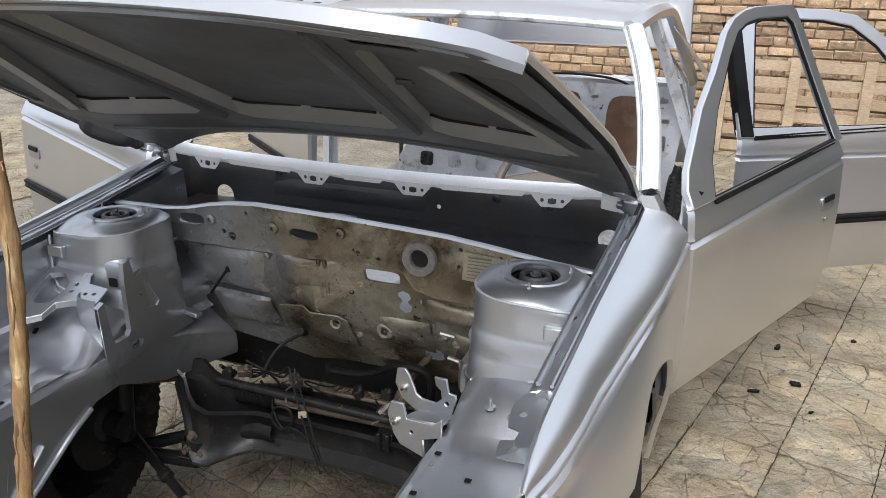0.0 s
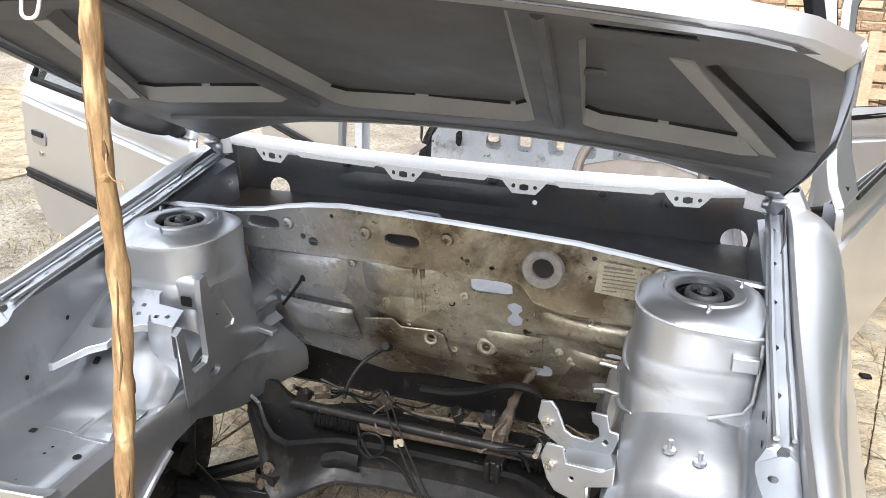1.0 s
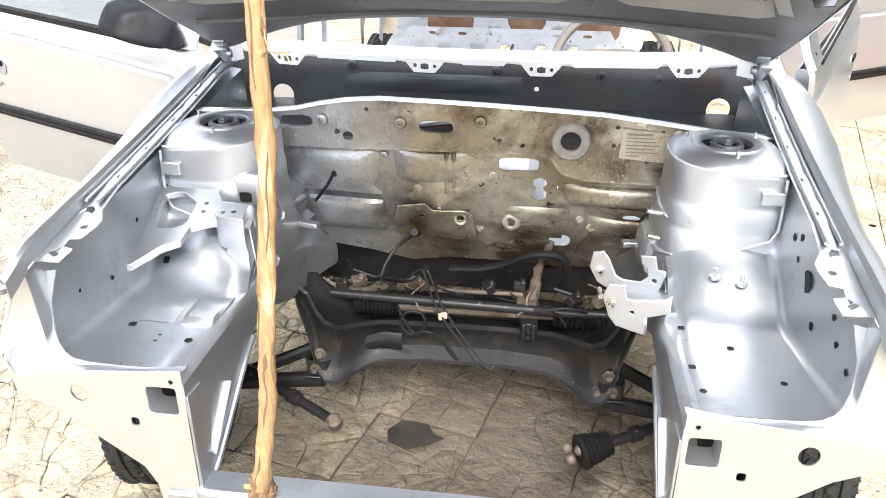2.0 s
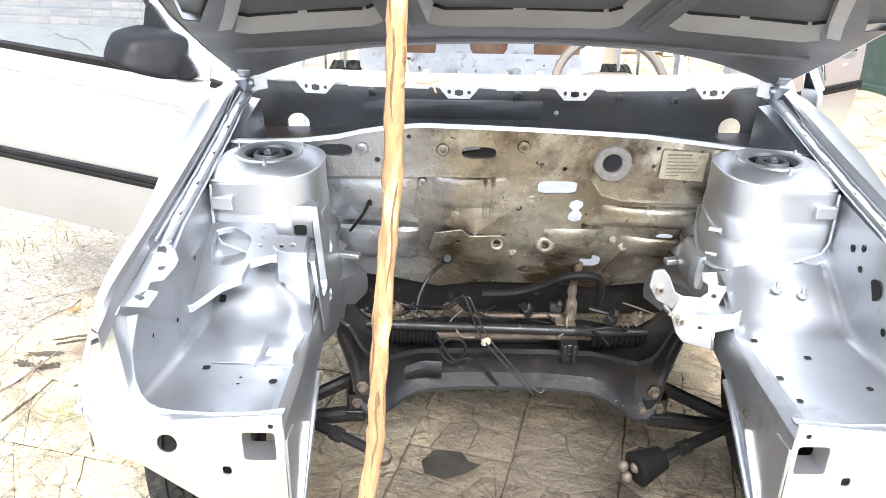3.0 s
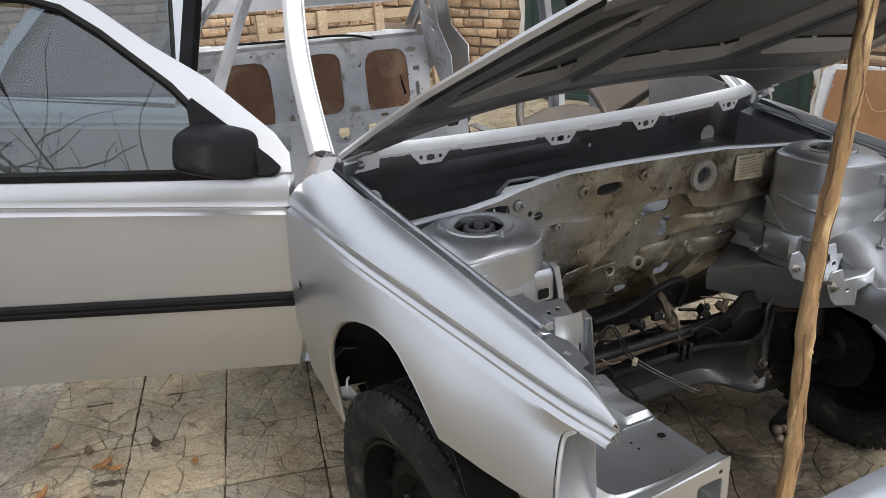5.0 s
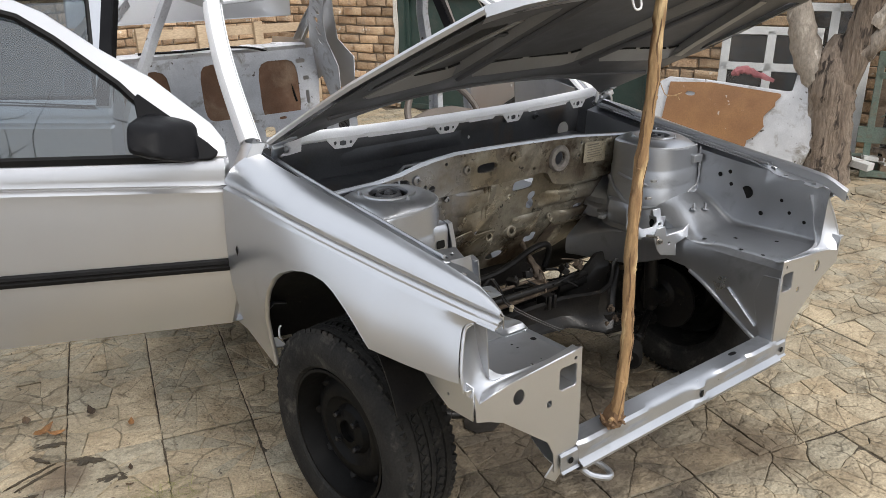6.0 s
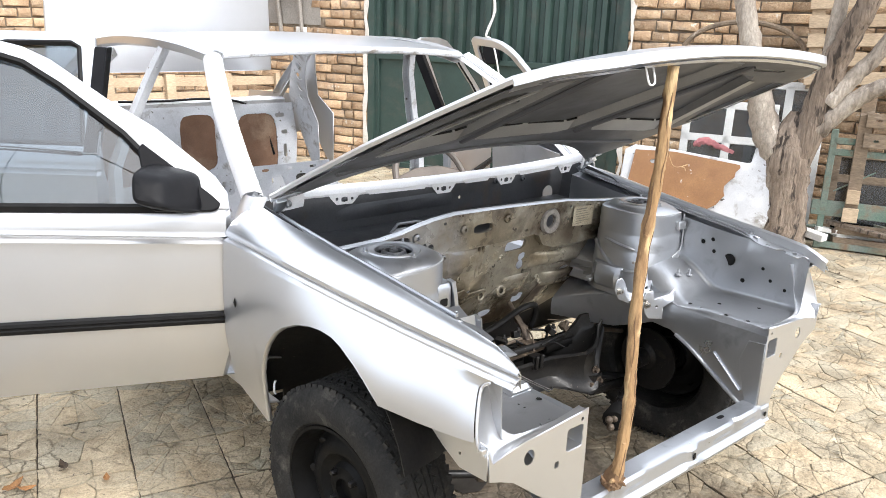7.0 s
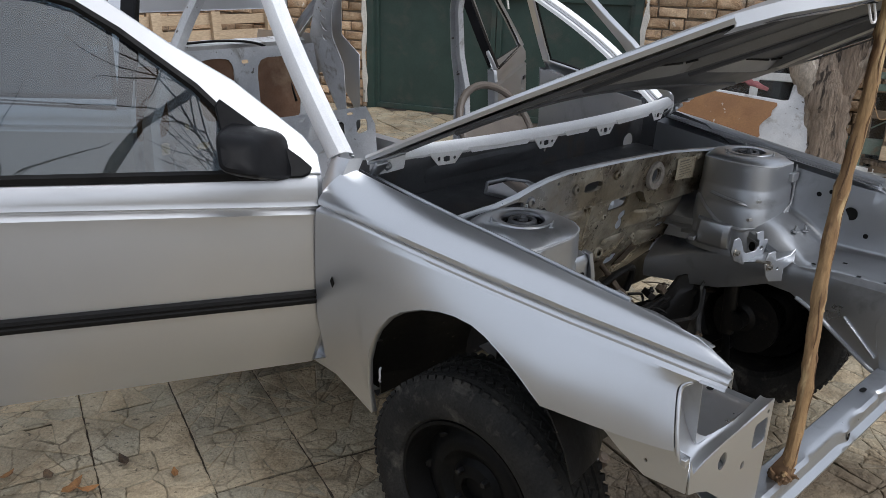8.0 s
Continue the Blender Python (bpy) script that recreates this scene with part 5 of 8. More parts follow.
# ---- brackets in the bay ----
# engine mount on the left leg: two folded plates with upright ears
bm = bmesh.new()
plate(bm, [(.282, .667), (.287, .704), (.308, .709), (.320, .695), (.337, .658), (.351, .651), (.387, .653), (.400, .668), (.397, .686), (.385, .693), (.381, .713), (.411, .716), (.418, .686), (.434, .686), (.435, .675), (.424, .632), (.341, .615), (.30, .635)],
      [ring_points(.304, .662, .007), ring_points(.413, .660, .005)], lambda u, v: (u, -.125 - .25 * (u - .32), v))
ears = part("engine_mount", bm, BAY, car, "silver engine mount with two ears", solid=0.006, bevel=.002)
bm = bmesh.new()
plate(bm, [(.306, .652), (.316, .682), (.346, .686), (.354, .654), (.415, .662), (.437, .681), (.437, .639), (.392, .619), (.395, .579), (.337, .589), (.321, .609)],
      [ring_points(.326, .639, .006), ring_points(.366, .627, .004)], lambda u, v: (u, -.215 - .25 * (u - .32), v))
part("mount_plate", bm, BAY, ears, solid=0.006, bevel=.002)
bm = bmesh.new()
sheet(bm, [[(u, -.125 - .25 * (u - .32) - .09 * t, z0 + (z1 - z0) * t) for t in (0, .5, 1)] for u, z0, z1 in ((.345, .620, .652), (.39, .630, .658), (.436, .637, .668))])
part("mount_base", bm, BAY, ears, solid=0.005)
bm = bmesh.new()
sheet(bm, [[(.393, -.235 - d, .62), (.396, -.235 - d, .578)] for d in (0, -.02, -.05)])
part("mount_flange", bm, BAY, ears, solid=0.004)
for k, z in enumerate((.662, .639)):
    bm = bmesh.new()
    lathe(bm, [(.004, .010), (.008, .010), (.009, .0), (.014, 0), (.014, -.003)], 10, Matrix.Translation(((.304, .326)[k], (-.124, -.22)[k], z)) @ Matrix.Rotation(radians(90), 4, "X"))
    part("mount_bush", bm, BARE, ears)
bm = bmesh.new()
tube(bm, [(.30, -.19, .655), (.30, -.235, .662)], .005, 8)
part("mount_stud", bm, BARE, ears)
# swages, pocket and hole on the inner face of the left tower
bm = bmesh.new()
tube(bm, smooth_path([(.455, -.085, .765), (.428, -.05, .775), (.424, 0, .782), (.428, .05, .79)], 5), .006, 8)
swage = part("tower_swage", bm, BAY, car, "pressed ridge across the tower")
bm = bmesh.new()
tube(bm, smooth_path([(.452, -.10, .70), (.424, -.06, .692), (.419, 0, .70), (.422, .05, .73), (.44, .10, .77)], 5), .007, 8)
part("lower_swage", bm, BAY, swage)
bm = bmesh.new()
sheet(bm, [[(.45, -.045, z), (.412 - d, -.040, z), (.402 - d, -.025, z), (.400 - d, .055, z), (.41, .072, z), (.44, .08, z)] for z, d in ((.705, -.03), (.700, 0), (.69, .004), (.66, .008), (.63, .006), (.622, 0))])
part("hanging_pocket", bm, BAY, swage, "boxed silver pocket on the tower", solid=0.003)
bm = bmesh.new()
plate(bm, ring_points(-.12, .655, .011, .016, 10), [], lambda u, v: (.412, u, v))
part("skirt_hole", bm, RUBBER, swage)
for p, q in (((.415, -.12, .80), (.385, -.125, .806)), ((.42, -.10, .735), (.395, -.10, .74))):
    bm = bmesh.new()
    tube(bm, [p, q], .005, 8)
    part("tower_stud", bm, BARE, car)
for p in ((.52, -.20), (.57, -.21)):
    bm = bmesh.new()
    lathe(bm, [(0, .022), (.004, .022), (.004, .006), (.011, .005), (.012, 0)], 8, Matrix.Translation((*p, shelf_z(p[1]) + .012)))
    part("shelf_stud", bm, BAY, car)

# battery and reservoir bracket beside the right tower
bm = bmesh.new()
outer = [(-.665, -.104), (-.661, -.20), (-.658, -.31), (-.645, -.308), (-.598, -.263), (-.563, -.246), (-.554, -.211), (-.513, -.196), (-.446, -.197), (-.446, -.152), (-.507, -.147), (-.519, -.127), (-.518, -.108), (-.61, -.104)]
hole = smooth_path([(-.636, -.139, 0), (-.603, -.130, 0), (-.581, -.140, 0), (-.560, -.156, 0), (-.562, -.183, 0), (-.572, -.213, 0), (-.619, -.221, 0), (-.633, -.205, 0), (-.640, -.168, 0)], 3)
hole = [(p.x, p.y) for p in hole]
def tray(u, v):
    return (u, v, .795 + .5 * (v + .125))
plate(bm, outer, [hole, ring_points(-.538, -.155, .006, .005, 4), ring_points(-.538, -.175, .006, .005, 4), ring_points(-.495, -.175, .006, .005, 4), ring_points(-.472, -.172, .006, .004, 8)], tray)
lip(bm, hole, tray, (0, .004, -.012))
rim = [outer[k] for k in (1, 2, 3, 4, 5, 6, 7, 8)]
a = [bm.verts.new(Vector(tray(*p))) for p in rim]
b = [bm.verts.new(Vector(tray(*p)) + Vector((0, -.002, -.014))) for p in rim]
for k in range(len(a) - 1):
    bm.faces.new((a[k], a[k + 1], b[k + 1], b[k]))
bmesh.ops.remove_doubles(bm, verts=bm.verts, dist=1e-5)
tray_ob = part("reservoir_bracket", bm, BAY, car, "silver pressed bracket with a large opening", solid=0.003, bevel=.001)
bm = bmesh.new()
outer = [(-.222, .60), (-.218, .758), (-.197, .766), (-.192, .672), (-.184, .660), (-.140, .660), (-.130, .672), (-.122, .79), (-.115, .835), (-.096, .838), (-.086, .792), (-.06, .802), (-.01, .80), (.025, .75), (.07, .67), (.10, .60)]
holes = [[(-.062, .778), (-.048, .772), (-.018, .708), (-.028, .697), (-.060, .702)], ring_points(-.118, .632, .022, .013, 12)]
side = lambda u, v: (-.408 - .09 * (v - .60) - (.05 * max(0, u)), u, v)
plate(bm, outer, holes, side)
for h in holes:
    lip(bm, h, side, (-.012, 0, 0))
edge = [outer[k] for k in range(1, 13)]
a = [bm.verts.new(Vector(side(*p))) for p in edge]
b = [bm.verts.new(Vector(side(*p)) + Vector((-.012, 0, 0))) for p in edge]
for k in range(len(a) - 1):
    bm.faces.new((a[k], a[k + 1], b[k + 1], b[k]))
bmesh.ops.remove_doubles(bm, verts=bm.verts, dist=1e-5)
part("bracket_side", bm, BAY, tray_ob, "upright silver side plate", solid=0.004)
bm = bmesh.new()
sheet(bm, [[(x, -.112, .765), (x, -.112, .80), (x, -.112, .822), (x, -.106, .832), (x, -.09, .836), (x, -.07, .835)] for x in (-.486, -.440)])
sheet(bm, [[(-.486, -.112, z), (-.497, -.10, z), (-.507, -.08, z - .01)] for z in (.77, .80, .825)])
part("bracket_box", bm, BAY, tray_ob, "silver box bracket with a slotted face", solid=0.003, bevel=.001)
bm = bmesh.new()
plate(bm, ring_points(-.466, .782, .014, .012, 8, .6), [], lambda u, v: (u, -.1145, v))
part("box_slot", bm, RUBBER, tray_ob)
bm = bmesh.new()
sheet(bm, [[(x, y0 - .004 * math.sin(math.pi * t), .772 - .070 * t) for t in (0, .25, .5, .75, .93, 1)] for x, y0 in ((-.515, -.150), (-.510, -.180), (-.498, -.198), (-.484, -.204), (-.455, -.206), (-.438, -.206))])
column = part("bracket_column", bm, BAY, tray_ob, "bulged silver upright below the bracket arm", solid=0.003)
bm = bmesh.new()
sheet(bm, [[(x, y0, z0) for z0 in (.698, .690, .65, .632)] + [(x, y0 - .014, .626)] for x, y0 in ((-.497, -.170), (-.492, -.190), (-.484, -.198), (-.438, -.200))])
part("column_foot", bm, BAY, column, "lower silver plate with a turned-out foot", solid=0.003)
bm = bmesh.new()
plate(bm, ring_points(-.168, .672, .009, .014, 12), [], lambda u, v: (-.5175, u, v))
part("column_hole", bm, RUBBER, column, solid=0.002)
# pressed step on the shelf
bm = bmesh.new()
sheet(bm, [[(-x, y, shelf_z(y) + h) for x, h in ((.432, .004), (.437, e), (.487, e), (.497, .003), (.505, .0015))] for y, e in ((-.422, .002), (-.416, .003), (-.406, .013), (-.395, .014), (-.36, .009), (-.33, .0045), (-.31, .002))])
part("shelf_step", bm, BAY, tray_ob, "raised step pressed into the shelf", solid=0.002)
bm = bmesh.new()
sheet(bm, [[(-x, y, shelf_z(y) + h) for x, h in ((.515, .002), (.525, .0035), (.575, .0035), (.585, .002))] for y in (-.415, -.405, -.38, -.36)])
part("shelf_pad", bm, BAY, tray_ob, solid=0.001)
for s in (-1, 1):
    bm = bmesh.new()
    box(bm, (.085, .022, .014), Matrix.Translation((s * .405, .075, .640)) @ Matrix.Rotation(s * .25, 4, "Z"))
    part("seam_bracket", bm, BAY, fire, bevel=.003)

# ---- cabin, roof and tail ----
# toe board in a black tone that stands in for shade under the firewall
bm = bmesh.new()
rows = []
for x in (-.70, -.55, -.40, -.20, -.15, 0, .15, .20, .40, .55, .70):
    up = 0
    rows.append([(x, .330, .470), (x, .345, .44), (x, .352, .40), (x, .345, .35 + up * .3), (x, .36, .335 + up * .5), (x, .42, .36 + up)])
sheet(bm, rows)
part("toe_board", bm, BLACKMETAL, car, "toe board below the firewall, coloured dark for the shade there", solid=0.004)
bm = bmesh.new()
rows = []
for y in (.40, .47, .62, .75, 1.0, 1.5, 2.0, 2.3, 2.55):
    z = .372 + .03 * max(0, .62 - y) / .3
    rows.append([(-.76, y, z + .05), (-.74, y, z), (-.18, y, z), (-.12, y, z + .13), (0, y, z + .155), (.12, y, z + .13), (.18, y, z), (.74, y, z), (.76, y, z + .05)])
sheet(bm, rows)
floor_pan = part("floor_pan", bm, SEALER, car, "bare grey floor pan with tunnel", solid=0.004)
for s in (-1, 1):
    bm = bmesh.new()
    prof = [(.74, .40), (.79, .41), (.80, .46), (.795, .53), (.77, .55), (.73, .54)]
    sheet(bm, [[(s * x, y, z) for x, z in prof] for y in (.30, .6, 1.2, 1.8, 2.3)])
    part("sill", bm, PAINT, car, "silver sill below the door openings", solid=0.003)
    # hinge pillar between the wing and the door opening
    bm = bmesh.new()
    sheet(bm, [[(s * (xo + .010 * math.sin(t * math.pi)), y, z) for t, (y, xo) in zip((0, .2, .5, .8, 1), ((.415, x0 - .03), (.425, x0), (.455, x0 + .004), (.495, x0 - .004), (.52, x0 - .04)))]
               for z, x0 in ((.44, .775), (.60, .79), (.75, .79), (.86, .785), (.93, .765), (.975, .742), (1.0, .728))])
    part("hinge_pillar", bm, PAINT, car, "silver hinge pillar behind the wing", solid=0.004)
    # front pillar with the screen flange
    bm = bmesh.new()
    low, high = Vector((s * .720, .465, 1.0)), Vector((s * .580, 1.0, 1.366))
    rows = []
    for k in range(9):
        t = k / 8
        p = lerp(low, high, t) + Vector((s * .018, 0, .02)) * math.sin(t * math.pi)
        rows.append([p + Vector((s * -.034, .012, -.016)), p + Vector((s * -.031, .002, -.009)), p + Vector((s * -.019, -.004, -.004)), p + Vector((s * -.017, -.011, .004)), p + Vector((s * .004, -.013, .011)), p + Vector((s * .018, -.004, .008)), p + Vector((s * .024, .018, -.004)), p + Vector((s * .016, .045, -.018))])
    sheet(bm, rows)
    post = part("front_pillar", bm, PRIMER, car, "pale windscreen pillar with bare flange", solid=0.004)
    bm = bmesh.new()
    tube(bm, [lerp(low, high, t) + Vector((s * .018, 0, .02)) * math.sin(t * math.pi) + Vector((s * -.021, -.002, -.002)) for t in [k / 8 for k in range(9)]], .006, 6)
    part("screen_flange", bm, SEALER, post)
    bm = bmesh.new()
    tube(bm, [lerp(low, high, t) + Vector((s * .018, 0, .02)) * math.sin(t * math.pi) + Vector((s * -.0185, -.0065, .000)) for t in [k / 8 for k in range(9)]], .0026, 6)
    part("seal_remains", bm, BLACKMETAL, post, "dark remains of the screen seal")
    bm = bmesh.new()
    rows = []
    for p, w in (((.60, 1.40, 1.385), .05), ((.645, 1.47, 1.25), .05), ((.72, 1.53, 1.05), .055), ((.775, 1.55, .90), .07), ((.785, 1.55, .54), .09)):
        p = Vector((s * p[0], p[1], p[2]))
        rows.append([p + Vector((s * -.03, -w / 2, 0)), p + Vector((0, -w / 2, 0)), p + Vector((s * .008, 0, 0)), p + Vector((0, w / 2, 0)), p + Vector((s * -.03, w / 2, 0))])
    sheet(bm, rows)
    part("centre_pillar", bm, WHITEBODY, car, "pale centre pillar", solid=0.004)
    # roof rail from the front pillar to the rear quarter
    bm = bmesh.new()
    path = smooth_path([(s * .572, 1.03, 1.365), (s * .592, 1.25, 1.392), (s * .605, 1.55, 1.403), (s * .60, 1.95, 1.390), (s * .60, 2.25, 1.345), (s * .635, 2.55, 1.20), (s * .68, 2.83, 1.02)], 4)
    rows = [[p + Vector((s * -.05, 0, .012)), p + Vector((s * -.01, 0, .016)), p + Vector((s * .014, 0, 0)), p + Vector((s * .008, 0, -.025)), p + Vector((s * -.02, 0, -.034))] for p in path]
    sheet(bm, rows)
    part("roof_rail", bm, PAINT, car, "silver roof side rail", solid=0.004)
    # rear quarter with its lightening holes
    bm = bmesh.new()
    outer = [(2.40, .55), (2.40, .95), (2.50, 1.05), (2.35, 1.22), (2.25, 1.32), (2.32, 1.33), (2.52, 1.21), (2.80, 1.03), (3.42, 1.0), (3.50, .80), (3.48, .50), (3.0, .47), (2.98, .60), (2.90, .75), (2.75, .82), (2.58, .78), (2.46, .66), (2.43, .52)]
    plate(bm, outer, [], lambda u, v: (s * (.80 - .22 * max(0, v - .98) / .35 - .05 * max(0, u - 3.2)), u, v))
    quarter = part("rear_quarter", bm, PAINT, car, "silver rear quarter panel", solid=0.004)
    bm = bmesh.new()
    outer = [(2.20, 1.30), (2.30, 1.33), (2.50, 1.18), (2.66, 1.04), (2.60, .80), (2.45, .60), (2.40, .62), (2.42, .90), (2.44, 1.05), (2.34, 1.18)]
    holes = [ring_points(2.36, 1.225, .020, .024, 8, .3), ring_points(2.42, 1.17, .022, .022, 8, .3), ring_points(2.47, 1.105, .020, .026, 8, .3), ring_points(2.52, 1.04, .018, .018, 8), ring_points(2.33, 1.28, .012)]
    plate(bm, outer, holes, lambda u, v: (s * (.70 - .20 * max(0, v - .95) / .35), u - .01, v))
    part("quarter_inner", bm, WHITEBODY, quarter, "pale inner quarter with lightening holes", solid=0.004)

bm = bmesh.new()
rows = []
for k in range(13):
    y = 1.00 + 1.30 * k / 12
    row = []
    for i in range(15):
        a = -1 + i / 7
        w = step(y, [(1.0, .545), (1.2, .565), (1.7, .57), (2.3, .555)])
        z = step(y, [(1.0, 1.372), (1.15, 1.396), (1.6, 1.412), (2.1, 1.392), (2.3, 1.362)]) + .022 * (1 - a * a)
        row.append((a * w, y - .05 * (1 - a * a) * (1 if k == 0 else .4), z))
    rows.append(row)
sheet(bm, rows)
roof = part("roof", bm, PAINT, car, "silver roof skin", solid=0.003)
bm = bmesh.new()
tube(bm, [(a * .545, 1.0 - .05 * (1 - a * a), 1.366 + .022 * (1 - a * a)) for a in [-1 + k / 7 for k in range(15)]], .013, 8)
part("screen_header", bm, WHITEBODY, roof, "pale screen header")
bm = bmesh.new()
tube(bm, [(a * .545, 2.31, 1.352 + .020 * (1 - a * a)) for a in [-1 + k / 7 for k in range(15)]], .014, 8)
part("rear_header", bm, WHITEBODY, roof)

# rear seat bulkhead with hardboard patches, and parcel shelf
bm = bmesh.new()
outer = [(-.62, .42), (.62, .42), (.66, .80), (.64, 1.0), (-.64, 1.0), (-.66, .80)]
PATCH = [(-.36, .77, .125, .175), (.04, .80, .105, .155), (.40, .77, .125, .175)]
holes = [ring_points(x, z, w, h, 16, .55) for x, z, w, h in PATCH]
holes += [ring_points(x, z, w, h, 8, .5) for x, z, w, h in ((.575, .72, .012, .04), (.575, .83, .02, .012), (-.575, .75, .012, .04), (.21, .64, .012, .03), (-.15, .64, .012, .03), (.55, .93, .03, .012), (-.55, .93, .03, .012), (.21, .93, .02, .01),
                                                         (.30, .545, .04, .03), (.12, .545, .03, .03), (-.08, .545, .04, .03), (-.28, .545, .03, .03), (.45, .55, .03, .025), (-.45, .55, .03, .025))]
def rear(u, v):
    return (u, 2.55 + .25 * (v - .42) * .4, v)
plate(bm, outer, holes, rear)
bulk = part("seat_bulkhead", bm, WHITEBODY, car, "pale rear seat bulkhead with pressed openings", solid=0.004)
for k, (x, z, w, h) in enumerate(PATCH):
    bm = bmesh.new()
    rag = random.Random(k)
    pts = [(u + rag.uniform(-.010, .010), v + rag.uniform(-.010, .010)) for u, v in ring_points(x, z, w * 1.03, h * 1.03, 22, .6)]
    plate(bm, pts, [], lambda u, v: tuple(Vector(rear(u, v)) + Vector((0, .006, 0))))
    part("hardboard_patch", bm, HARDBOARD, bulk, "torn brown hardboard patch", solid=0.003)
bm = bmesh.new()
sheet(bm, [[(x, 2.70, .985), (x, 2.69, 1.01), (x, 2.72, 1.02), (x, 2.80, 1.015), (x, 2.98, 1.0), (x, 3.0, .98)] for x in (-.64, -.4, -.2, 0, .2, .4, .64)])
shelf = part("parcel_shelf", bm, WHITEBODY, car, "pale parcel shelf", solid=0.004)
for k in range(6):
    bm = bmesh.new()
    box(bm, (.07, .05, .008), (-.5 + .2 * k, 2.78, 1.021))
    part("shelf_swage", bm, WHITEBODY, shelf, bevel=.003)
bm = bmesh.new()
tube(bm, smooth_path([(-.35, 2.69, 1.03), (-.1, 2.70, 1.025), (.15, 2.68, 1.03), (.35, 2.66, 1.0), (.45, 2.62, .90), (.50, 2.58, .70)], 6), .007, 6)
part("loose_wiring", bm, RUBBER, shelf, "loose dark wiring on the shelf")
# low cross panel of the rear floor, seen below the bonnet
bm = bmesh.new()
outer = [(-.56, .38), (.47, .38), (.47, .70), (.42, .79), (-.50, .79), (-.56, .70)]
holes = [ring_points(-.42 + .135 * k, .70, .034, .034, 8, .55) for k in range(7)] + [ring_points(-.35 + .135 * k, .765, .020, .007, 8, .3) for k in range(6)]
plate(bm, outer, holes, lambda u, v: (u, 1.82 + .1 * (v - .42), v))
part("heel_board", bm, WHITEBODY, car, "pale perforated heel board", solid=0.004)

# boot lid standing upright
bm = bmesh.new()
rows = []
for k in range(9):
    t = k / 8
    row = []
    for i in range(13):
        a = -1 + i / 6
        w = .64 - .02 * t
        z = 1.17 + .575 * t - (.020 * a * a + .05 * max(0, abs(a) - .8) / .2) * t
        row.append((a * w, 2.86 - .02 * t - .020 * (1 - a * a), z))
    rows.append(row)
sheet(bm, rows)
lid = part("boot_lid", bm, PAINT, car, "silver boot lid standing upright", solid=0.025, bevel=.006)
bm = bmesh.new()
rows = [[(x, 3.46, z) for x in (-.66, 0, .66)] for z in (.45, .70, .93)]
sheet(bm, rows)
part("tail_panel", bm, PAINT, car, "silver tail panel", solid=0.01)

# steering wheel
wheel_at = Matrix.Translation((.37, .95, .845)) @ Matrix.Rotation(radians(58), 4, "X")
bm = bmesh.new()
pts = [wheel_at @ Vector((.185 * math.cos(a), .185 * math.sin(a), 0)) for a in [2 * math.pi * k / 40 for k in range(41)]]
tube(bm, pts, .015, 10)
steer = part("steering_wheel", bm, TAUPE, car, "taupe plastic steering wheel")
bm = bmesh.new()
plate(bm, [(-.17, .035), (-.06, .065), (.06, .065), (.17, .035), (.178, -.02), (.09, -.05), (.06, -.09), (-.06, -.09), (-.09, -.05), (-.178, -.02)], [], lambda u, v: tuple(wheel_at @ Vector((u, v, -.015))))
part("wheel_spokes", bm, TAUPE, steer, solid=0.03, bevel=.008)
bm = bmesh.new()
tube(bm, [wheel_at @ Vector((0, 0, -.02)), wheel_at @ Vector((0, 0, -.20)), (.26, .53, .62)], [.035, .030, .020], 12)
part("steering_column", bm, TAUPE, steer)


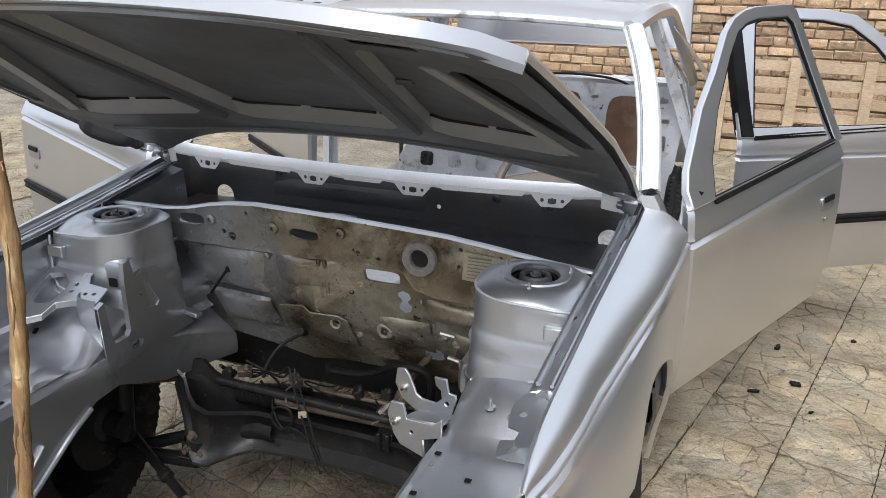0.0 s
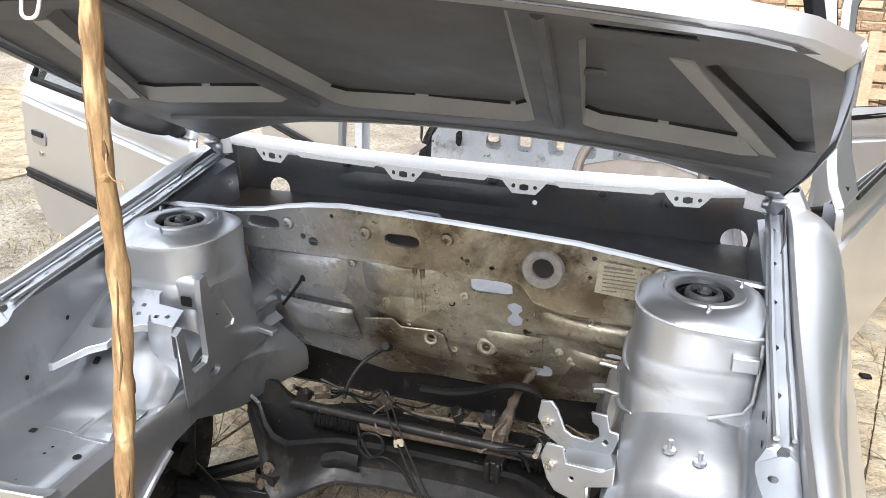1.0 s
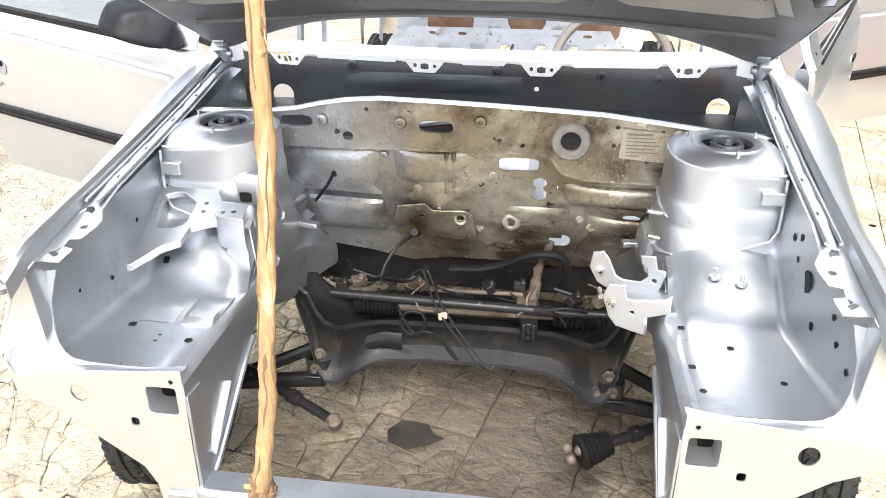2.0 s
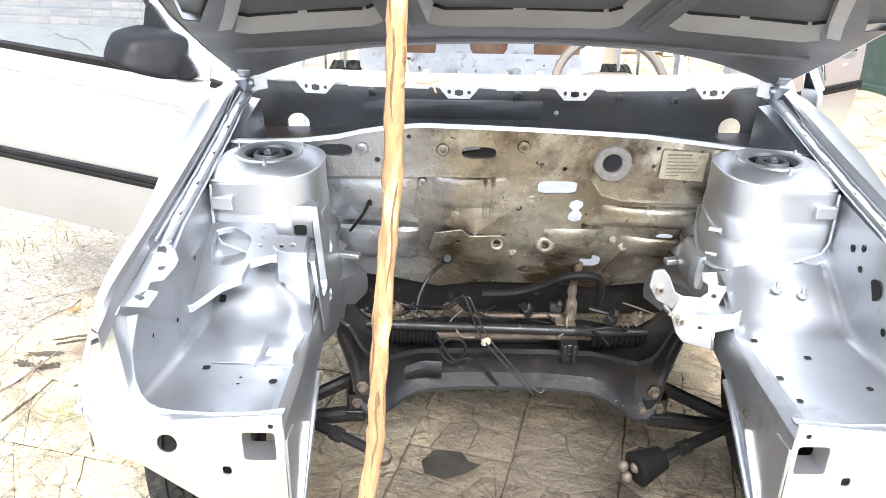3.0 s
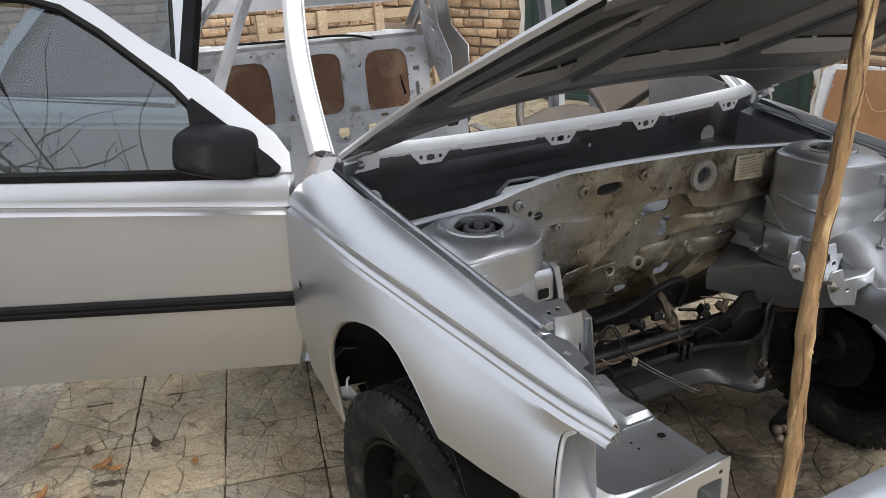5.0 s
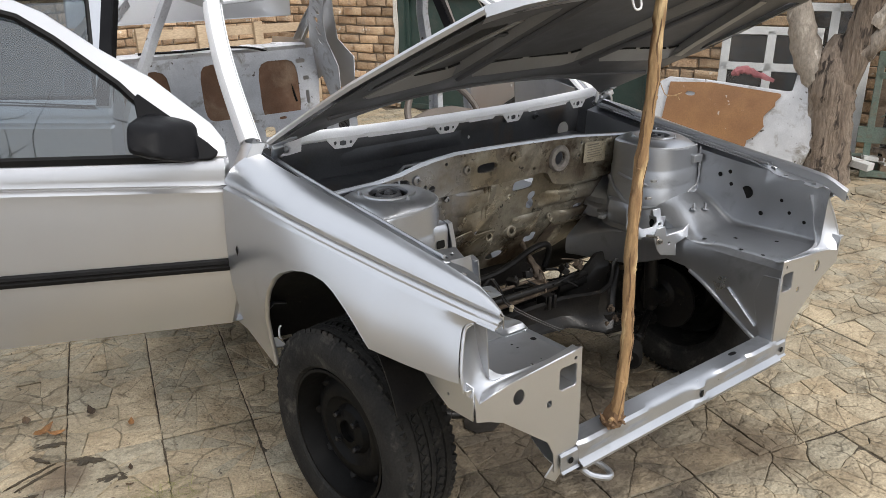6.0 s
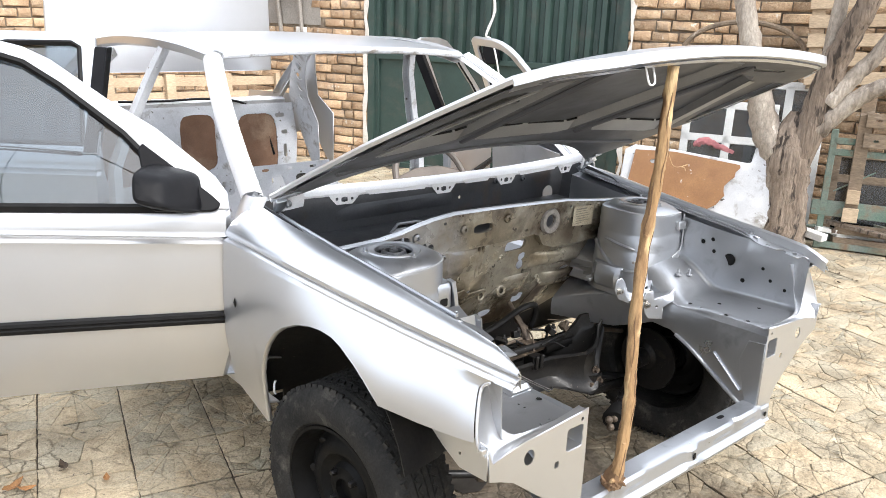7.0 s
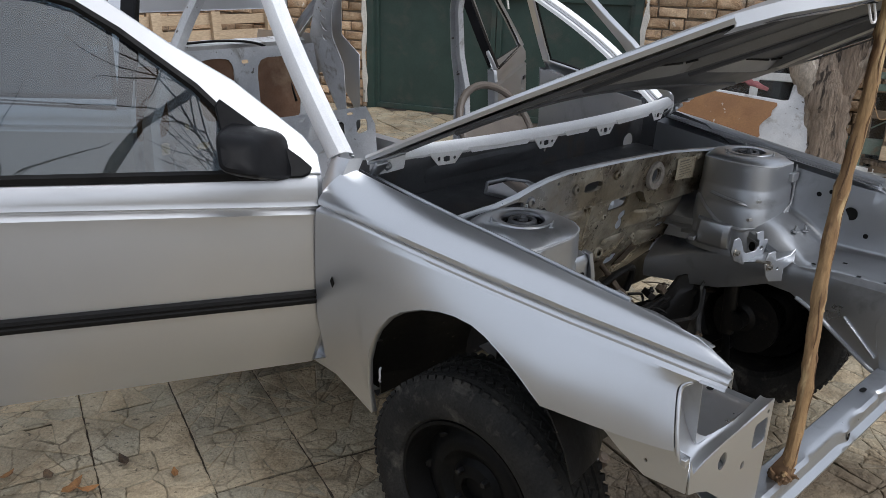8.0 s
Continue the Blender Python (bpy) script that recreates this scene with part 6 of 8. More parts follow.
# ---- doors ----
def door(hinge, way, length, front, glass=False, mirror=False, black_post=False, strip=True, label=""):
    """A door from its hinge along way; front: whether it has the sloping screen edge."""
    way = Vector((*way, 0)).normalized()
    out = Vector((way.y, -way.x, 0)) if hinge[0] > 0 else Vector((-way.y, way.x, 0))
    root = new("car_door")
    root.parent = car
    root.matrix_basis = Matrix.Translation(hinge)
    tagged(root, label)
    L = length
    def lay(a, z, o=0.0):
        bulge = .020 * math.sin(max(0, min(1, (z - .40) / .62)) * math.pi) - .20 * max(0, z - .955) / .44 - .015 * max(0, .56 - z) / .12
        return way * a + out * (bulge + o) + Vector((0, 0, z - hinge[2]))
    zs = [.445, .46, .50, .55, .60, .66, .72, .78, .83, .855, .868, .878, .883, .890, .897, .906, .93, .955, .965]

    def rise(a, z):
        """The crease and the belt climb towards the tail."""
        return (step(z, [(.445, -.010), (.65, .012), (.80, .03), (.883, .058), (.965, .036)]) * a) if front else .03 * max(0, z - .7) / .265

    rows = []
    for z in zs:
        dip = -.009 if z in (.878, .883) else .002 if z in (.868, .890) else 0
        f = .0 + (.03 * max(0, (.56 - z) / .12) if front else 0)
        row = []
        for t in (0, .012, .15, .3, .45, .6, .75, .88, .988, 1):
            a = f + (L - f - .02 * abs(z - .7)) * t
            row.append(lay(a, z + rise(a, z), dip - (.012 if t in (0, 1) else 0)))
        rows.append(row)
    bm = bmesh.new()
    sheet(bm, rows)
    part("door_skin", bm, PAINT, root, "satin silver door skin with crease", solid=0.003)
    bm = bmesh.new()
    rows = [[lay(L * t, z, -.05) for t in (.05, .5, .99)] for z in (.455, .7, .955)]
    sheet(bm, rows)
    sheet(bm, [[lay(L * t, .447, o) for t in (0, 1)] for o in (-.004, -.05)])
    for t in (.05, .996):
        sheet(bm, [[lay(L * t, z, o) for z in (.447, .7, .96)] for o in (-.008, -.05)])
    part("door_inner", bm, BAY, root, solid=0.003)
    # window frame
    if front:
        outer = [(.0, .966), (.004, 1.01), (.036, 1.055), (.19, 1.185), (.32, 1.265), (.46, 1.365), (.53, 1.398), (.61, 1.418), (.70, 1.428), (L - .13, 1.432), (L - .085, 1.415), (L - .06, 1.32), (L - .015, 1.08), (L, 1.0), (L * .5, .984)]
        hole = [(.125, .976), (.17, 1.06), (.28, 1.175), (.44, 1.300), (.53, 1.358), (.61, 1.382), (.70, 1.392), (L - .17, 1.394), (L - .14, 1.375), (L - .085, 1.08), (L - .07, 1.006), (L * .5, .990)]
    else:
        outer = [(.0, .966), (.004, 1.05), (.045, 1.30), (.06, 1.395), (.10, 1.412), (.42, 1.407), (.55, 1.387), (.68, 1.30), (.82, 1.14), (L - .02, 1.0), (L, .990)]
        hole = [(.06, 1.0), (.09, 1.20), (.115, 1.355), (.15, 1.372), (.40, 1.367), (.52, 1.347), (.62, 1.28), (.74, 1.14), (.80, 1.03), (.80, 1.0)]
    bm = bmesh.new()
    plate(bm, outer, [hole], lay)
    part("window_frame", bm, PAINT, root, "silver window frame", solid=0.022, bevel=.004)
    bm = bmesh.new()
    tube(bm, [lay(a, z, .004) for a, z in hole] + [lay(*hole[0], .004)], .012 if glass else .006, 6)
    part("window_seal", bm, RUBBER, root, "black window seal")
    bm = bmesh.new()
    bar(bm, lay(hole[0][0], .970, .004), lay(L - .07 if front else hole[-1][0], 1.004 if front else .998, .004), .014, .016)
    part("belt_strip", bm, RUBBER, root)
    if glass:
        bm = bmesh.new()
        plate(bm, hole, [], lambda a, z: lay(a, z, -.012))
        pane = part("window_pane", bm, GLASS, root, "dark reflective window glass", solid=0.004)
        pane.visible_shadow = False
    if black_post:
        bm = bmesh.new()
        sheet(bm, [[lay(a, z, .013) for z in (.975, 1.1, 1.25, 1.36)] for a in (.008, .055)])
        sheet(bm, [[lay(.006 + .00 * z, z, o) for z in (.975, 1.1, 1.25, 1.36)] for o in (.013, -.03)])
        part("post_cover", bm, PLASTIC, root, "matt black post cover", solid=0.003)
    if strip:
        bm = bmesh.new()
        sheet(bm, [[lay(.004 + (L - .008) * t, z + .012 * t * L, o) for z, o in ((.629, .002), (.633, .012), (.643, .014), (.646, .010), (.652, .010), (.655, .014), (.663, .012), (.667, .002))] for t in (0, .25, .5, .75, 1)])
        part("rubbing_strip", bm, RUBBER, root, "black rubber rubbing strip", solid=0.002)
    ha = L - .17
    bm = bmesh.new()
    plate(bm, ring_points(ha + .035, .812, .055, .026, 14, .6), [], lambda a, z: lay(a, z, .004))
    handle = part("handle_recess", bm, BAY, root, "silver recess of the door handle", solid=0.003)
    bm = bmesh.new()
    plate(bm, [(ha - .005, .816), (ha + .078, .816), (ha + .078, .834), (ha - .005, .834)], [], lambda a, z: lay(a, z, .008))
    part("door_handle", bm, PLASTIC, handle, "black handle flap", solid=0.006, bevel=.002)
    bm = bmesh.new()
    plate(bm, ring_points(ha + .03, .755, .010), [], lambda a, z: lay(a, z, .0055))
    part("lock_barrel", bm, BARE if front else PAINT, root, solid=0.004)
    if mirror:
        bm = bmesh.new()
        plate(bm, [(.024, .988), (.032, .974), (.05, .968), (.20, .973), (.222, .990), (.240, 1.135), (.228, 1.150), (.12, 1.066), (.05, 1.012)], [], lambda a, z: lay(a, z, .022))
        part("mirror_base", bm, PLASTIC, root, "black mirror triangle", solid=0.012, bevel=.004)
        bm = bmesh.new()
        rows = []
        for o, a0, z0, wa, wz in ((.012, .125, 1.012, .050, .036), (.022, .138, 1.028, .062, .052), (.050, .158, 1.036, .064, .055), (.090, .182, 1.042, .058, .049), (.122, .200, 1.046, .050, .041),
                                 (.138, .208, 1.048, .042, .035), (.147, .213, 1.049, .030, .025), (.150, .214, 1.050, .012, .010)):
            ring = ring_points(a0, z0, wa, wz, 24, .58)
            rows.append([lay(a, z + .20 * (a - a0), o - .25 * max(0, z - .955) + .02) for a, z in ring + ring[:1]])
        sheet(bm, rows)
        bmesh.ops.remove_doubles(bm, verts=bm.verts, dist=1e-5)
        bmesh.ops.holes_fill(bm, edges=bm.edges, sides=30)
        part("mirror_shell", bm, PLASTIC, root, "black plastic door mirror", bevel=.004)
    elif front:
        bm = bmesh.new()
        plate(bm, [(.055, .995), (.075, 1.0), (.085, 1.035), (.07, 1.045), (.05, 1.01)], [], lambda a, z: lay(a, z, .013))
        part("mirror_hole", bm, RUBBER, root, "hole where the mirror was")
    return root


door((-.803, .449, .46), (-.914, .405), 1.10, True, glass=True, mirror=True, label="silver front door swung wide open, with black mirror")
door((.824, .440, .46), (.395, .919), 1.10, True, label="silver front door ajar, without glass or mirror", strip=False)
door((.920, 1.49, .46), (.84, .54), .93, False, black_post=True, label="silver rear door swung open")
door((-.828, 1.51, .46), (-.76, .65), .93, False, glass=True, black_post=True, label="silver rear door swung open, with glass")

# ---- the prop: a peeled branch under the bonnet ----
bm = bmesh.new()
pts = smooth_path([(-.302, -.598, .402), (-.288, -.599, .48), (-.268, -.594, .61), (-.262, -.585, .72), (-.250, -.572, .885), (-.236, -.568, 1.04), (-.229, -.578, 1.2), (-.224, -.578, 1.32), (-.215, -.576, 1.432)], 6)
rad = [.0150 + .0010 * math.sin(k * 1.7) + (.0022 if k % 9 == 4 else 0) - .002 * k / len(pts) for k in range(len(pts))]
tube(bm, pts, rad, 14, .05, 3)
prop = lone("prop_stick", bm, STICK, "peeled yellow-brown branch propping the bonnet on the crossmember", "stick")
for k, (i, d) in enumerate(((2, (-1, -.3, .2)), (8, (-.6, -.7, .5)), (14, (.8, -.4, .6)), (21, (.5, -.8, .5)), (30, (-.8, -.5, .6)), (36, (.8, -.5, .5)))):
    bm = bmesh.new()
    d = Vector(d).normalized()
    tube(bm, [pts[i] + d * .006, pts[i] + d * .0135, pts[i] + d * (.0155 if k else .030)], [.011, .007, .004], 8, .1, k)
    part("knot", bm, STICK, prop)
rf = random.Random(6)
bm = bmesh.new()
tube(bm, [(-.296, -.592, .404), (-.300, -.588, .416), (-.297, -.592, .436), (-.293, -.597, .460)], [.026, .024, .019, .012], 12, .25, 5)
foot = part("torn_foot", bm, STRIPBARK, prop, "splintered brown foot")
for k in range(13):
    bm = bmesh.new()
    a = 2.2 + .33 * k + rf.uniform(-.2, .2)
    o = Vector((math.cos(a), math.sin(a), 0))
    p = Vector((-.298, -.590, .406)) + o * .017
    tube(bm, [p, p + o * rf.uniform(.004, .010) + Vector((0, 0, rf.uniform(.008, .016))), p + o * rf.uniform(.008, .022) + Vector((0, 0, rf.uniform(.010, .034)))], [.008, .006, .0015], 5, .3, k)
    part("splinter", bm, STRIPBARK, foot)
# dark splits running along the grain
for i0, a, n in ((2, -1.9, 7), (10, -1.5, 9), (18, -2.4, 6), (24, -1.2, 8), (34, -1.8, 7), (40, -2.2, 6), (14, -.6, 6), (30, -2.9, 6)):
    bm = bmesh.new()
    q = []
    for k in range(n):
        i = min(i0 + k, len(pts) - 1)
        b = a + .16 * math.sin(k * 1.3 + i0)
        q.append(pts[i] + Vector((math.cos(b), math.sin(b), 0)) * (rad[i] * .96))
    tube(bm, q, [.0006] + [.0016 + .0006 * (k % 2) for k in range(n - 2)] + [.0005], 5)
    part("split", bm, STRIPBARK, prop, "dark split along the grain")

# loose fibres of bast curling off the branch
for q in ([(-.213, -.588, 1.235), (-.210, -.594, 1.220), (-.204, -.597, 1.210), (-.194, -.602, 1.206), (-.181, -.608, 1.208), (-.170, -.614, 1.212)],
          [(-.185, -.606, 1.207), (-.177, -.610, 1.204), (-.173, -.612, 1.196)]):
    bm = bmesh.new()
    tube(bm, smooth_path(q, 4), .0011, 5)
    part("bast_fibre", bm, STICK, prop, "loose curled fibre")
for k in range(7):
    i = 2 + (k * 7) % (len(pts) - 4)
    a = k * 2.4
    d = Vector((math.cos(a), math.sin(a), .1 * math.sin(k)))
    bm = bmesh.new()
    q = [pts[i] + d * .0115, lerp(pts[i], pts[i + 1], .5) + d * .0122, pts[i + 1] + d * .0120, pts[i + 2] + d * .0105]
    tube(bm, q, [.0015, .0048, .0045, .001], 6)
    part("bark_strip", bm, STRIPBARK, prop, "strip of bark left on the branch")

# ---- ground ----
bm = bmesh.new()
rows = []
xs = [-400, -60, -14, -8, -5, -4, -3, -2.4, -1.9, -1.5, 0, 3, 6, 10, 60, 400]
ys = [-400, -60, -12, -6, -4, -3, -2, -1, 0, .7, 1.4, 2.2, 3, 4, 6, 8, 20, 60, 400]
for y in ys:
    rows.append([(x, y, -.014 + (.018 * noise.noise(Vector((x * 1.3, y * 1.1, 0))) if -4 < x < -1.6 and -3 < y < 4 else 0)) for x in xs])
sheet(bm, rows)
ground = lone("ground", bm, DIRT, "sandy trodden earth of the yard", "ground", kind="structure")

TURN_ = radians(-14)
TU, TV = Vector((math.cos(TURN_), math.sin(TURN_), 0)), Vector((-math.sin(TURN_), math.cos(TURN_), 0))
ORIGIN = Vector((.05, .10, 0))
PITCH = .296
SIDE = .294


def split(polys, p, d):
    """Cuts convex 2D polygons along a line."""
    out = []
    n = Vector((-d.y, d.x))
    for poly in polys:
        left, right = [], []
        for k in range(len(poly)):
            a, b = poly[k], poly[(k + 1) % len(poly)]
            da, db = (a - p).dot(n), (b - p).dot(n)
            if da > -1e-6:
                left.append(a)
            if da < 1e-6:
                right.append(a)
            if da * db < 0 and min(abs(da), abs(db)) > 1e-6:
                c = a.lerp(b, da / (da - db))
                left.append(c)
                right.append(c)
        out += [q for q in (left, right) if len(q) > 2]
    return out


def area(poly):
    return abs(sum(a.x * b.y - a.y * b.x for a, b in zip(poly, poly[1:] + poly[:1]))) / 2


def slab_cells(kind, rng):
    """Stones cast on one slab: a fan of rays round a point on one edge, crossed by arcs, or irregular broken stones."""
    h = SIDE / 2
    sq = [Vector(p) for p in ((-h, -h), (h, -h), (h, h), (-h, h))]
    if kind == 0:
        polys = [sq]
        focus = Vector((rng.uniform(-.3, .3) * h, -h * rng.uniform(.75, .95)))
        turn = rng.uniform(-8, 8)
        for a in (18, 40, 58, 76, 97, 118, 138, 160):
            a = radians(a + turn + rng.uniform(-4, 4))
            d = Vector((math.cos(a), math.sin(a)))
            polys = split(polys, focus, d)
        out = []
        for q in polys:
            c = sum(q, Vector((0, 0))) / len(q)
            d = c - focus
            if d.length < .02:
                out.append(q)
                continue
            arcs = [q]
            for r in (.30, .62) if rng.random() < .7 else (.36,):
                e = d.normalized()
                arcs = split(arcs, focus + e * (r * SIDE * rng.uniform(.9, 1.1)), Vector((-e.y, e.x)) + e * rng.uniform(-.15, .15))
            out += arcs
        polys = out
    else:
        seeds = [Vector((rng.uniform(-h, h), rng.uniform(-h, h))) for _ in range(3 + kind)]
        polys = []
        for a in seeds:
            q = [sq]
            for b in seeds:
                if b is not a and q:
                    d = b - a
                    q = [c for c in split(q, (a + b) / 2, Vector((-d.y, d.x))) if (sum(c, Vector((0, 0))) / len(c) - (a + b) / 2).dot(d) < 0]
            polys += q
    return [p for p in polys if area(p) > 1.5e-4]


def ragged(poly, step_, amount, phase):
    """The outline cut into short lengths, each corner moved a little, the same on both sides of a crack."""
    out = []
    for a, b in zip(poly, poly[1:] + poly[:1]):
        n = max(1, int((b - a).length / step_))
        for k in range(n):
            q = a.lerp(b, k / n)
            w = noise.noise_vector(Vector((q.x * 31 + phase, q.y * 31, phase)))
            out.append(q + Vector((w.x, w.y)) * amount)
    return out


def slab_mesh(bm, kind, rng, m, fine=True):
    """One cement slab with worn raised stones cast on it."""
    phase = rng.uniform(0, 90)
    fan = kind == 0
    lift = rng.uniform(-.0015, .0015)
    h = SIDE / 2 - rng.uniform(.0005, .003)
    bed = lift - (.0034 if fan else .0058)
    base = ragged([Vector(p) for p in ((-h, -h), (h, -h), (h, h), (-h, h))], .04 if fine else .3, .0035, phase)
    low = [bm.verts.new(m @ Vector((*p, -.018))) for p in base]
    top = [bm.verts.new(m @ Vector((*(p * .99), bed))) for p in base]
    for i in range(len(base)):
        j = (i + 1) % len(base)
        bm.faces.new((low[i], low[j], top[j], top[i]))
    bm.faces.new(top)
    for poly in slab_cells(kind, rng):
        c = sum(poly, Vector((0, 0))) / len(poly)
        r = math.sqrt(area(poly))
        gap = rng.uniform(.0012, .0032) if fan else rng.uniform(.0010, .0036)
        hgt = lift + (rng.uniform(-.0012, .0008) if fan else rng.uniform(-.0022, .0022))
        lean = .02 if fan else .03
        tilt = Vector((rng.uniform(-lean, lean), rng.uniform(-lean, lean)))
        out = ragged(poly, .022, .0022 if fan else .0058, phase) if fine else poly
        k0 = 1 - min(.25, gap / r)
        k1, k2 = k0 - min(.12, rng.uniform(.002, .004) / r), k0 - min(.30, rng.uniform(.006, .012) / r)
        rings = [[bm.verts.new(m @ Vector((*(c + (p - c) * k), z + tilt.dot(p - c) * w))) for p in out]
                 for k, z, w in ((k0, bed - .001, 0), (k0, hgt - .0026, .6), (k1, hgt - .0008, 1), (k2, hgt, 1))]
        n = len(out)
        for a, b in zip(rings, rings[1:]):
            for i in range(n):
                bm.faces.new((a[i], a[(i + 1) % n], b[(i + 1) % n], b[i]))
        bm.faces.new(rings[-1])


# ---- brick walls, gate ----
WALL_P, WALL_D = Vector((2.9, 5.4, 0)), Vector((.42, -.907, 0)).normalized()
WALL_N = Vector((WALL_D.y, -WALL_D.x, 0))


def on_wall(u, z, o=0.0):
    """A point of the gate wall: along it from the left jamb pier, up, and out towards the yard."""
    return WALL_P + WALL_D * u + WALL_N * o + Vector((0, 0, z))


COURSE, BRICK_L = .092, .236


def course_bricks(u0, u1, z0, z1, rng, keep=lambda u, z: True):
    """Places (u, z, length) of the bricks of a stretch of wall, courses broken in running bond."""
    out = []
    for r in range(int((z1 - z0) / COURSE)):
        u = u0 - rng.uniform(0, BRICK_L) * (r % 2) * .9
        while u < u1:
            l = BRICK_L * rng.choice((1, 1, 1, .52)) * rng.uniform(.96, 1.03)
            a, b = max(u, u0), min(u + l, u1)
            if b - a > .04 and keep((a + b) / 2, z0 + (r + .5) * COURSE):
                out.append(((a + b) / 2, z0 + (r + .5) * COURSE, b - a))
            u += l
    return out


def brick_mesh(bm, m, l, h, d, rng):
    """A worn brick: eight corners moved a little, front edges cut back."""
    x, z = l / 2 - .0065, h / 2 - .0075
    back = [bm.verts.new(m @ Vector((sx * x, -d, sz * z))) for sx, sz in ((-1, -1), (1, -1), (1, 1), (-1, 1))]
    j = lambda: rng.uniform(-.0065, .0065)
    mid = [bm.verts.new(m @ Vector((sx * x + j(), -.010, sz * z + j()))) for sx, sz in ((-1, -1), (1, -1), (1, 1), (-1, 1))]
    top = [bm.verts.new(m @ Vector((sx * (x - .010) + j(), j(), sz * (z - .010) + j()))) for sx, sz in ((-1, -1), (1, -1), (1, 1), (-1, 1))]
    for a, b in ((back, mid), (mid, top)):
        for i in range(4):
            bm.faces.new((a[i], a[(i + 1) % 4], b[(i + 1) % 4], b[i]))
    bm.faces.new(top)


def wall_pose(p, n):
    """Pose whose y axis looks out of the wall."""
    y = Vector(n).normalized()
    x = y.cross(Vector((0, 0, 1)))
    m = Matrix((x, y, Vector((0, 0, 1)))).transposed().to_4x4()
    m.translation = p
    return m


GATE_U0, GATE_U1 = .28, 2.84


def wall_block(name, u0, u1, z0, z1, label):
    bm = bmesh.new()
    m = wall_pose(on_wall((u0 + u1) / 2, (z0 + z1) / 2, -.14), WALL_N)
    box(bm, (u1 - u0, .25, z1 - z0), m)
    return lone(name, bm, MORTAR, label, "wall", kind="structure")


wall_left = wall_block("wall_gate_left", -1.6, GATE_U0, -.05, 3.4, "old yellow brick wall beside the gate")
wall_right = wall_block("wall_gate_right", GATE_U1, 7.0, -.05, 3.4, "old yellow brick wall right behind the tree")
wall_head = wall_block("wall_gate_head", GATE_U0, GATE_U1, 2.9, 3.4, "brick lintel above the gate")
REAR_A, REAR_B = on_wall(-1.6, 0), Vector((-9.0, 7.9, 0))
REAR_D = (REAR_B - REAR_A).normalized()
REAR_N = Vector((-REAR_D.y, REAR_D.x, 0)) if (-REAR_D.x) < 0 else Vector((REAR_D.y, -REAR_D.x, 0))
if REAR_N.y > 0:
    REAR_N = -REAR_N
REAR_L = (REAR_B - REAR_A).length
bm = bmesh.new()
box(bm, (REAR_L + .4, .25, 3.45), wall_pose(REAR_A + REAR_D * REAR_L / 2 - REAR_N * .14 + Vector((0, 0, 1.675)), REAR_N))
wall_rear = lone("wall_rear", bm, MORTAR, "old brick wall behind the car", "wall", kind="structure")
# plain walls that close the yard behind the camera
for nm, a, b in (("wall_left_side", (-14, 9, 0), (-14, -14, 0)), ("wall_front_side", (-14, -14, 0), (8.5, -14, 0)), ("wall_right_side", (8.5, -14, 0), (5.9, -.9, 0))):
    bm = bmesh.new()
    a, b = Vector(a), Vector(b)
    box(bm, ((b - a).length, .25, 1.7), wall_pose((a + b) / 2 + Vector((0, 0, .8)), Vector(((b - a).y, -(b - a).x, 0))))
    lone(nm, bm, MORTAR, "plain yard wall of old brick", "wall", kind="structure")

# meter recess
bm = bmesh.new()
box(bm, (.70, .02, 1.5), wall_pose(on_wall(-.68, 2.15, -.008), WALL_N))
lone("meter_panel", bm, PLASTER, "grey plastered recess for the meters", "panel", kind="structure")
for u, z in ((-.84, 1.85), (-.57, 1.82)):
    m = wall_pose(on_wall(u, z, .02), WALL_N) @ Matrix.Rotation(radians(-90), 4, "X")
    bm = bmesh.new()
    lathe(bm, [(.0, -.02), (.085, -.02), (.092, .05), (.100, .055), (.098, .075), (.085, .085), (.0, .088)], 22, m)
    meter = lone("gas_meter", bm, PLASTER, "round grey meter on the wall", "meter", "meters on the wall")
    bm = bmesh.new()
    lathe(bm, [(.062, .086), (.062, .096), (.052, .100), (0, .100)], 20, m)
    part("meter_dial", bm, YELLOW, meter, "yellowish round dial")
    bm = bmesh.new()
    tube(bm, [on_wall(u, z - .10, .04), on_wall(u + .02, z - .35, .035), on_wall(u + .05, z - .62, .03)], .022, 8)
    part("meter_pipe", bm, PLASTER, meter, "grey pipe below the meter")
bm = bmesh.new()
box(bm, (.12, .04, .13), wall_pose(on_wall(-.55, 1.31, .02), WALL_N))
lone("switch_box", bm, WHITEPAINT, "small white box on the wall", "box", bevel=.008)

# gate: green corrugated leaves in a frame
gate = thing("gate", on_wall(GATE_U0, 0), "dark green corrugated metal double gate, shut", "gate")
inv = Matrix.Translation(-on_wall(GATE_U0, 0))


def gpart(name, bm, mat, parent, label="", **kw):
    bmesh.ops.transform(bm, matrix=inv, verts=bm.verts)
    return part(name, bm, mat, parent, label, **kw)


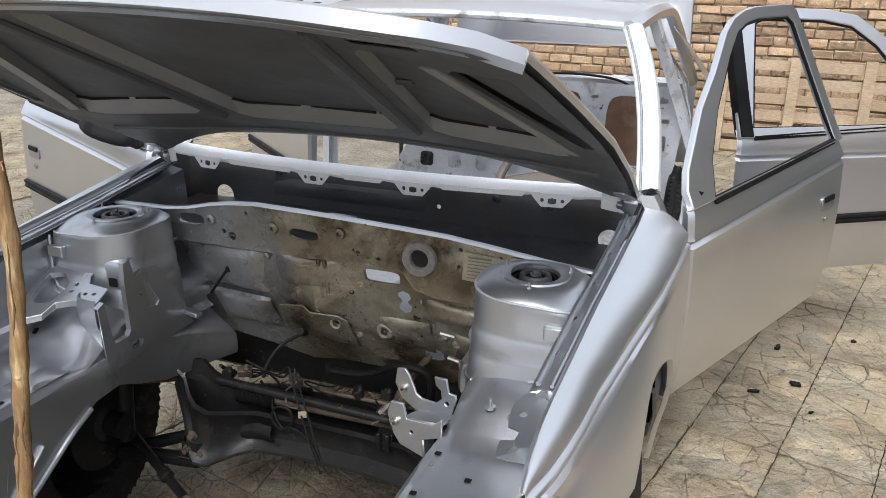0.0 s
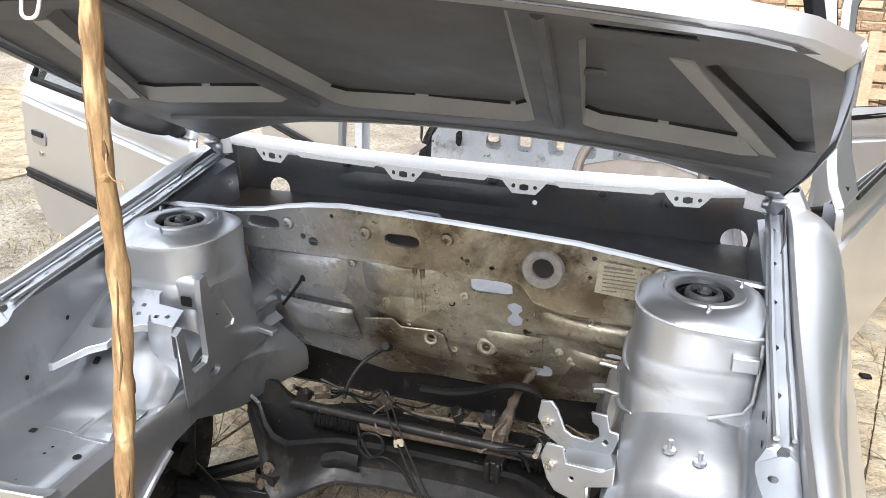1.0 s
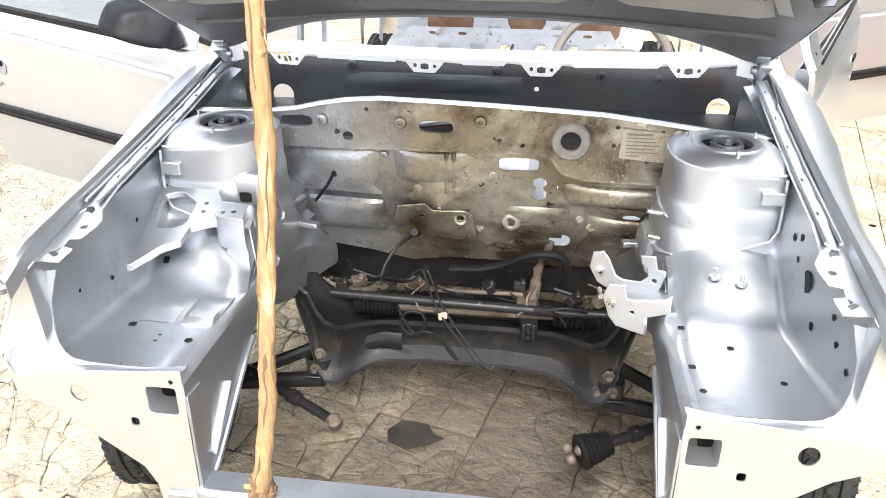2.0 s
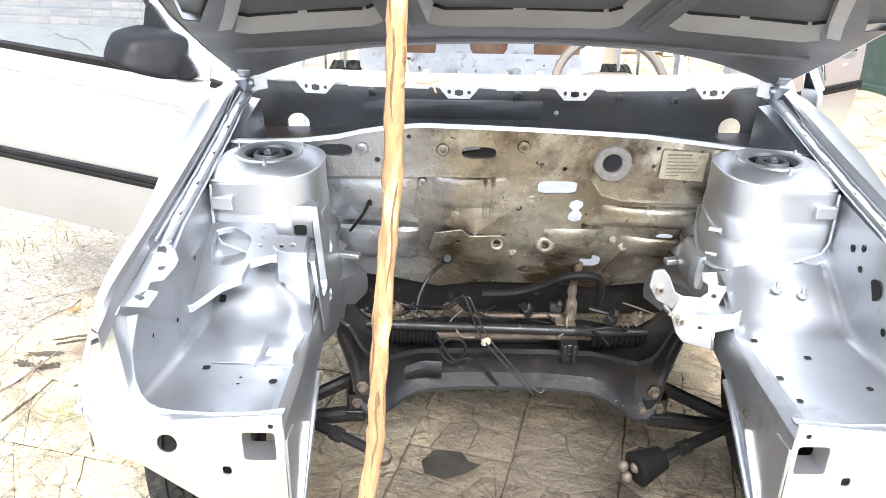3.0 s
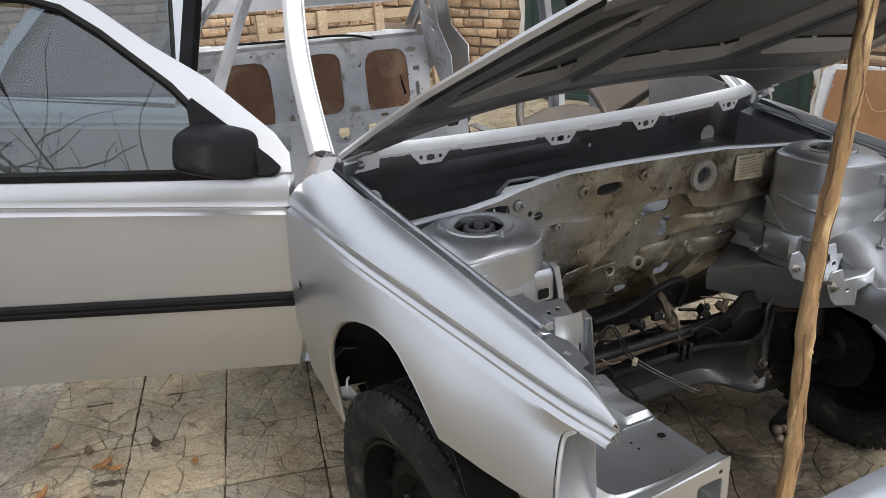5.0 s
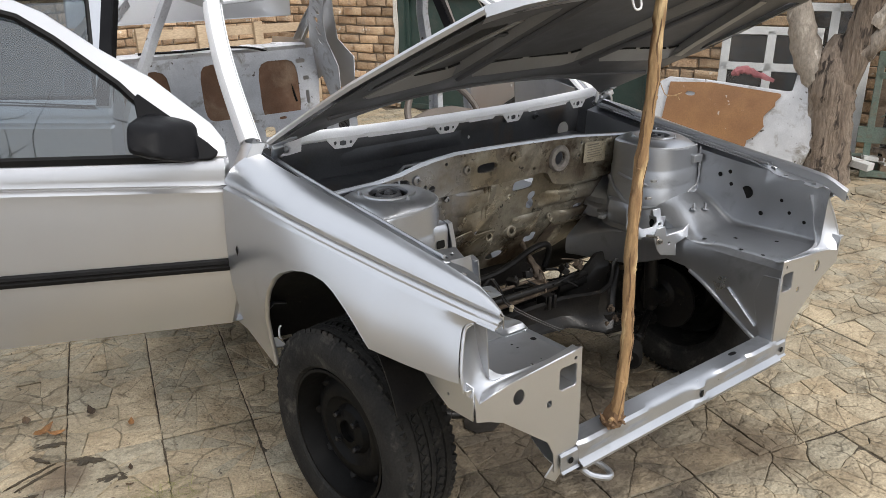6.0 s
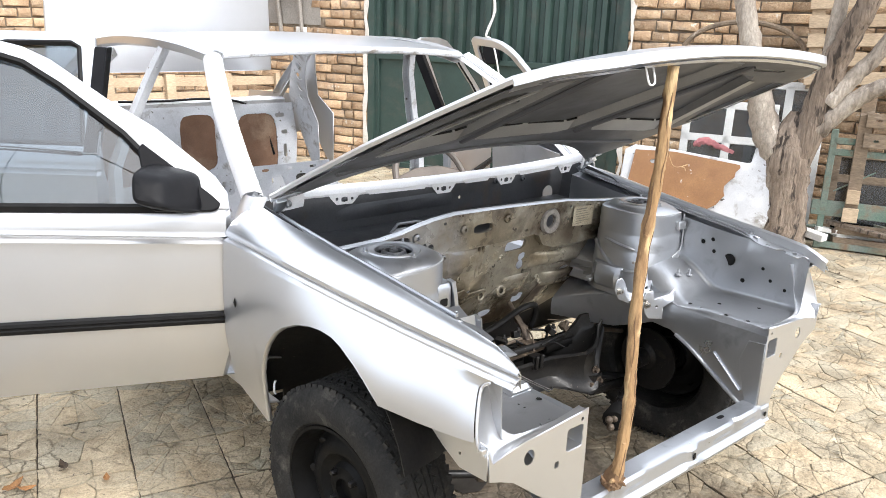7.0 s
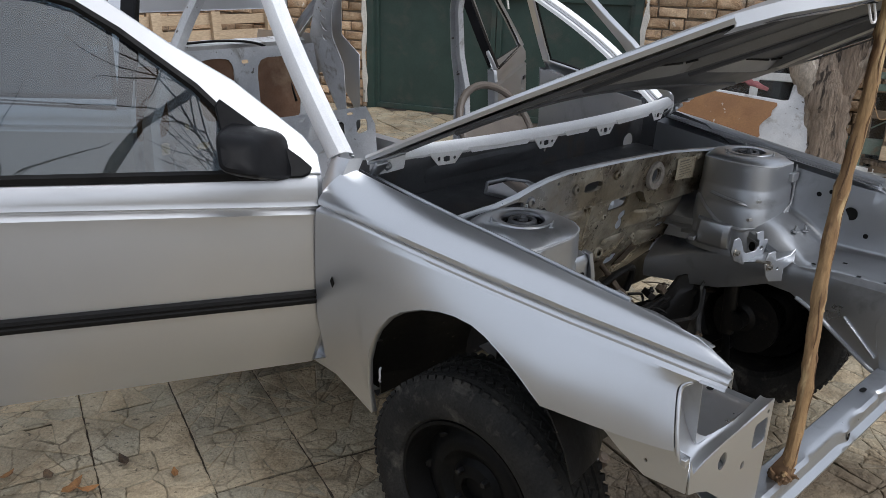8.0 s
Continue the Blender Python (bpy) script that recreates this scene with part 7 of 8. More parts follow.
half = (GATE_U0 + GATE_U1) / 2
for a, b in ((GATE_U0 + .03, half - .008), (half + .008, GATE_U1 - .03)):
    bm = bmesh.new()
    for z in (.03, 1.12, 2.84):
        bar(bm, on_wall(a, z, -.05), on_wall(b, z, -.05), .05, .05)
    for u in (a + .02, b - .02):
        bar(bm, on_wall(u, .03, -.05), on_wall(u, 2.84, -.05), .05, .045, tuple(WALL_N))
    leaf = gpart("gate_leaf", bm, GATE, gate, "dark green steel leaf frame", bevel=.004)
    bm = bmesh.new()
    n = 9
    cols = []
    for k in range(n * 6 + 1):
        t = k / (n * 6)
        ph = (k % 6) / 6
        o = -.055 - (.048 if ph in (1 / 6, 2 / 6, 3 / 6) else 0)
        cols.append([on_wall(a + .03 + (b - a - .06) * t, z, o) for z in (1.14, 2.0, 2.82)])
    sheet(bm, cols)
    gpart("corrugated_sheet", bm, GATE, leaf, "vertical ribbed green sheet")
    bm = bmesh.new()
    sheet(bm, [[on_wall(u, z, -.06) for z in (.05, .6, 1.10)] for u in (a + .03, b - .03)])
    gpart("kick_sheet", bm, GATE, leaf, "plain green lower sheet", solid=0.004)
bm = bmesh.new()
for u in (GATE_U0, GATE_U1):
    bar(bm, on_wall(u, 0, -.03), on_wall(u, 2.9, -.03), .07, .07, tuple(WALL_N))
bar(bm, on_wall(GATE_U0, 2.87, -.03), on_wall(GATE_U1, 2.87, -.03), .07, .06)
gpart("gate_frame", bm, GATE, gate)
for u in (GATE_U0 - .06, GATE_U1 + .06):
    bm = bmesh.new()
    rg = random.Random(int(u * 10))
    sheet(bm, [[on_wall(u + dx + rg.uniform(-.022, .022), z, .010 + rg.uniform(0, .006)) for dx in (-.018, 0, .018)] for z in [.05 + .12 * k for k in range(24)]])
    lone("whitewash_strip", bm, LIME, "flaking white plaster strip beside the gate", "plaster", solid=0.012)
bm = bmesh.new()
path = smooth_path([on_wall(half + .02, 2.86, .01), on_wall(half + .03, 2.4, .015), on_wall(half + .0, 1.95, .02), on_wall(half + .05, 1.6, .02), on_wall(half - .02, 1.38, .03), on_wall(half + .04, 1.33, .03), on_wall(half + .10, 1.15, .03), on_wall(half + .13, 1.02, .03)], 5)
tube(bm, path, [.017 - .009 * k / len(path) for k in range(len(path))], 7, .25, 2)
lone("cloth_strip", bm, ROPE, "long white cloth strip tied to the gate", "cloth")
bm = bmesh.new()
box(bm, (.16, .06, .22), wall_pose(on_wall(half + .03, 1.22, .0), WALL_N))
lone("gate_lock", bm, PLASTIC, "dark lock box on the gate", "lock", bevel=.01)

# ---- tree with several stems, base beside the pallets ----
tree = thing("tree", (3.72, .98, 0), "bare grey-brown tree with several leaning stems", "tree")


def limb(pts, rads, mat, name, parent, label="", seed=0, sides=12):
    bm = bmesh.new()
    o = Vector(tree.location)
    p = smooth_path([Vector(q) - o for q in pts], 5)
    r = np.interp(np.linspace(0, 1, len(p)), np.linspace(0, 1, len(rads)), rads)
    tube(bm, p, [float(v) * (1 + .06 * math.sin(3.1 * k + seed)) for k, v in enumerate(r)], sides, .07, seed)
    return part(name, bm, mat, parent, label, angle=60)


trunk = limb([(3.68, 1.0, -.06), (3.68, .98, .12), (3.67, .98, .40), (3.66, .99, .62), (3.66, 1.0, .80), (3.66, .99, .98)], [.24, .175, .150, .150, .12, .03], BARK, "trunk", tree, "thick cracked bark trunk", 1, 24)
limb([(3.66, 1.03, .60), (3.60, 1.16, .86), (3.56, 1.22, 1.10), (3.55, 1.32, 1.40), (3.54, 1.42, 1.75), (3.50, 1.50, 2.4), (3.5, 1.6, 3.3)], [.115, .098, .082, .072, .068, .05, .03], PALE_BARK, "limb", tree, "pale stem with peeling bark", 2, 16)
limb([(3.68, .96, .62), (3.70, .88, .90), (3.70, .84, 1.15), (3.68, .74, 1.45), (3.66, .62, 1.75), (3.66, .50, 2.3), (3.6, .4, 3.2)], [.115, .100, .090, .078, .07, .055, .03], BARK, "limb", tree, "thick dark leaning limb", 3, 16)
limb([(3.70, .84, 1.18), (3.72, .84, 1.5), (3.72, .82, 1.9), (3.7, .8, 2.6)], [.05, .048, .044, .025], PALE_BARK, "limb", tree, "thin upright limb", 6, 12)
limb([(3.70, .80, 1.05), (3.76, .68, 1.24), (3.80, .58, 1.38), (3.86, .44, 1.68), (3.92, .30, 2.05), (4.0, .1, 2.8)], [.07, .055, .050, .046, .042, .025], PALE_BARK, "limb", tree, "pale smooth limb", 4, 12)
limb([(3.70, .86, .86), (3.75, .72, 1.02), (3.80, .56, 1.16), (3.86, .34, 1.24), (3.92, .06, 1.36), (4.0, -.35, 1.50), (4.0, -.9, 1.8)], [.08, .066, .056, .050, .046, .04, .025], PALE_BARK, "limb", tree, "pale smooth limb", 5, 12)
rt = random.Random(11)
for k in range(26):
    b = Vector(rt.choice([(3.55, 1.5, 2.3), (3.70, .5, 2.3), (4.0, .2, 2.1), (4.0, -.6, 1.65), (3.5, 1.6, 3.0), (3.6, .4, 3.0)]))
    d = Vector((rt.uniform(-1, 1), rt.uniform(-1, 1), rt.uniform(.3, 1.2))).normalized()
    q = [b]
    for _ in range(4):
        d = (d + Vector((rt.uniform(-.4, .4), rt.uniform(-.4, .4), rt.uniform(-.1, .3)))).normalized()
        q.append(q[-1] + d * rt.uniform(.2, .45))
    limb(q, [.022, .014, .007, .003], BARK, "twig", tree, "", k, 5)


# ---- clutter along the wall ----
def lean_pose(p, way, tilt):
    """Pose of a flat thing leaning back by tilt degrees: x along way, z up its face."""
    x = Vector((*way, 0)).normalized()
    back = Vector((-x.y, x.x, 0))
    if back.dot(WALL_N) > 0:
        back = -back
    z = (Vector((0, 0, 1)) * math.cos(radians(tilt)) + back * math.sin(radians(tilt))).normalized()
    m = Matrix((x, z.cross(x), z)).transposed().to_4x4()
    m.translation = p
    return m


def pallet(m, w, h, slats, mat, label, posts=3, fill=.66, front=False):
    root = thing("wooden_pallet", m, label, "pallet", "pallets in the yard")
    for k in range(slats):
        bm = bmesh.new()
        z = (k + .5) * h / slats
        box(bm, (w, .020, h / slats * fill), (w / 2, 0, z))
        part("slat", bm, mat, root, bevel=.002)
    for k in range(posts):
        bm = bmesh.new()
        box(bm, (.09, .06, h), (.06 + (w - .12) * k / (posts - 1), -.045 if front else .045, h / 2))
        part("bearer", bm, mat, root, bevel=.002)
    return root


wd = (WALL_D.x, WALL_D.y)
pallet(lean_pose(on_wall(4.34, 1.10, .50), wd, 6) @ Matrix.Rotation(radians(-3.5), 4, "Y"), 1.9, 1.25, 9, PALEWOOD, "large pale pallet raised against the wall")
pallet(lean_pose(Vector((.7, 6.25, 0)), (1, -.05), 6), 1.9, .88, 6, PALEWOOD, "pale pallet leaning on the rear wall", 4, .62, True)

# ladder-like timber frame
frame_ob = thing("timber_frame", lean_pose(on_wall(4.80, 0, 1.02), wd, 6), "weathered timber frame with slotted rails", "frame")
for x in (-.02, .32):
    bm = bmesh.new()
    box(bm, (.085, .045, .88), (x, 0, .74))
    part("upright", bm, WOOD, frame_ob, "grey weathered upright", bevel=.003)
for z in (.94, .80):
    bm = bmesh.new()
    plate(bm, [(-.02, z - .05), (.32, z - .05), (.32, z + .05), (-.02, z + .05)], [ring_points(.06, z, .018, .009, 10), ring_points(.27, z, .016, .009, 10)], lambda u, v: (u, -.032, v))
    part("rail", bm, WOOD, frame_ob, "brown slotted rail", solid=0.018, bevel=.003)
for x in (-.02, .34):
    for z, w in ((.40, .085), (.27, .10)):
        bm = bmesh.new()
        box(bm, (w, .02, .10), (x, -.034, z))
        part("cleat", bm, PALEWOOD, frame_ob, bevel=.003)
bm = bmesh.new()
box(bm, (1.15, .05, .11), (.30, .035, .30))
part("sole_board", bm, GREENSTEEL, frame_ob, "board with traces of blue-green paint", bevel=.004)
for k, z in enumerate((.16, .06)):
    bm = bmesh.new()
    box(bm, (1.0, .04, .075), (.40, .05, z))
    part("low_board", bm, WOOD, frame_ob, bevel=.004)
# green steel frame
grn = thing("steel_frame", lean_pose(on_wall(4.60, 0, .98), wd, 5), "faded green steel frame leaning behind", "frame")
for a, b in (((0, 0, .0), (0, 0, .86)), ((1.1, 0, .0), (1.1, 0, .86)), ((0, 0, .03), (1.1, 0, .03)), ((0, 0, .78), (1.1, 0, .78)), ((0, 0, .70), (1.1, 0, .70)), ((.05, 0, .42), (.30, 0, .58))):
    bm = bmesh.new()
    bar(bm, a, b, .045 if a[0] != .05 else .01, .05 if a[0] != .05 else .01, (0, 1, 0))
    part("frame_bar", bm, GREENSTEEL, grn, bevel=.004)
# window sashes stacked behind
for k, (p, w, h) in enumerate(((tuple(on_wall(3.50, 0, .72)), .70, .95), (tuple(on_wall(3.98, 0, .60)), .55, 1.12), (tuple(on_wall(4.62, 0, .72)), 1.1, .66))):
    sash = thing("window_sash", lean_pose(Vector(p), (.42, -.907), 10), ("old white window sash leaning on the wall", "old white window sash leaning on the wall", "weathered brown window sash leaning on the wall")[k], "window frame", "old sashes")
    for a, b in (((0, 0, .03), (w, 0, .03)), ((0, 0, h), (w, 0, h)), ((.03, 0, 0), (.03, 0, h)), ((w - .03, 0, 0), (w - .03, 0, h)), ((w / 2, 0, 0), (w / 2, 0, h)), ((0, 0, h * .72), (w, 0, h * .72))):
        bm = bmesh.new()
        bar(bm, a, b, .06, .045, (0, 1, 0))
        part("sash_bar", bm, WHITEPAINT if k < 2 else WOOD, sash, bevel=.003)
    bm = bmesh.new()
    sheet(bm, [[(x, .005, z) for z in (.04, h)] for x in (.04, w - .04)])
    part("sash_pane", bm, DULLGLASS, sash, solid=0.004)
# a loose car door skin, brown outside with white edges
bm = bmesh.new()
w, h = 1.15, .66
plate(bm, [(0, .12), (.03, .62), (.10, .66), (.35, .655), (.90, .605), (.93, .61), (.945, .715), (1.13, .71), (1.14, .60), (1.12, .30), (1.06, .10), (.98, 0), (.10, .0), (.02, .05)], [ring_points(1.05, .665, .032, .024, 12)], lambda u, v: (u, -.02 * math.sin(v / h * math.pi), v))
loose = lone("loose_door", bm, WHITEBODY, "scrapped white car door with brown skin, leaning on the clutter", "car door", solid=0.05, bevel=.008, at=lean_pose(on_wall(3.16, 0, 1.30), (.42, -.907), 10))
bm = bmesh.new()
rg = random.Random(4)
edge = [(.10, .10), (.08, .35), (.11, .625), (.40, .635), (.86, .585)] + [(.88 - .02 * k + rg.uniform(-.03, .03), .565 - .035 * k) for k in range(15)] + [(.5, .02)]
plate(bm, edge, [ring_points(.26, .55, .035, .016, 10)], lambda u, v: (u, -.030 - .02 * math.sin(v / h * math.pi), v))
part("brown_skin", bm, BROWNPANEL, loose, "flaking brown outer skin", solid=0.004)
bm = bmesh.new()
plate(bm, ring_points(1.05, .665, .030, .022, 12), [], lambda u, v: (u, -.020, v))
part("hinge_hole", bm, RUBBER, loose, "dark hole in the white corner")
bm = bmesh.new()
tube(bm, smooth_path([on_wall(3.66, .67, 1.05), on_wall(3.74, .71, 1.05), on_wall(3.84, .68, 1.06), on_wall(3.95, .64, 1.06)], 5), [.015, .022, .03, .026, .03, .028, .024, .026, .022, .025, .02, .02, .02, .018, .015, .012], 8, .25, 3)
lone("pink_cloth", bm, CLOTH, "crumpled pink cloth on the clutter", "cloth")
# round hoop by the wall
bm = bmesh.new()
c = on_wall(3.86, 1.30, .33)
tube(bm, [c + WALL_D * (.47 * math.cos(radians(a))) + Vector((0, 0, .27 * math.sin(radians(a)))) for a in range(0, 181, 9)], .022, 8)
lone("cane_hoop", bm, WOOD, "bent brown cane hoop against the wall", "hoop")
# stack of boards and scrap under the frames
rs = random.Random(8)
for k in range(16):
    bm = bmesh.new()
    box(bm, (rs.uniform(.35, 1.1), rs.uniform(.03, .12), rs.uniform(.02, .06)))
    m = Matrix.Translation(on_wall(3.8 + rs.uniform(0, 1.6), .05 + .03 * (k % 5), .75 + rs.uniform(-.3, .25))) @ Matrix.Rotation(math.atan2(WALL_D.y, WALL_D.x) + rs.uniform(-.5, .5), 4, "Z") @ Matrix.Rotation(rs.uniform(-.15, .15), 4, "Y")
    lone("scrap_board", bm, rs.choice((WOOD, WHITEPAINT, BARK, GREENSTEEL)), "scrap board lying in the heap by the wall", "board", "scrap heap", bevel=.003, at=m)

# ---- litter on the paving ----
def leaf_blade(bm, a, rng):
    """A curled leaf: a pointed blade folded along its midrib."""
    c = rng.uniform(.2, .7)
    mid = [bm.verts.new((a * t, 0, a * c * t * t * .8)) for t in (-1, -.5, 0, .5, 1.1)]
    for s in (-1, 1):
        rim = [bm.verts.new((a * t, s * a * w * rng.uniform(.8, 1.2), a * (c * t * t * .8 + w * rng.uniform(.1, .8)))) for t, w in ((-.6, .34), (0, .48), (.55, .32))]
        bm.faces.new((mid[0], mid[1], rim[0]))
        bm.faces.new((mid[1], mid[2], rim[1], rim[0]))
        bm.faces.new((mid[2], mid[3], rim[2], rim[1]))
        bm.faces.new((mid[3], mid[4], rim[2]))



bm = bmesh.new()
plate(bm, [(-.05, -.03), (.0, -.05), (.05, -.03), (.09, .0), (.06, .01), (.04, .045), (-.03, .05), (-.06, .01)], [], lambda u, v: (-0.152 + u * 1.1, 0.084 + v * 1.2, .0042))
lone("oil_stain", bm, OIL, "black oil stain on the paving", "stain", solid=0.0012)
rl = random.Random(21)
spots = [(1.26, 1.58), (1.62, 1.75), (1.30, 1.36), (1.20, 1.9), (1.52, 2.1), (1.1, 1.45)]
for k, (x, y) in enumerate(spots):
    bm = bmesh.new()
    n = rl.randrange(5, 8)
    r = rl.uniform(.016, .034) * (1.7 if k == 0 else 1)
    rim = [(r * rl.uniform(.35, 1.1) * math.cos(2 * math.pi * i / n), .6 * r * rl.uniform(.3, 1.1) * math.sin(2 * math.pi * i / n)) for i in range(n)]
    low, top = [bm.verts.new((u, v, 0)) for u, v in rim], [bm.verts.new((u * .9, v * .9, .007 + .2 * abs(u))) for u, v in rim]
    bm.faces.new(low[::-1])
    bm.faces.new(top)
    for i in range(n):
        bm.faces.new((low[i], low[(i + 1) % n], top[(i + 1) % n], top[i]))
    lone("plastic_scrap", bm, PLASTIC, "broken scrap of black plastic on the paving", "scrap", "plastic scraps", bevel=.002, at=pose(x, y, .002, 0, 0, rl.uniform(0, 180)))
for k in range(16):
    bm = bmesh.new()
    leaf_blade(bm, rl.uniform(.012, .028), rl)
    x, y = rl.choice([(rl.uniform(-1.6, -.9), rl.uniform(.3, 1.1)), (rl.uniform(-1.9, -1.1), rl.uniform(-.3, .6)), (rl.uniform(2.9, 3.7), rl.uniform(.0, .9)), (rl.uniform(-3.2, -1.6), rl.uniform(.0, 2.5))])
    lone("dead_leaf", bm, LEAF, "curled brown dead leaf on the ground", "leaf", "dead leaves", solid=0.0015, at=pose(x, y, .012, rl.uniform(-20, 20), rl.uniform(-20, 20), rl.uniform(0, 360)))
for k in range(12):
    bm = bmesh.new()
    p = Vector((rl.uniform(-2.4, -1.3), rl.uniform(-.9, 1.2), .006))
    q = [p]
    a = rl.uniform(0, 6.28)
    for _ in range(4):
        a += rl.uniform(-.5, .5)
        q.append(q[-1] + Vector((math.cos(a), math.sin(a), rl.uniform(-.02, .05))) * .07)
    q = [Vector((v.x, v.y, max(.004, v.z))) for v in q]
    tube(bm, q, [.003, .0025, .002, .0015, .001], 5)
    lone("dry_twig", bm, BARK, "thin dry twig lying on the ground", "twig", "dry twigs")

# wet dirt and leaf mould trodden onto the slabs
for k, (x, y, w, h, turn) in enumerate(((-1.276, .705, .052, .019, -38), (-1.242, .562, .050, .022, -14), (-1.497, .609, .060, .017, 8), (-1.455, .535, .034, .022, 20), (-1.544, .548, .036, .016, -30),
                                       (-1.44, .727, .080, .005, 18), (-1.425, .700, .075, .004, 20), (-1.40, .80, .040, .007, -60), (-1.30, .44, .030, .006, 25), (-1.345, .865, .045, .012, -20))):
    bm = bmesh.new()
    n = 40
    ring = []
    for i in range(n):
        a = 2 * math.pi * i / n
        r = 1 + .75 * noise.noise(Vector((math.cos(a) * 2.2 + k * 7, math.sin(a) * 2.2, k))) + .45 * noise.noise(Vector((math.cos(a) * 7, math.sin(a) * 7, k * 3)))
        ring.append((r * w * math.cos(a), r * h * math.sin(a)))
    c = bm.verts.new((0, 0, .0055))
    mid = [bm.verts.new((u * .8, v * .8, .005 + .002 * noise.noise(Vector((u * 60, v * 60, k))))) for u, v in ring]
    out = [bm.verts.new((u, v, .0)) for u, v in ring]
    for i in range(n):
        j = (i + 1) % n
        bm.faces.new((c, mid[i], mid[j]))
        bm.faces.new((mid[i], out[i], out[j], mid[j]))
    lone("leaf_mould", bm, DEBRIS, "flat patch of wet dark leaf mould on the slabs", "dirt", "leaf mould patches", at=pose(x, y, -.0005, 0, 0, turn))
for x, y, a, turn in ((-1.354, .956, .036, 20), (-1.325, .915, .030, 160), (-1.102, .829, .020, 70), (-1.477, 1.138, .022, 10), (-1.53, .90, .028, 50)):
    bm = bmesh.new()
    leaf_blade(bm, a, rl)
    lone("dead_leaf", bm, RUSTLEAF, "curled orange-brown dead leaf on the paving", "leaf", "dead leaves", solid=0.0015, at=pose(x, y, .008, 4, -6, turn))
# fallen forked twig
fallen = thing("fallen_twig", (-1.50, .44, .004), "dark forked twig fallen on the paving", "twig", "dry twigs")
for q, r in (([(-.06, -.10, .008), (-.01, -.03, .010), (.01, .03, .012), (.02, .10, .016)], .004), ([(.01, .03, .012), (.05, .08, .030), (.07, .12, .04)], .0025), ([(.0, .0, .012), (.05, .03, .020), (.10, .04, .025)], .0022), ([(.01, .05, .012), (-.01, .11, .03)], .002), ([(.015, .06, .012), (.045, .13, .02)], .0018)):
    bm = bmesh.new()
    tube(bm, smooth_path(q, 3), r, 6, .15, 2)
    part("twig", bm, BARK, fallen)

# loose stones and dry grass on the bare strip of earth
bm = bmesh.new()
for k in range(900):
    x, y = rl.uniform(-3.9, -1.62), rl.uniform(-.6, 3.6)
    r = rl.uniform(.004, .014) * (2.0 if k % 60 == 0 else 1)
    m = Matrix.Translation((x, y, -.008)) @ Matrix.Rotation(rl.uniform(0, 6), 4, "Z") @ Matrix.Diagonal((r, r * rl.uniform(.6, 1), r * .6, 1))
    vs = [bm.verts.new(m @ Vector(p)) for p in ((1, 0, 0), (.3, .9, .1), (-.8, .5, 0), (-.7, -.6, .1), (.4, -.9, 0), (0, .1, 1.5))]
    for i in range(5):
        bm.faces.new((vs[i], vs[(i + 1) % 5], vs[5]))
lone("gravel", bm, PLASTER, "loose grey stones on the earth", "gravel", kind="stuff")
bm = bmesh.new()
for k in range(420):
    cx, cy = rl.choice(((-2.2, .9), (-2.6, 1.6), (-3.2, 2.2), (-2.0, 1.5), (-1.75, .35), (-3.5, 1.2), (-2.9, .5)))
    x, y, a, l = cx + rl.gauss(0, .16), cy + rl.gauss(0, .16), rl.uniform(0, 6.28), rl.uniform(.04, .14)
    d, e = Vector((math.cos(a), math.sin(a), 0)), Vector((-math.sin(a), math.cos(a), 0)) * .0022
    p0, p1, p2 = Vector((x, y, -.02)), Vector((x, y, l * .35)) + d * l * .35, Vector((x, y, l * .40)) + d * l
    v = [bm.verts.new(q) for q in (p0 - e, p0 + e, p1 + e * .7, p1 - e * .7, p2)]
    bm.faces.new((v[0], v[1], v[2], v[3]))
    bm.faces.new((v[3], v[2], v[4]))
for k in range(330):
    cx, cy, w = ((-1.158, .368, .055), (-.976, .138, .045), (-1.265, .295, .06))[k % 3]
    x, y, a, l = cx + rl.gauss(0, w), cy + rl.gauss(0, w * .7), rl.uniform(0, 6.28), rl.uniform(.02, .075)
    d, e, u = Vector((math.cos(a), math.sin(a), 0)), Vector((-math.sin(a), math.cos(a), 0)) * .0012, rl.uniform(.05, .45)
    p0, p1, p2 = Vector((x, y, .0)), Vector((x, y, .002 + l * u * .6)) + d * l * .5, Vector((x, y, .003 + l * u * .7)) + d * l
    v = [bm.verts.new(q) for q in (p0 - e, p0 + e, p1 + e * .7, p1 - e * .7, p2)]
    bm.faces.new((v[0], v[1], v[2], v[3]))
    bm.faces.new((v[3], v[2], v[4]))
lone("dry_grass", bm, STRAW, "dry yellow-green grass blades on the earth", "grass", kind="stuff")

# bare tree out in the yard, whose spreading boughs are mirrored in the car's windows
yard_tree = thing("tree", (-5.3, -2.9, 0), "tall bare tree out in the yard with spreading boughs", "tree")
ry = random.Random(77)


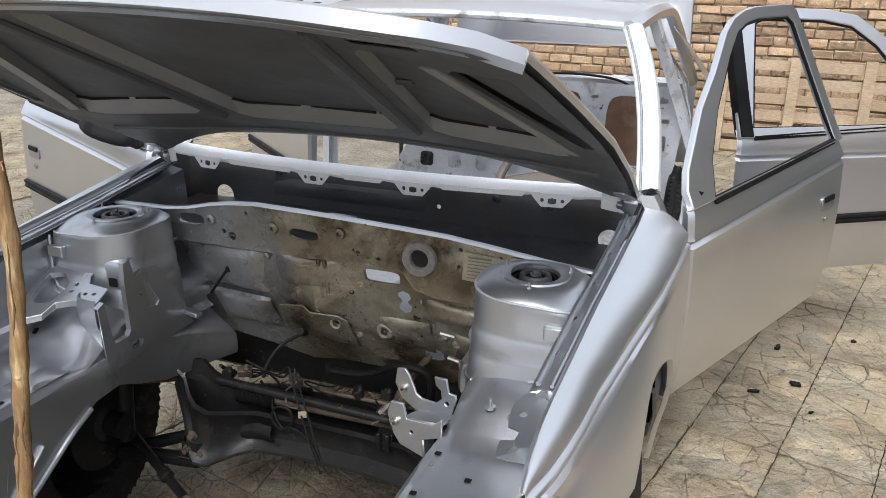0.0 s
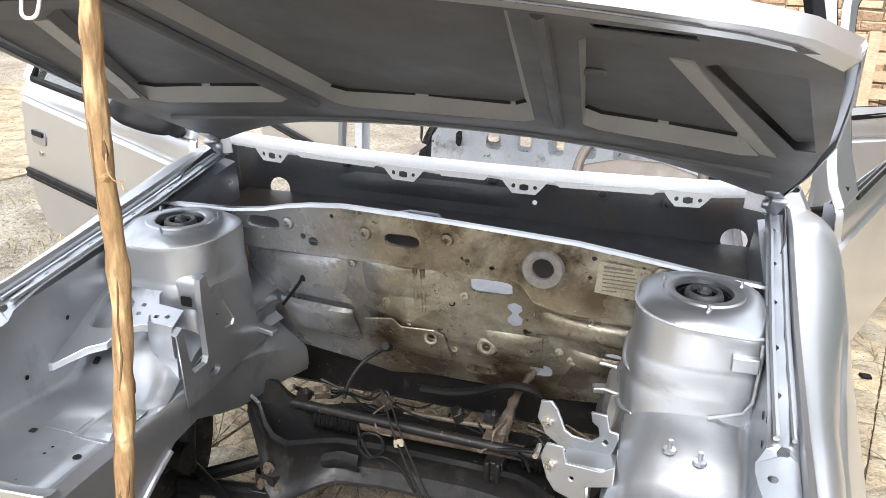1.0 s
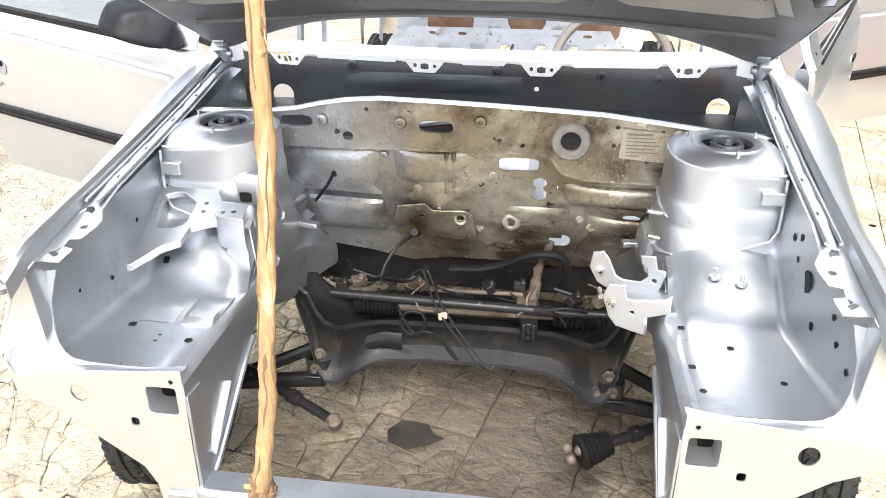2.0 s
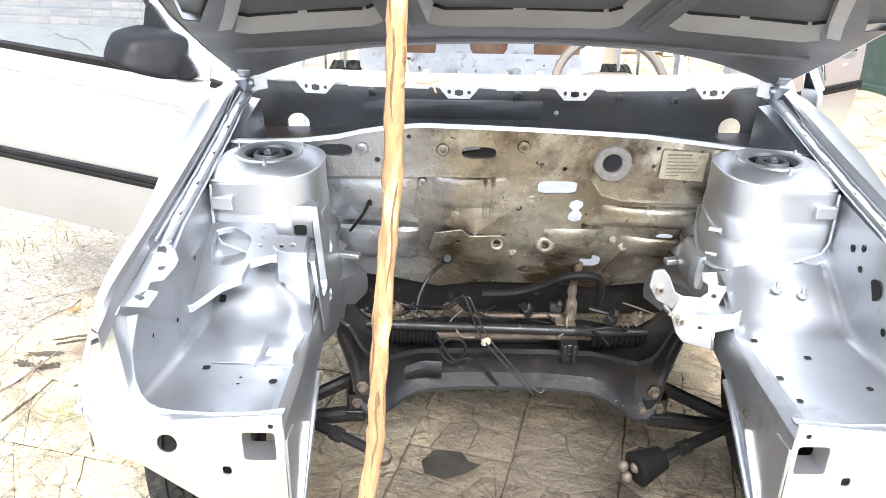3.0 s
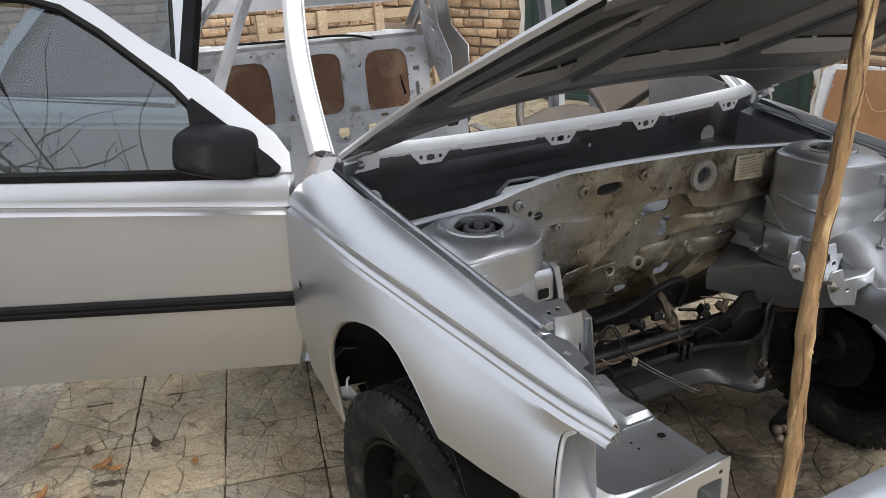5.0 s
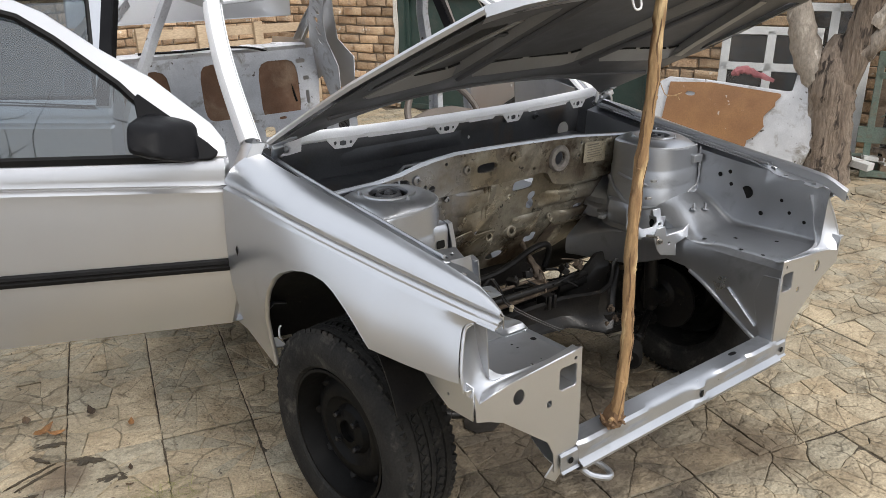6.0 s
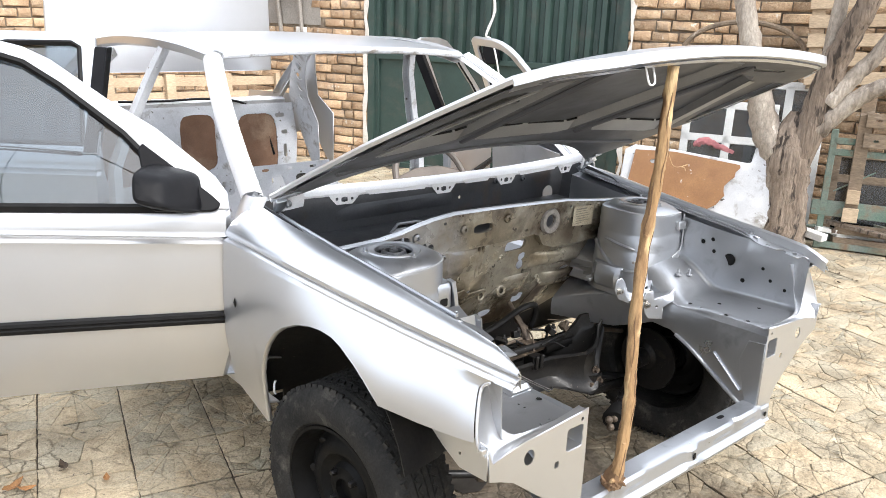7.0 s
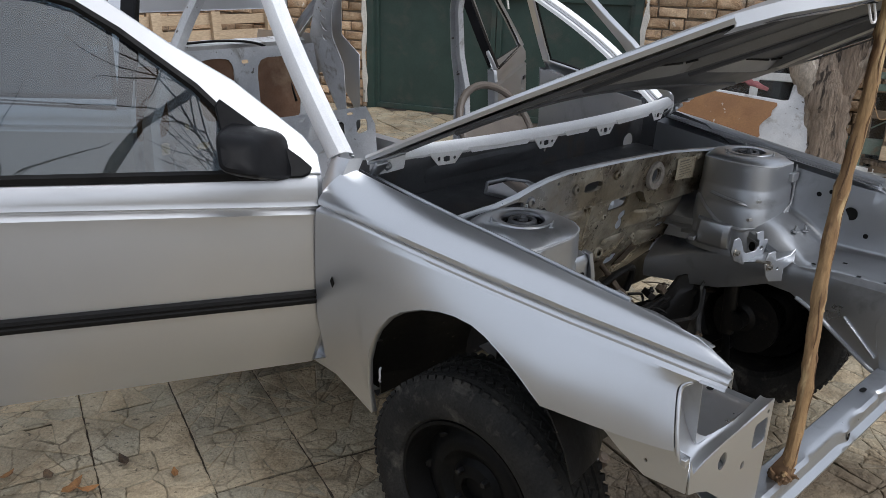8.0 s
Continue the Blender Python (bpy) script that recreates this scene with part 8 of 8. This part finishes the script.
def bough(p, d, length, r, depth):
    """A limb that wanders and carries finer ones, flatter and flatter."""
    q = [p]
    n = 7
    for k in range(n):
        d = (d + Vector((ry.uniform(-.3, .3), ry.uniform(-.3, .3), ry.uniform(-.14, .16)))).normalized()
        q.append(q[-1] + d * length / n)
    bm = bmesh.new()
    tube(bm, q, [r * (1 - .7 * k / n) for k in range(n + 1)], (14, 8, 6, 5)[depth])
    part("bough" if depth else "trunk", bm, BARK, yard_tree)
    if depth == 3:
        return
    for k in range((10, 9, 8)[depth]):
        i = ry.randrange(4 if depth == 0 else 2, n + 1)
        a = ry.uniform(0, 6.28) if depth else .75 * k + ry.uniform(-.2, .2)
        side = Vector((math.cos(a), math.sin(a), ry.uniform(-.15, .4)))
        e = (side if depth == 0 else d * .8 + side).normalized()
        bough(q[i], e, (3.3, 1.7, .85)[depth] * ry.uniform(.7, 1.2), r * (.30, .36, .42)[depth], depth + 1)


bough(Vector((0, 0, -.05)), Vector((.10, .05, 1)), 4.4, .13, 0)

# ---- pieces of the walls and the paving ----
def paved(i, j):
    p = ORIGIN + TU * ((i + .5) * PITCH - .02) + TV * ((j + .5) * PITCH)
    a = (p - ORIGIN).dot(TU)
    b = (p - ORIGIN).dot(TV)
    if -1.80 < a and a < 6.2 and -3.95 < b < 8:
        return p if (p - WALL_P).dot(WALL_N) > -.05 and (p - REAR_A).dot(REAR_N) > -.05 else None
    if -7.5 < a < -4.1 and -3.0 < b < 7.8:
        return p
    return None


paving = thing("paving", (0, 0, 0), "worn square cement slabs with cast ray pattern and cracks", "paving", kind="structure")
bm = bmesh.new()
sheet(bm, [[ORIGIN + TU * a + TV * b + Vector((0, 0, -.0075)) for b in (-3.845, 8)] for a in (-1.795, 6.2)])
sheet(bm, [[ORIGIN + TU * a + TV * b + Vector((0, 0, -.0075)) for b in (-2.96, 7.7)] for a in (-7.42, -4.165)])
part("joint_bed", bm, JOINT, paving, "soil in the joints")
rp = random.Random(31)
variants = []
for k in range(16):
    bm = bmesh.new()
    slab_mesh(bm, 0 if k < 7 else (3, 4, 5, 6, 4, 7, 5, 3, 6)[k - 7], rp, Matrix())
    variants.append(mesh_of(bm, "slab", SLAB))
rest = bmesh.new()
places = []
for i in range(-26, 24):
    for j in range(-14, 28):
        p = paved(i, j)
        if p is not None:
            places.append(((p - Vector((-.3, .3, 0))).length, p))
places.sort(key=lambda q: q[0])
for n, (_, p) in enumerate(places):
    m = Matrix.Translation(p + Vector((0, 0, rp.uniform(-.002, .003)))) @ Matrix.Rotation(TURN_ + math.pi / 2 * rp.randrange(4) + rp.uniform(-.010, .010), 4, "Z") @ Matrix.Rotation(rp.uniform(-.010, .010), 4, "X")
    if n < 300:
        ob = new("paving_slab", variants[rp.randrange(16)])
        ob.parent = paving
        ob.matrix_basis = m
    else:
        slab_mesh(rest, 0 if rp.random() < .5 else rp.randrange(2, 6), rp, m, False)
far = part("far_slabs", rest, SLAB_FAR, paving)
tagged(far, kind="stuff")

rb = random.Random(17)
CANON = []
for k in range(8):
    bm = bmesh.new()
    brick_mesh(bm, Matrix(), BRICK_L if k < 6 else BRICK_L * .52, COURSE, .06, rb)
    CANON.append(mesh_of(bm, "brick", BRICK, 60))


def lay_bricks(owner, spots, pose_of, count):
    """The first count as parts, the rest joined."""
    rest = bmesh.new()
    left = 0
    for n, (u, z, l) in enumerate(spots):
        m = pose_of(u, z + rb.uniform(-.003, .003), rb.uniform(-.008, .012)) @ Matrix.Rotation(rb.uniform(-.018, .018), 4, "Y")
        if n < count:
            full = l > BRICK_L * .75
            ob = new("brick", CANON[rb.randrange(6) if full else 6 + rb.randrange(2)])
            ob.parent = owner
            ob.matrix_basis = m @ Matrix.Diagonal((l / (BRICK_L if full else BRICK_L * .52), 1, 1, 1))
        else:
            left += 1
            brick_mesh(rest, m, l, COURSE, .06, rb)
    if left:
        tagged(part("far_bricks", rest, BRICK_FAR, owner), kind="stuff")
    else:
        rest.free()


gate_pose = lambda u, z, o: wall_pose(on_wall(u, z, .004 + o), WALL_N)
lay_bricks(wall_left, [b for b in course_bricks(-1.6, GATE_U0 - .04, 0, 3.3, rb) if not (-1.03 < b[0] < -.33 and b[1] > 1.4)], gate_pose, 170)
lay_bricks(wall_right, sorted(course_bricks(GATE_U1 + .03, 7.0, .0, 3.3, rb), key=lambda b: abs(b[0] - 4.0) + abs(b[1] - 1.6) * .5), gate_pose, 300)
lay_bricks(wall_head, course_bricks(GATE_U0, GATE_U1, 2.9, 3.35, rb), gate_pose, 60)
rear_pose = lambda u, z, o: wall_pose(REAR_A + REAR_D * u + REAR_N * (.004 + o) + Vector((0, 0, z)), REAR_N)
lay_bricks(wall_rear, sorted(course_bricks(0, REAR_L, 0, 3.3, rb), key=lambda b: abs(b[0] - 1.8) + abs(b[1] - 1.3) * .5), rear_pose, 300)
